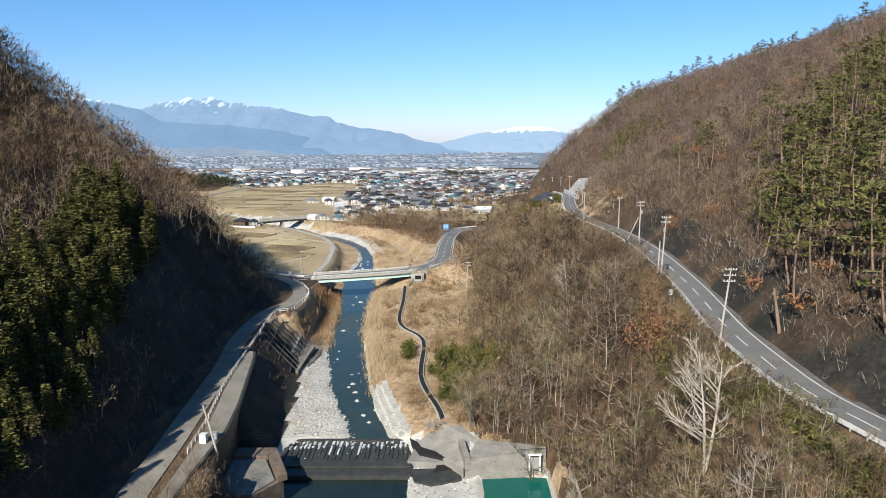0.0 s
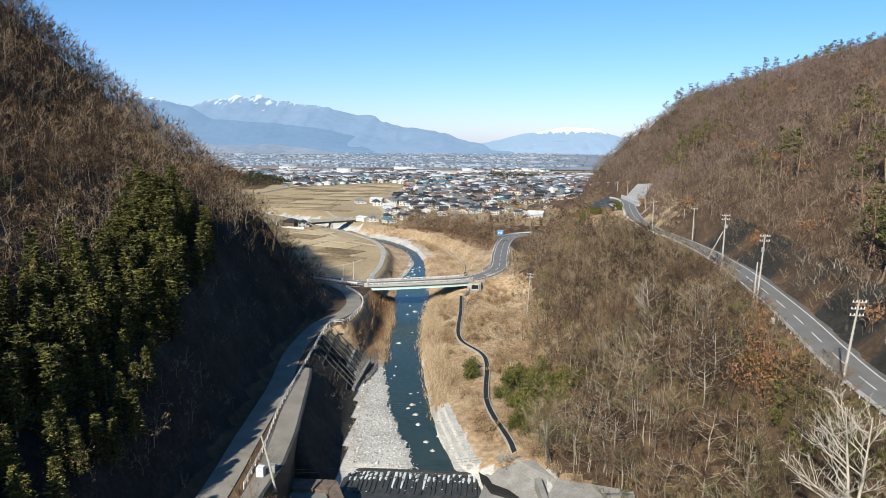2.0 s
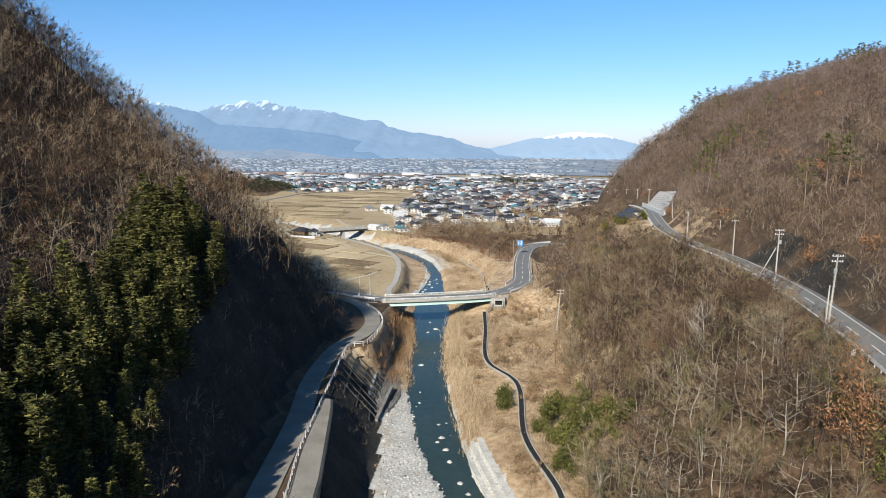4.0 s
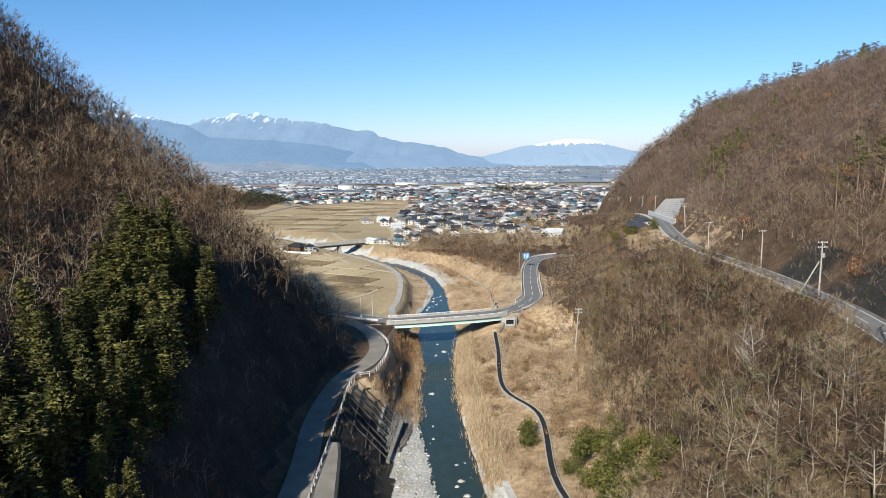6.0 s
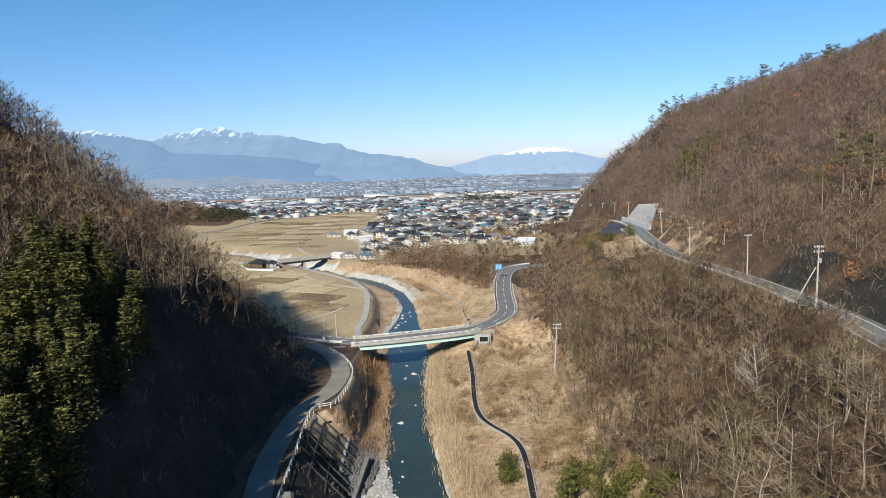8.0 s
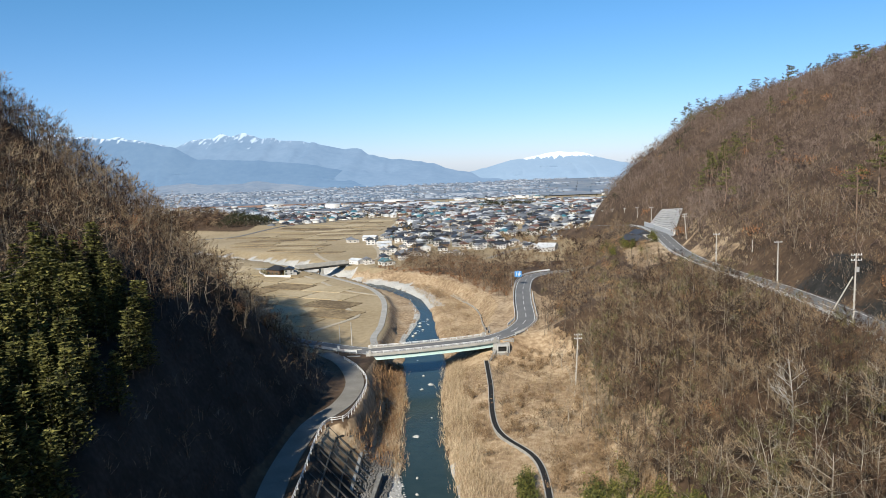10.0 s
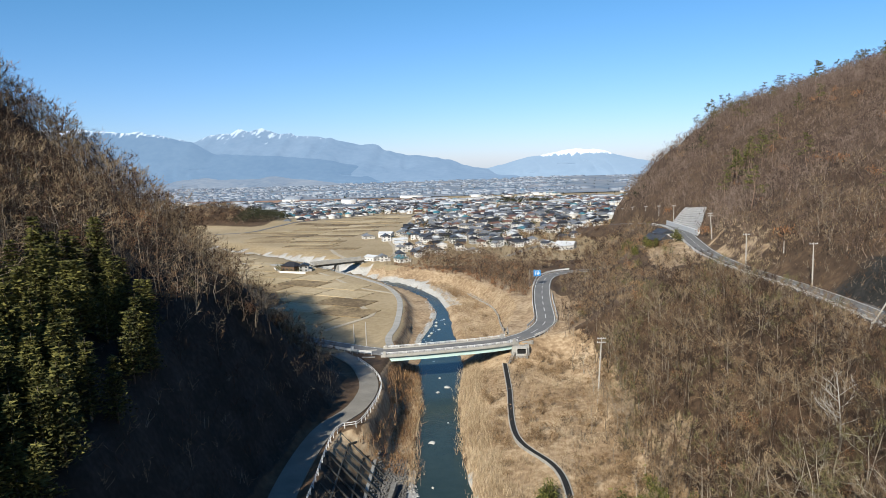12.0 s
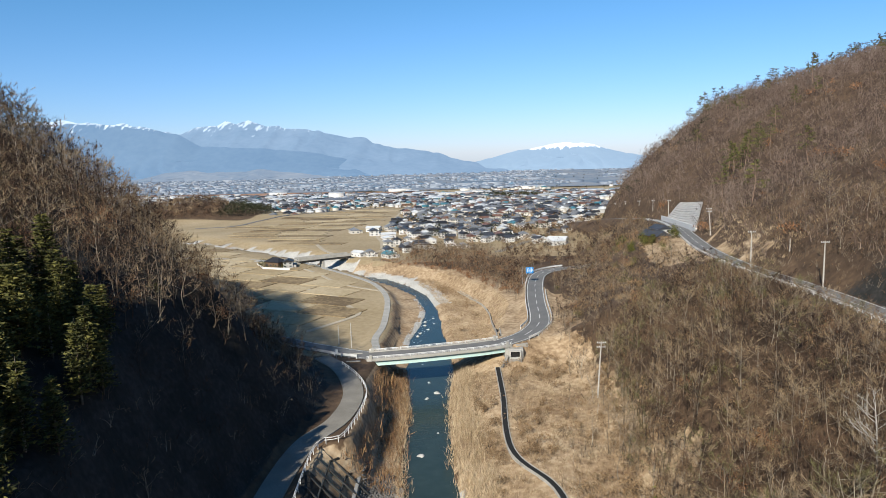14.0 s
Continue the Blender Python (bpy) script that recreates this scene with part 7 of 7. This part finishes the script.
def far_houses(name, places, label, walls=WALLS, roofs=ROOFS, lift=-0.3):
    """Distant houses in one object: box and gabled roof each."""
    vs, fs, ms, n = [], [], [], 0
    for x, y, w, l, h, rise, turn, roof, wall in places:
        z = K * float(plain(y)) + lift
        c, s = math.cos(turn), math.sin(turn)
        loc = [(-w, -l, 0), (w, -l, 0), (w, l, 0), (-w, l, 0), (-w, -l, h), (w, -l, h), (w, l, h), (-w, l, h), (-w - 0.5, -l - 0.5, h), (w + 0.5, -l - 0.5, h), (w + 0.5, l + 0.5, h), (-w - 0.5, l + 0.5, h), (0, -l, h + rise), (0, l, h + rise)]
        vs += [(K * x + a * c - b * s, K * y + a * s + b * c, z + d) for a, b, d in loc]
        fs += [tuple(i + n for i in q) for q in ((0, 1, 5), (0, 5, 4), (1, 2, 6), (1, 6, 5), (2, 3, 7), (2, 7, 6), (3, 0, 4), (3, 4, 7), (8, 9, 12), (10, 11, 13), (9, 10, 13), (9, 13, 12), (11, 8, 12), (11, 12, 13))]
        ms += [wall] * 8 + [4 + roof] * 6
        n += 14
    me = tri_mesh(name, np.array(vs), np.array(fs), walls + roofs, np.array(ms))
    return tagged(new(name, me), label, "houses", kind="stuff")


rest = [(x, y, rs.uniform(2.5, 3.9), rs.uniform(3, 5), rs.choice([2.6, 4.5, 4.5]), rs.uniform(1.4, 2.4), rs.choice([0.25, 1.82]) + rs.uniform(-0.15, 0.15), rs.choice([0, 0, 1, 1, 1, 2, 4, 4, 5]) if rs.random() > 0.05 else 3, rs.choice([0, 0, 0, 1, 2])) for x, y in zip(HX[single_n:], HY[single_n:])]
far_houses("village_houses", rest, "crowded houses with dark tiled roofs and pale walls")
town = []
for gap, y0, y1, x0, x1, p in ((12, 760, 1000, -520, 200, 0.8), (13, 1000, 1500, -780, 330, 0.5), (19, 1500, 2300, -1150, 480, 0.5), (27, 2300, 3400, -1650, 680, 0.55)):
    X, Y, r = scatter(x0, x1, y0, y1, gap, int(gap))
    m = (r.uniform(size=X.size) < p) & (wobble(X, Y, gap * 9, 4) > np.where(Y > 1000, -0.15, -0.6))
    for x, y in zip(X[m], Y[m]):
        big = rs.random() < 0.06
        f = 1 if y < 1500 else 1.4
        w, l = (rs.uniform(6, 11), rs.uniform(10, 24)) if big else (rs.uniform(2.6, 4.4) * f, rs.uniform(3, 5.5) * f)
        town.append((x, y, w, l, rs.uniform(4, 7) if big else 4.5, 1.0 if big else 1.6, rs.choice([0.2, 1.77]) + rs.uniform(-0.2, 0.2), rs.choice([4, 1]) if big else (rs.choice([0, 1, 1, 1, 2, 4, 4, 5]) if rs.random() > 0.06 else 3), rs.choice([0, 0, 0, 1, 2])))
for x, y, w, l, h in ((-197, 905, 8, 12, 12), (-19, 965, 7, 17, 7), (-150, 1170, 9, 24, 6), (60, 1160, 9, 20, 6), (-330, 1100, 8, 18, 7), (-90, 1010, 7, 14, 6)):
    town.append((x, y, w, l, h, 0.8, 1.6, 4, 0))
far_houses("distant_town", [h for h in town if h[1] < 1180], "distant town of small pale and dark roofs on the plain")


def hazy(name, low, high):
    """A surface of the far distance: haze painted in as bluish colour and emission."""
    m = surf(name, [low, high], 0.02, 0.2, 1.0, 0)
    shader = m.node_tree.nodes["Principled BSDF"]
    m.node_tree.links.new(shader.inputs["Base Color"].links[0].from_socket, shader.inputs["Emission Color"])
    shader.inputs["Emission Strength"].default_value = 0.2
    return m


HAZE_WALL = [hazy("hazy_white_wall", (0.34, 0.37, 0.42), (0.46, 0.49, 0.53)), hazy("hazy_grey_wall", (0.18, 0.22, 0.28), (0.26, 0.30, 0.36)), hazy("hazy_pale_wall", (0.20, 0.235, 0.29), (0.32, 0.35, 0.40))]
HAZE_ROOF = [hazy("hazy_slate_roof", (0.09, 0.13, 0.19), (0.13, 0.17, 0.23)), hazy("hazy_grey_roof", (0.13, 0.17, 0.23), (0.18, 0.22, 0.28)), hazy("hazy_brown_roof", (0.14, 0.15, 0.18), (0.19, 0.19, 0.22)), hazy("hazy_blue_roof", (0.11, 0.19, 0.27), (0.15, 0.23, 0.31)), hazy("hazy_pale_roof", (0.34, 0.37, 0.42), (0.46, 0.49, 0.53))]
far_houses("hazy_town", [(*h[:7], h[7] % 5, h[8]) for h in town if h[1] >= 1180], "far town of pale specks with blue haze painted in", [HAZE_WALL[2], HAZE_WALL[1], HAZE_WALL[1], HAZE_WALL[0]], HAZE_ROOF, 1.4)
# trees among the houses
TOWN_TREE = [bush(110 + k, 5.0, 4.0, 30, 1.6, 3) for k in range(4)]
X, Y, r = scatter(-340, 110, 345, 1000, 8.6, 31)
m = (r.uniform(size=X.size) < 0.6) & ~in_far(X, Y) & (Y > np.interp(X, [-330, -150, -80, -60, 100], [600, 690, 640, 350, 420]))
dark = m & (r.uniform(size=X.size) < 0.5)
plant_many("town_trees", TOWN_TREE, rows_of(X[dark], Y[dark], r, 0.6, 1.3), [M_bark, M_darkgreen], "dark evergreen garden trees between houses", "trees")
m &= ~dark
plant_many("town_trees", TOWN_TREE, rows_of(X[m], Y[m], r, 0.6, 1.2), [M_bark, M_scrub], "brown bare garden trees between houses", "trees")
X, Y, r = scatter(-40, 60, 820, 900, 7, 33)
m = (wobble(X, Y, 25, 3) > -0.35) & (((X - 10) / 50) ** 2 + ((Y - 860) / 40) ** 2 < 1)
plant_many("grove", TOWN_TREE, rows_of(X[m], Y[m], r, 0.9, 2.0), [M_bark, M_darkgreen], "dark grove of evergreens on the plain", "trees")
X, Y, r = scatter(-4, 44, 304, 462, 3.4, 35)
m = (r.uniform(size=X.size) < np.where(Y < 350, 0.85, 0.55)) & road_clear(X, Y, 1.0) & (X < np.interp(Y, [304, 350, 400], [36, 40, 44]))
plant_many("orchard", TOWN_TREE, rows_of(X[m], Y[m], r, 0.4, 0.9), [M_bark, M_twig], "bare brown orchard trees beside the village", "orchard trees")
X, Y, r = scatter(-66, 40, 350, 460, 4.6, 36)
m = (r.uniform(size=X.size) < 0.55) & (X > np.interp(Y, [352, 400, 640], [-50, -62, -76])) & road_clear(X, Y, 0.5)
plant_many("garden_trees", BARE_FAR, rows_of(X[m], Y[m], r, 0.3, 0.6), [M_bark, M_twig], "small bare garden trees before the village", "trees")
# hedges and tree belts far out on the plain
X, Y, r = scatter(-900, 500, 1000, 2400, 44, 37)
m = r.uniform(size=X.size) < 0.3
rows = rows_of(X[m], Y[m], r, 0.7, 1.5)
plant_many("tree_belts", TOWN_TREE, rows, [M_bark, M_darkgreen], "dark tree clumps dotted over the far plain", "trees")
# long embankment across the plain
a = smooth_line(np.array([(-700, 1150, 0), (-505, 1110, 0), (-236, 1080, 0), (15, 900, 0), (123, 900, 0), (300, 930, 0)]) * K, 40)
a[:, 2] = K * plain(a[:, 1] / K)
tagged(part("embankment", Shape().sweep(a, [(-14, 0), (-5, 5.5), (5, 5.5), (14, 0)], False), surf("embankment_soil", [(0.16, 0.10, 0.075), (0.27, 0.18, 0.14)], 0.02, 0.3, 0.95, 0.2)), "long low brown embankment across the plain", "embankment", kind="structure")


# ---- distant mountains, a backdrop with haze painted in as blue and glow ----
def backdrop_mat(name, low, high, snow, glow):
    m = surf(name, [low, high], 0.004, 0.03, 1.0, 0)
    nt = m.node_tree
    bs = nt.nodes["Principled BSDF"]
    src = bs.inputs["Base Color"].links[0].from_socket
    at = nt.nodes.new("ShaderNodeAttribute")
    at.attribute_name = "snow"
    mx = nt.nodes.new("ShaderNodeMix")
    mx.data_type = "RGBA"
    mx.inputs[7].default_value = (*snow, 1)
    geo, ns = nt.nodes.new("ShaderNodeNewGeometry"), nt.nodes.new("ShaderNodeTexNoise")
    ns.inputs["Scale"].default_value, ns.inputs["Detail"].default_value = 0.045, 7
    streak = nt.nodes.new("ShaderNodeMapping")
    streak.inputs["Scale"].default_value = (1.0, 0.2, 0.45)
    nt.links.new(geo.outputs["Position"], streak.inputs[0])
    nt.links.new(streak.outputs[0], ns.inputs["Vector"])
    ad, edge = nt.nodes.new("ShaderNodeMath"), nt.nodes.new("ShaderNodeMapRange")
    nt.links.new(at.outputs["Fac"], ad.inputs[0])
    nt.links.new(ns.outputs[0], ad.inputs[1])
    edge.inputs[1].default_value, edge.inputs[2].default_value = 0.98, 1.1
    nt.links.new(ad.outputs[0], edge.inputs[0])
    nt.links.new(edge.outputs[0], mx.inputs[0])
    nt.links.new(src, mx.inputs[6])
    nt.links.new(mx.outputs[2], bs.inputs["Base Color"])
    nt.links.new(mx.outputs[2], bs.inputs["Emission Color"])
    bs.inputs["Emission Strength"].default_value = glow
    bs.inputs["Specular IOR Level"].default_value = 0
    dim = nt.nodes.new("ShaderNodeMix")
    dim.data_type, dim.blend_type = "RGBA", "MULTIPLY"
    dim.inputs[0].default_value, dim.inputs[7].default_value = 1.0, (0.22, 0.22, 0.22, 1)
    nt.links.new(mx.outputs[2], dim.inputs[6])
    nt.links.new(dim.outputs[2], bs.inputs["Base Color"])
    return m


def mountain(name, crest, y0, depth, base, seed, mat, label, snow_at, rough):
    """A ridge whose crest follows a few heights, with spurs running down to the plain."""
    c = np.array(crest, float)
    xs = np.linspace(c[0, 0], c[-1, 0], 300)
    top = np.interp(xs, c[:, 0], c[:, 1])
    top = top + rough * (wobble(xs, xs * 0, 90, seed) + 0.5 * wobble(xs, xs * 0, 35, seed + 1))
    rows = np.linspace(0, 1, 26)
    Xg, Rg = np.meshgrid(xs, rows)
    fold = 1 - np.abs(wobble(Xg + 40 * wobble(Xg, Rg * 400, 200, seed + 2), Rg * 260, 85, seed + 3))
    Zg = base + (top[None, :] - base) * (1 - Rg) ** 0.9 * (1 - 0.35 * np.sin(math.pi * Rg) * (1 - fold))
    Yg = y0 - depth * Rg - 90 * (1 - fold) * np.sin(math.pi * Rg)
    n, k = Xg.shape[1], Xg.shape[0]
    idx = np.arange(n * k).reshape(k, n)
    quads = np.stack([idx[:-1, :-1], idx[1:, :-1], idx[1:, 1:], idx[:-1, 1:]], -1).reshape(-1, 4)
    me = tri_mesh(name, np.stack([Xg, Yg, Zg], -1).reshape(-1, 3), quads, [mat], smooth=True)
    sn = np.clip((Zg - snow_at[0]) / (snow_at[1] - snow_at[0]), 0, 1)
    me.attributes.new("snow", "FLOAT", "POINT").data.foreach_set("value", sn.astype(np.float32).ravel())
    return tagged(new(name, me), label, "mountain", kind="structure")


# haze is painted: pale blue base colours that also feed the emission
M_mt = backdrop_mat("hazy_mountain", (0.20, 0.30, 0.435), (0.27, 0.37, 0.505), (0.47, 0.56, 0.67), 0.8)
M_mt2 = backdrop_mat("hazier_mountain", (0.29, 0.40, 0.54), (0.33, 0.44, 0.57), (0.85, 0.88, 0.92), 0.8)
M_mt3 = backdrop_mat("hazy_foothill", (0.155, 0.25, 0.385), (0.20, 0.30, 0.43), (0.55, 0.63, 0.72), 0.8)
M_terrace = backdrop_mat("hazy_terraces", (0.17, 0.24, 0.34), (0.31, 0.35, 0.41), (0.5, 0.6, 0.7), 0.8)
SC = 4100 / 4500


def crest(rows):
    return [(x * SC, 47 + (z - 47) * SC + 14) for x, z in rows]


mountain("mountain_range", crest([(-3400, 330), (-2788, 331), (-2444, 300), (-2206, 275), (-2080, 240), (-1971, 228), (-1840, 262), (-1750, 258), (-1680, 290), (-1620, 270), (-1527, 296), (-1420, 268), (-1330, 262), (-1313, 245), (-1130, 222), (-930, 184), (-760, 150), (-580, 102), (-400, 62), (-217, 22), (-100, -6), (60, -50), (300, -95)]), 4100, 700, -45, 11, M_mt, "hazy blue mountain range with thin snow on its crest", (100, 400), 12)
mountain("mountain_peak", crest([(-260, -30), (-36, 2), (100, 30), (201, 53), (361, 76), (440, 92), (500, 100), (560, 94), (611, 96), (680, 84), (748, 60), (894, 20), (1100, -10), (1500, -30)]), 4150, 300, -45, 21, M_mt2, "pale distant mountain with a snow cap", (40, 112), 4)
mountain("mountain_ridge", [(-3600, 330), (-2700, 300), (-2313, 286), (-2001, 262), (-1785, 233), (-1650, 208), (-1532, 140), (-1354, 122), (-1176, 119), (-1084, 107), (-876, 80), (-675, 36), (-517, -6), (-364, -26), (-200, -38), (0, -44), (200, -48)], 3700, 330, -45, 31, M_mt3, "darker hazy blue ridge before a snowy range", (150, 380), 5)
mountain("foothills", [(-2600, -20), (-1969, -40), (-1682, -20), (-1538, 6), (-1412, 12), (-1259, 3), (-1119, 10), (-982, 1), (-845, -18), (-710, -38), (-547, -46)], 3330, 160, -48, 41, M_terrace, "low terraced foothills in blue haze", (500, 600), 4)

# far floor of the basin, its haze painted in as blue-grey colour and a glow
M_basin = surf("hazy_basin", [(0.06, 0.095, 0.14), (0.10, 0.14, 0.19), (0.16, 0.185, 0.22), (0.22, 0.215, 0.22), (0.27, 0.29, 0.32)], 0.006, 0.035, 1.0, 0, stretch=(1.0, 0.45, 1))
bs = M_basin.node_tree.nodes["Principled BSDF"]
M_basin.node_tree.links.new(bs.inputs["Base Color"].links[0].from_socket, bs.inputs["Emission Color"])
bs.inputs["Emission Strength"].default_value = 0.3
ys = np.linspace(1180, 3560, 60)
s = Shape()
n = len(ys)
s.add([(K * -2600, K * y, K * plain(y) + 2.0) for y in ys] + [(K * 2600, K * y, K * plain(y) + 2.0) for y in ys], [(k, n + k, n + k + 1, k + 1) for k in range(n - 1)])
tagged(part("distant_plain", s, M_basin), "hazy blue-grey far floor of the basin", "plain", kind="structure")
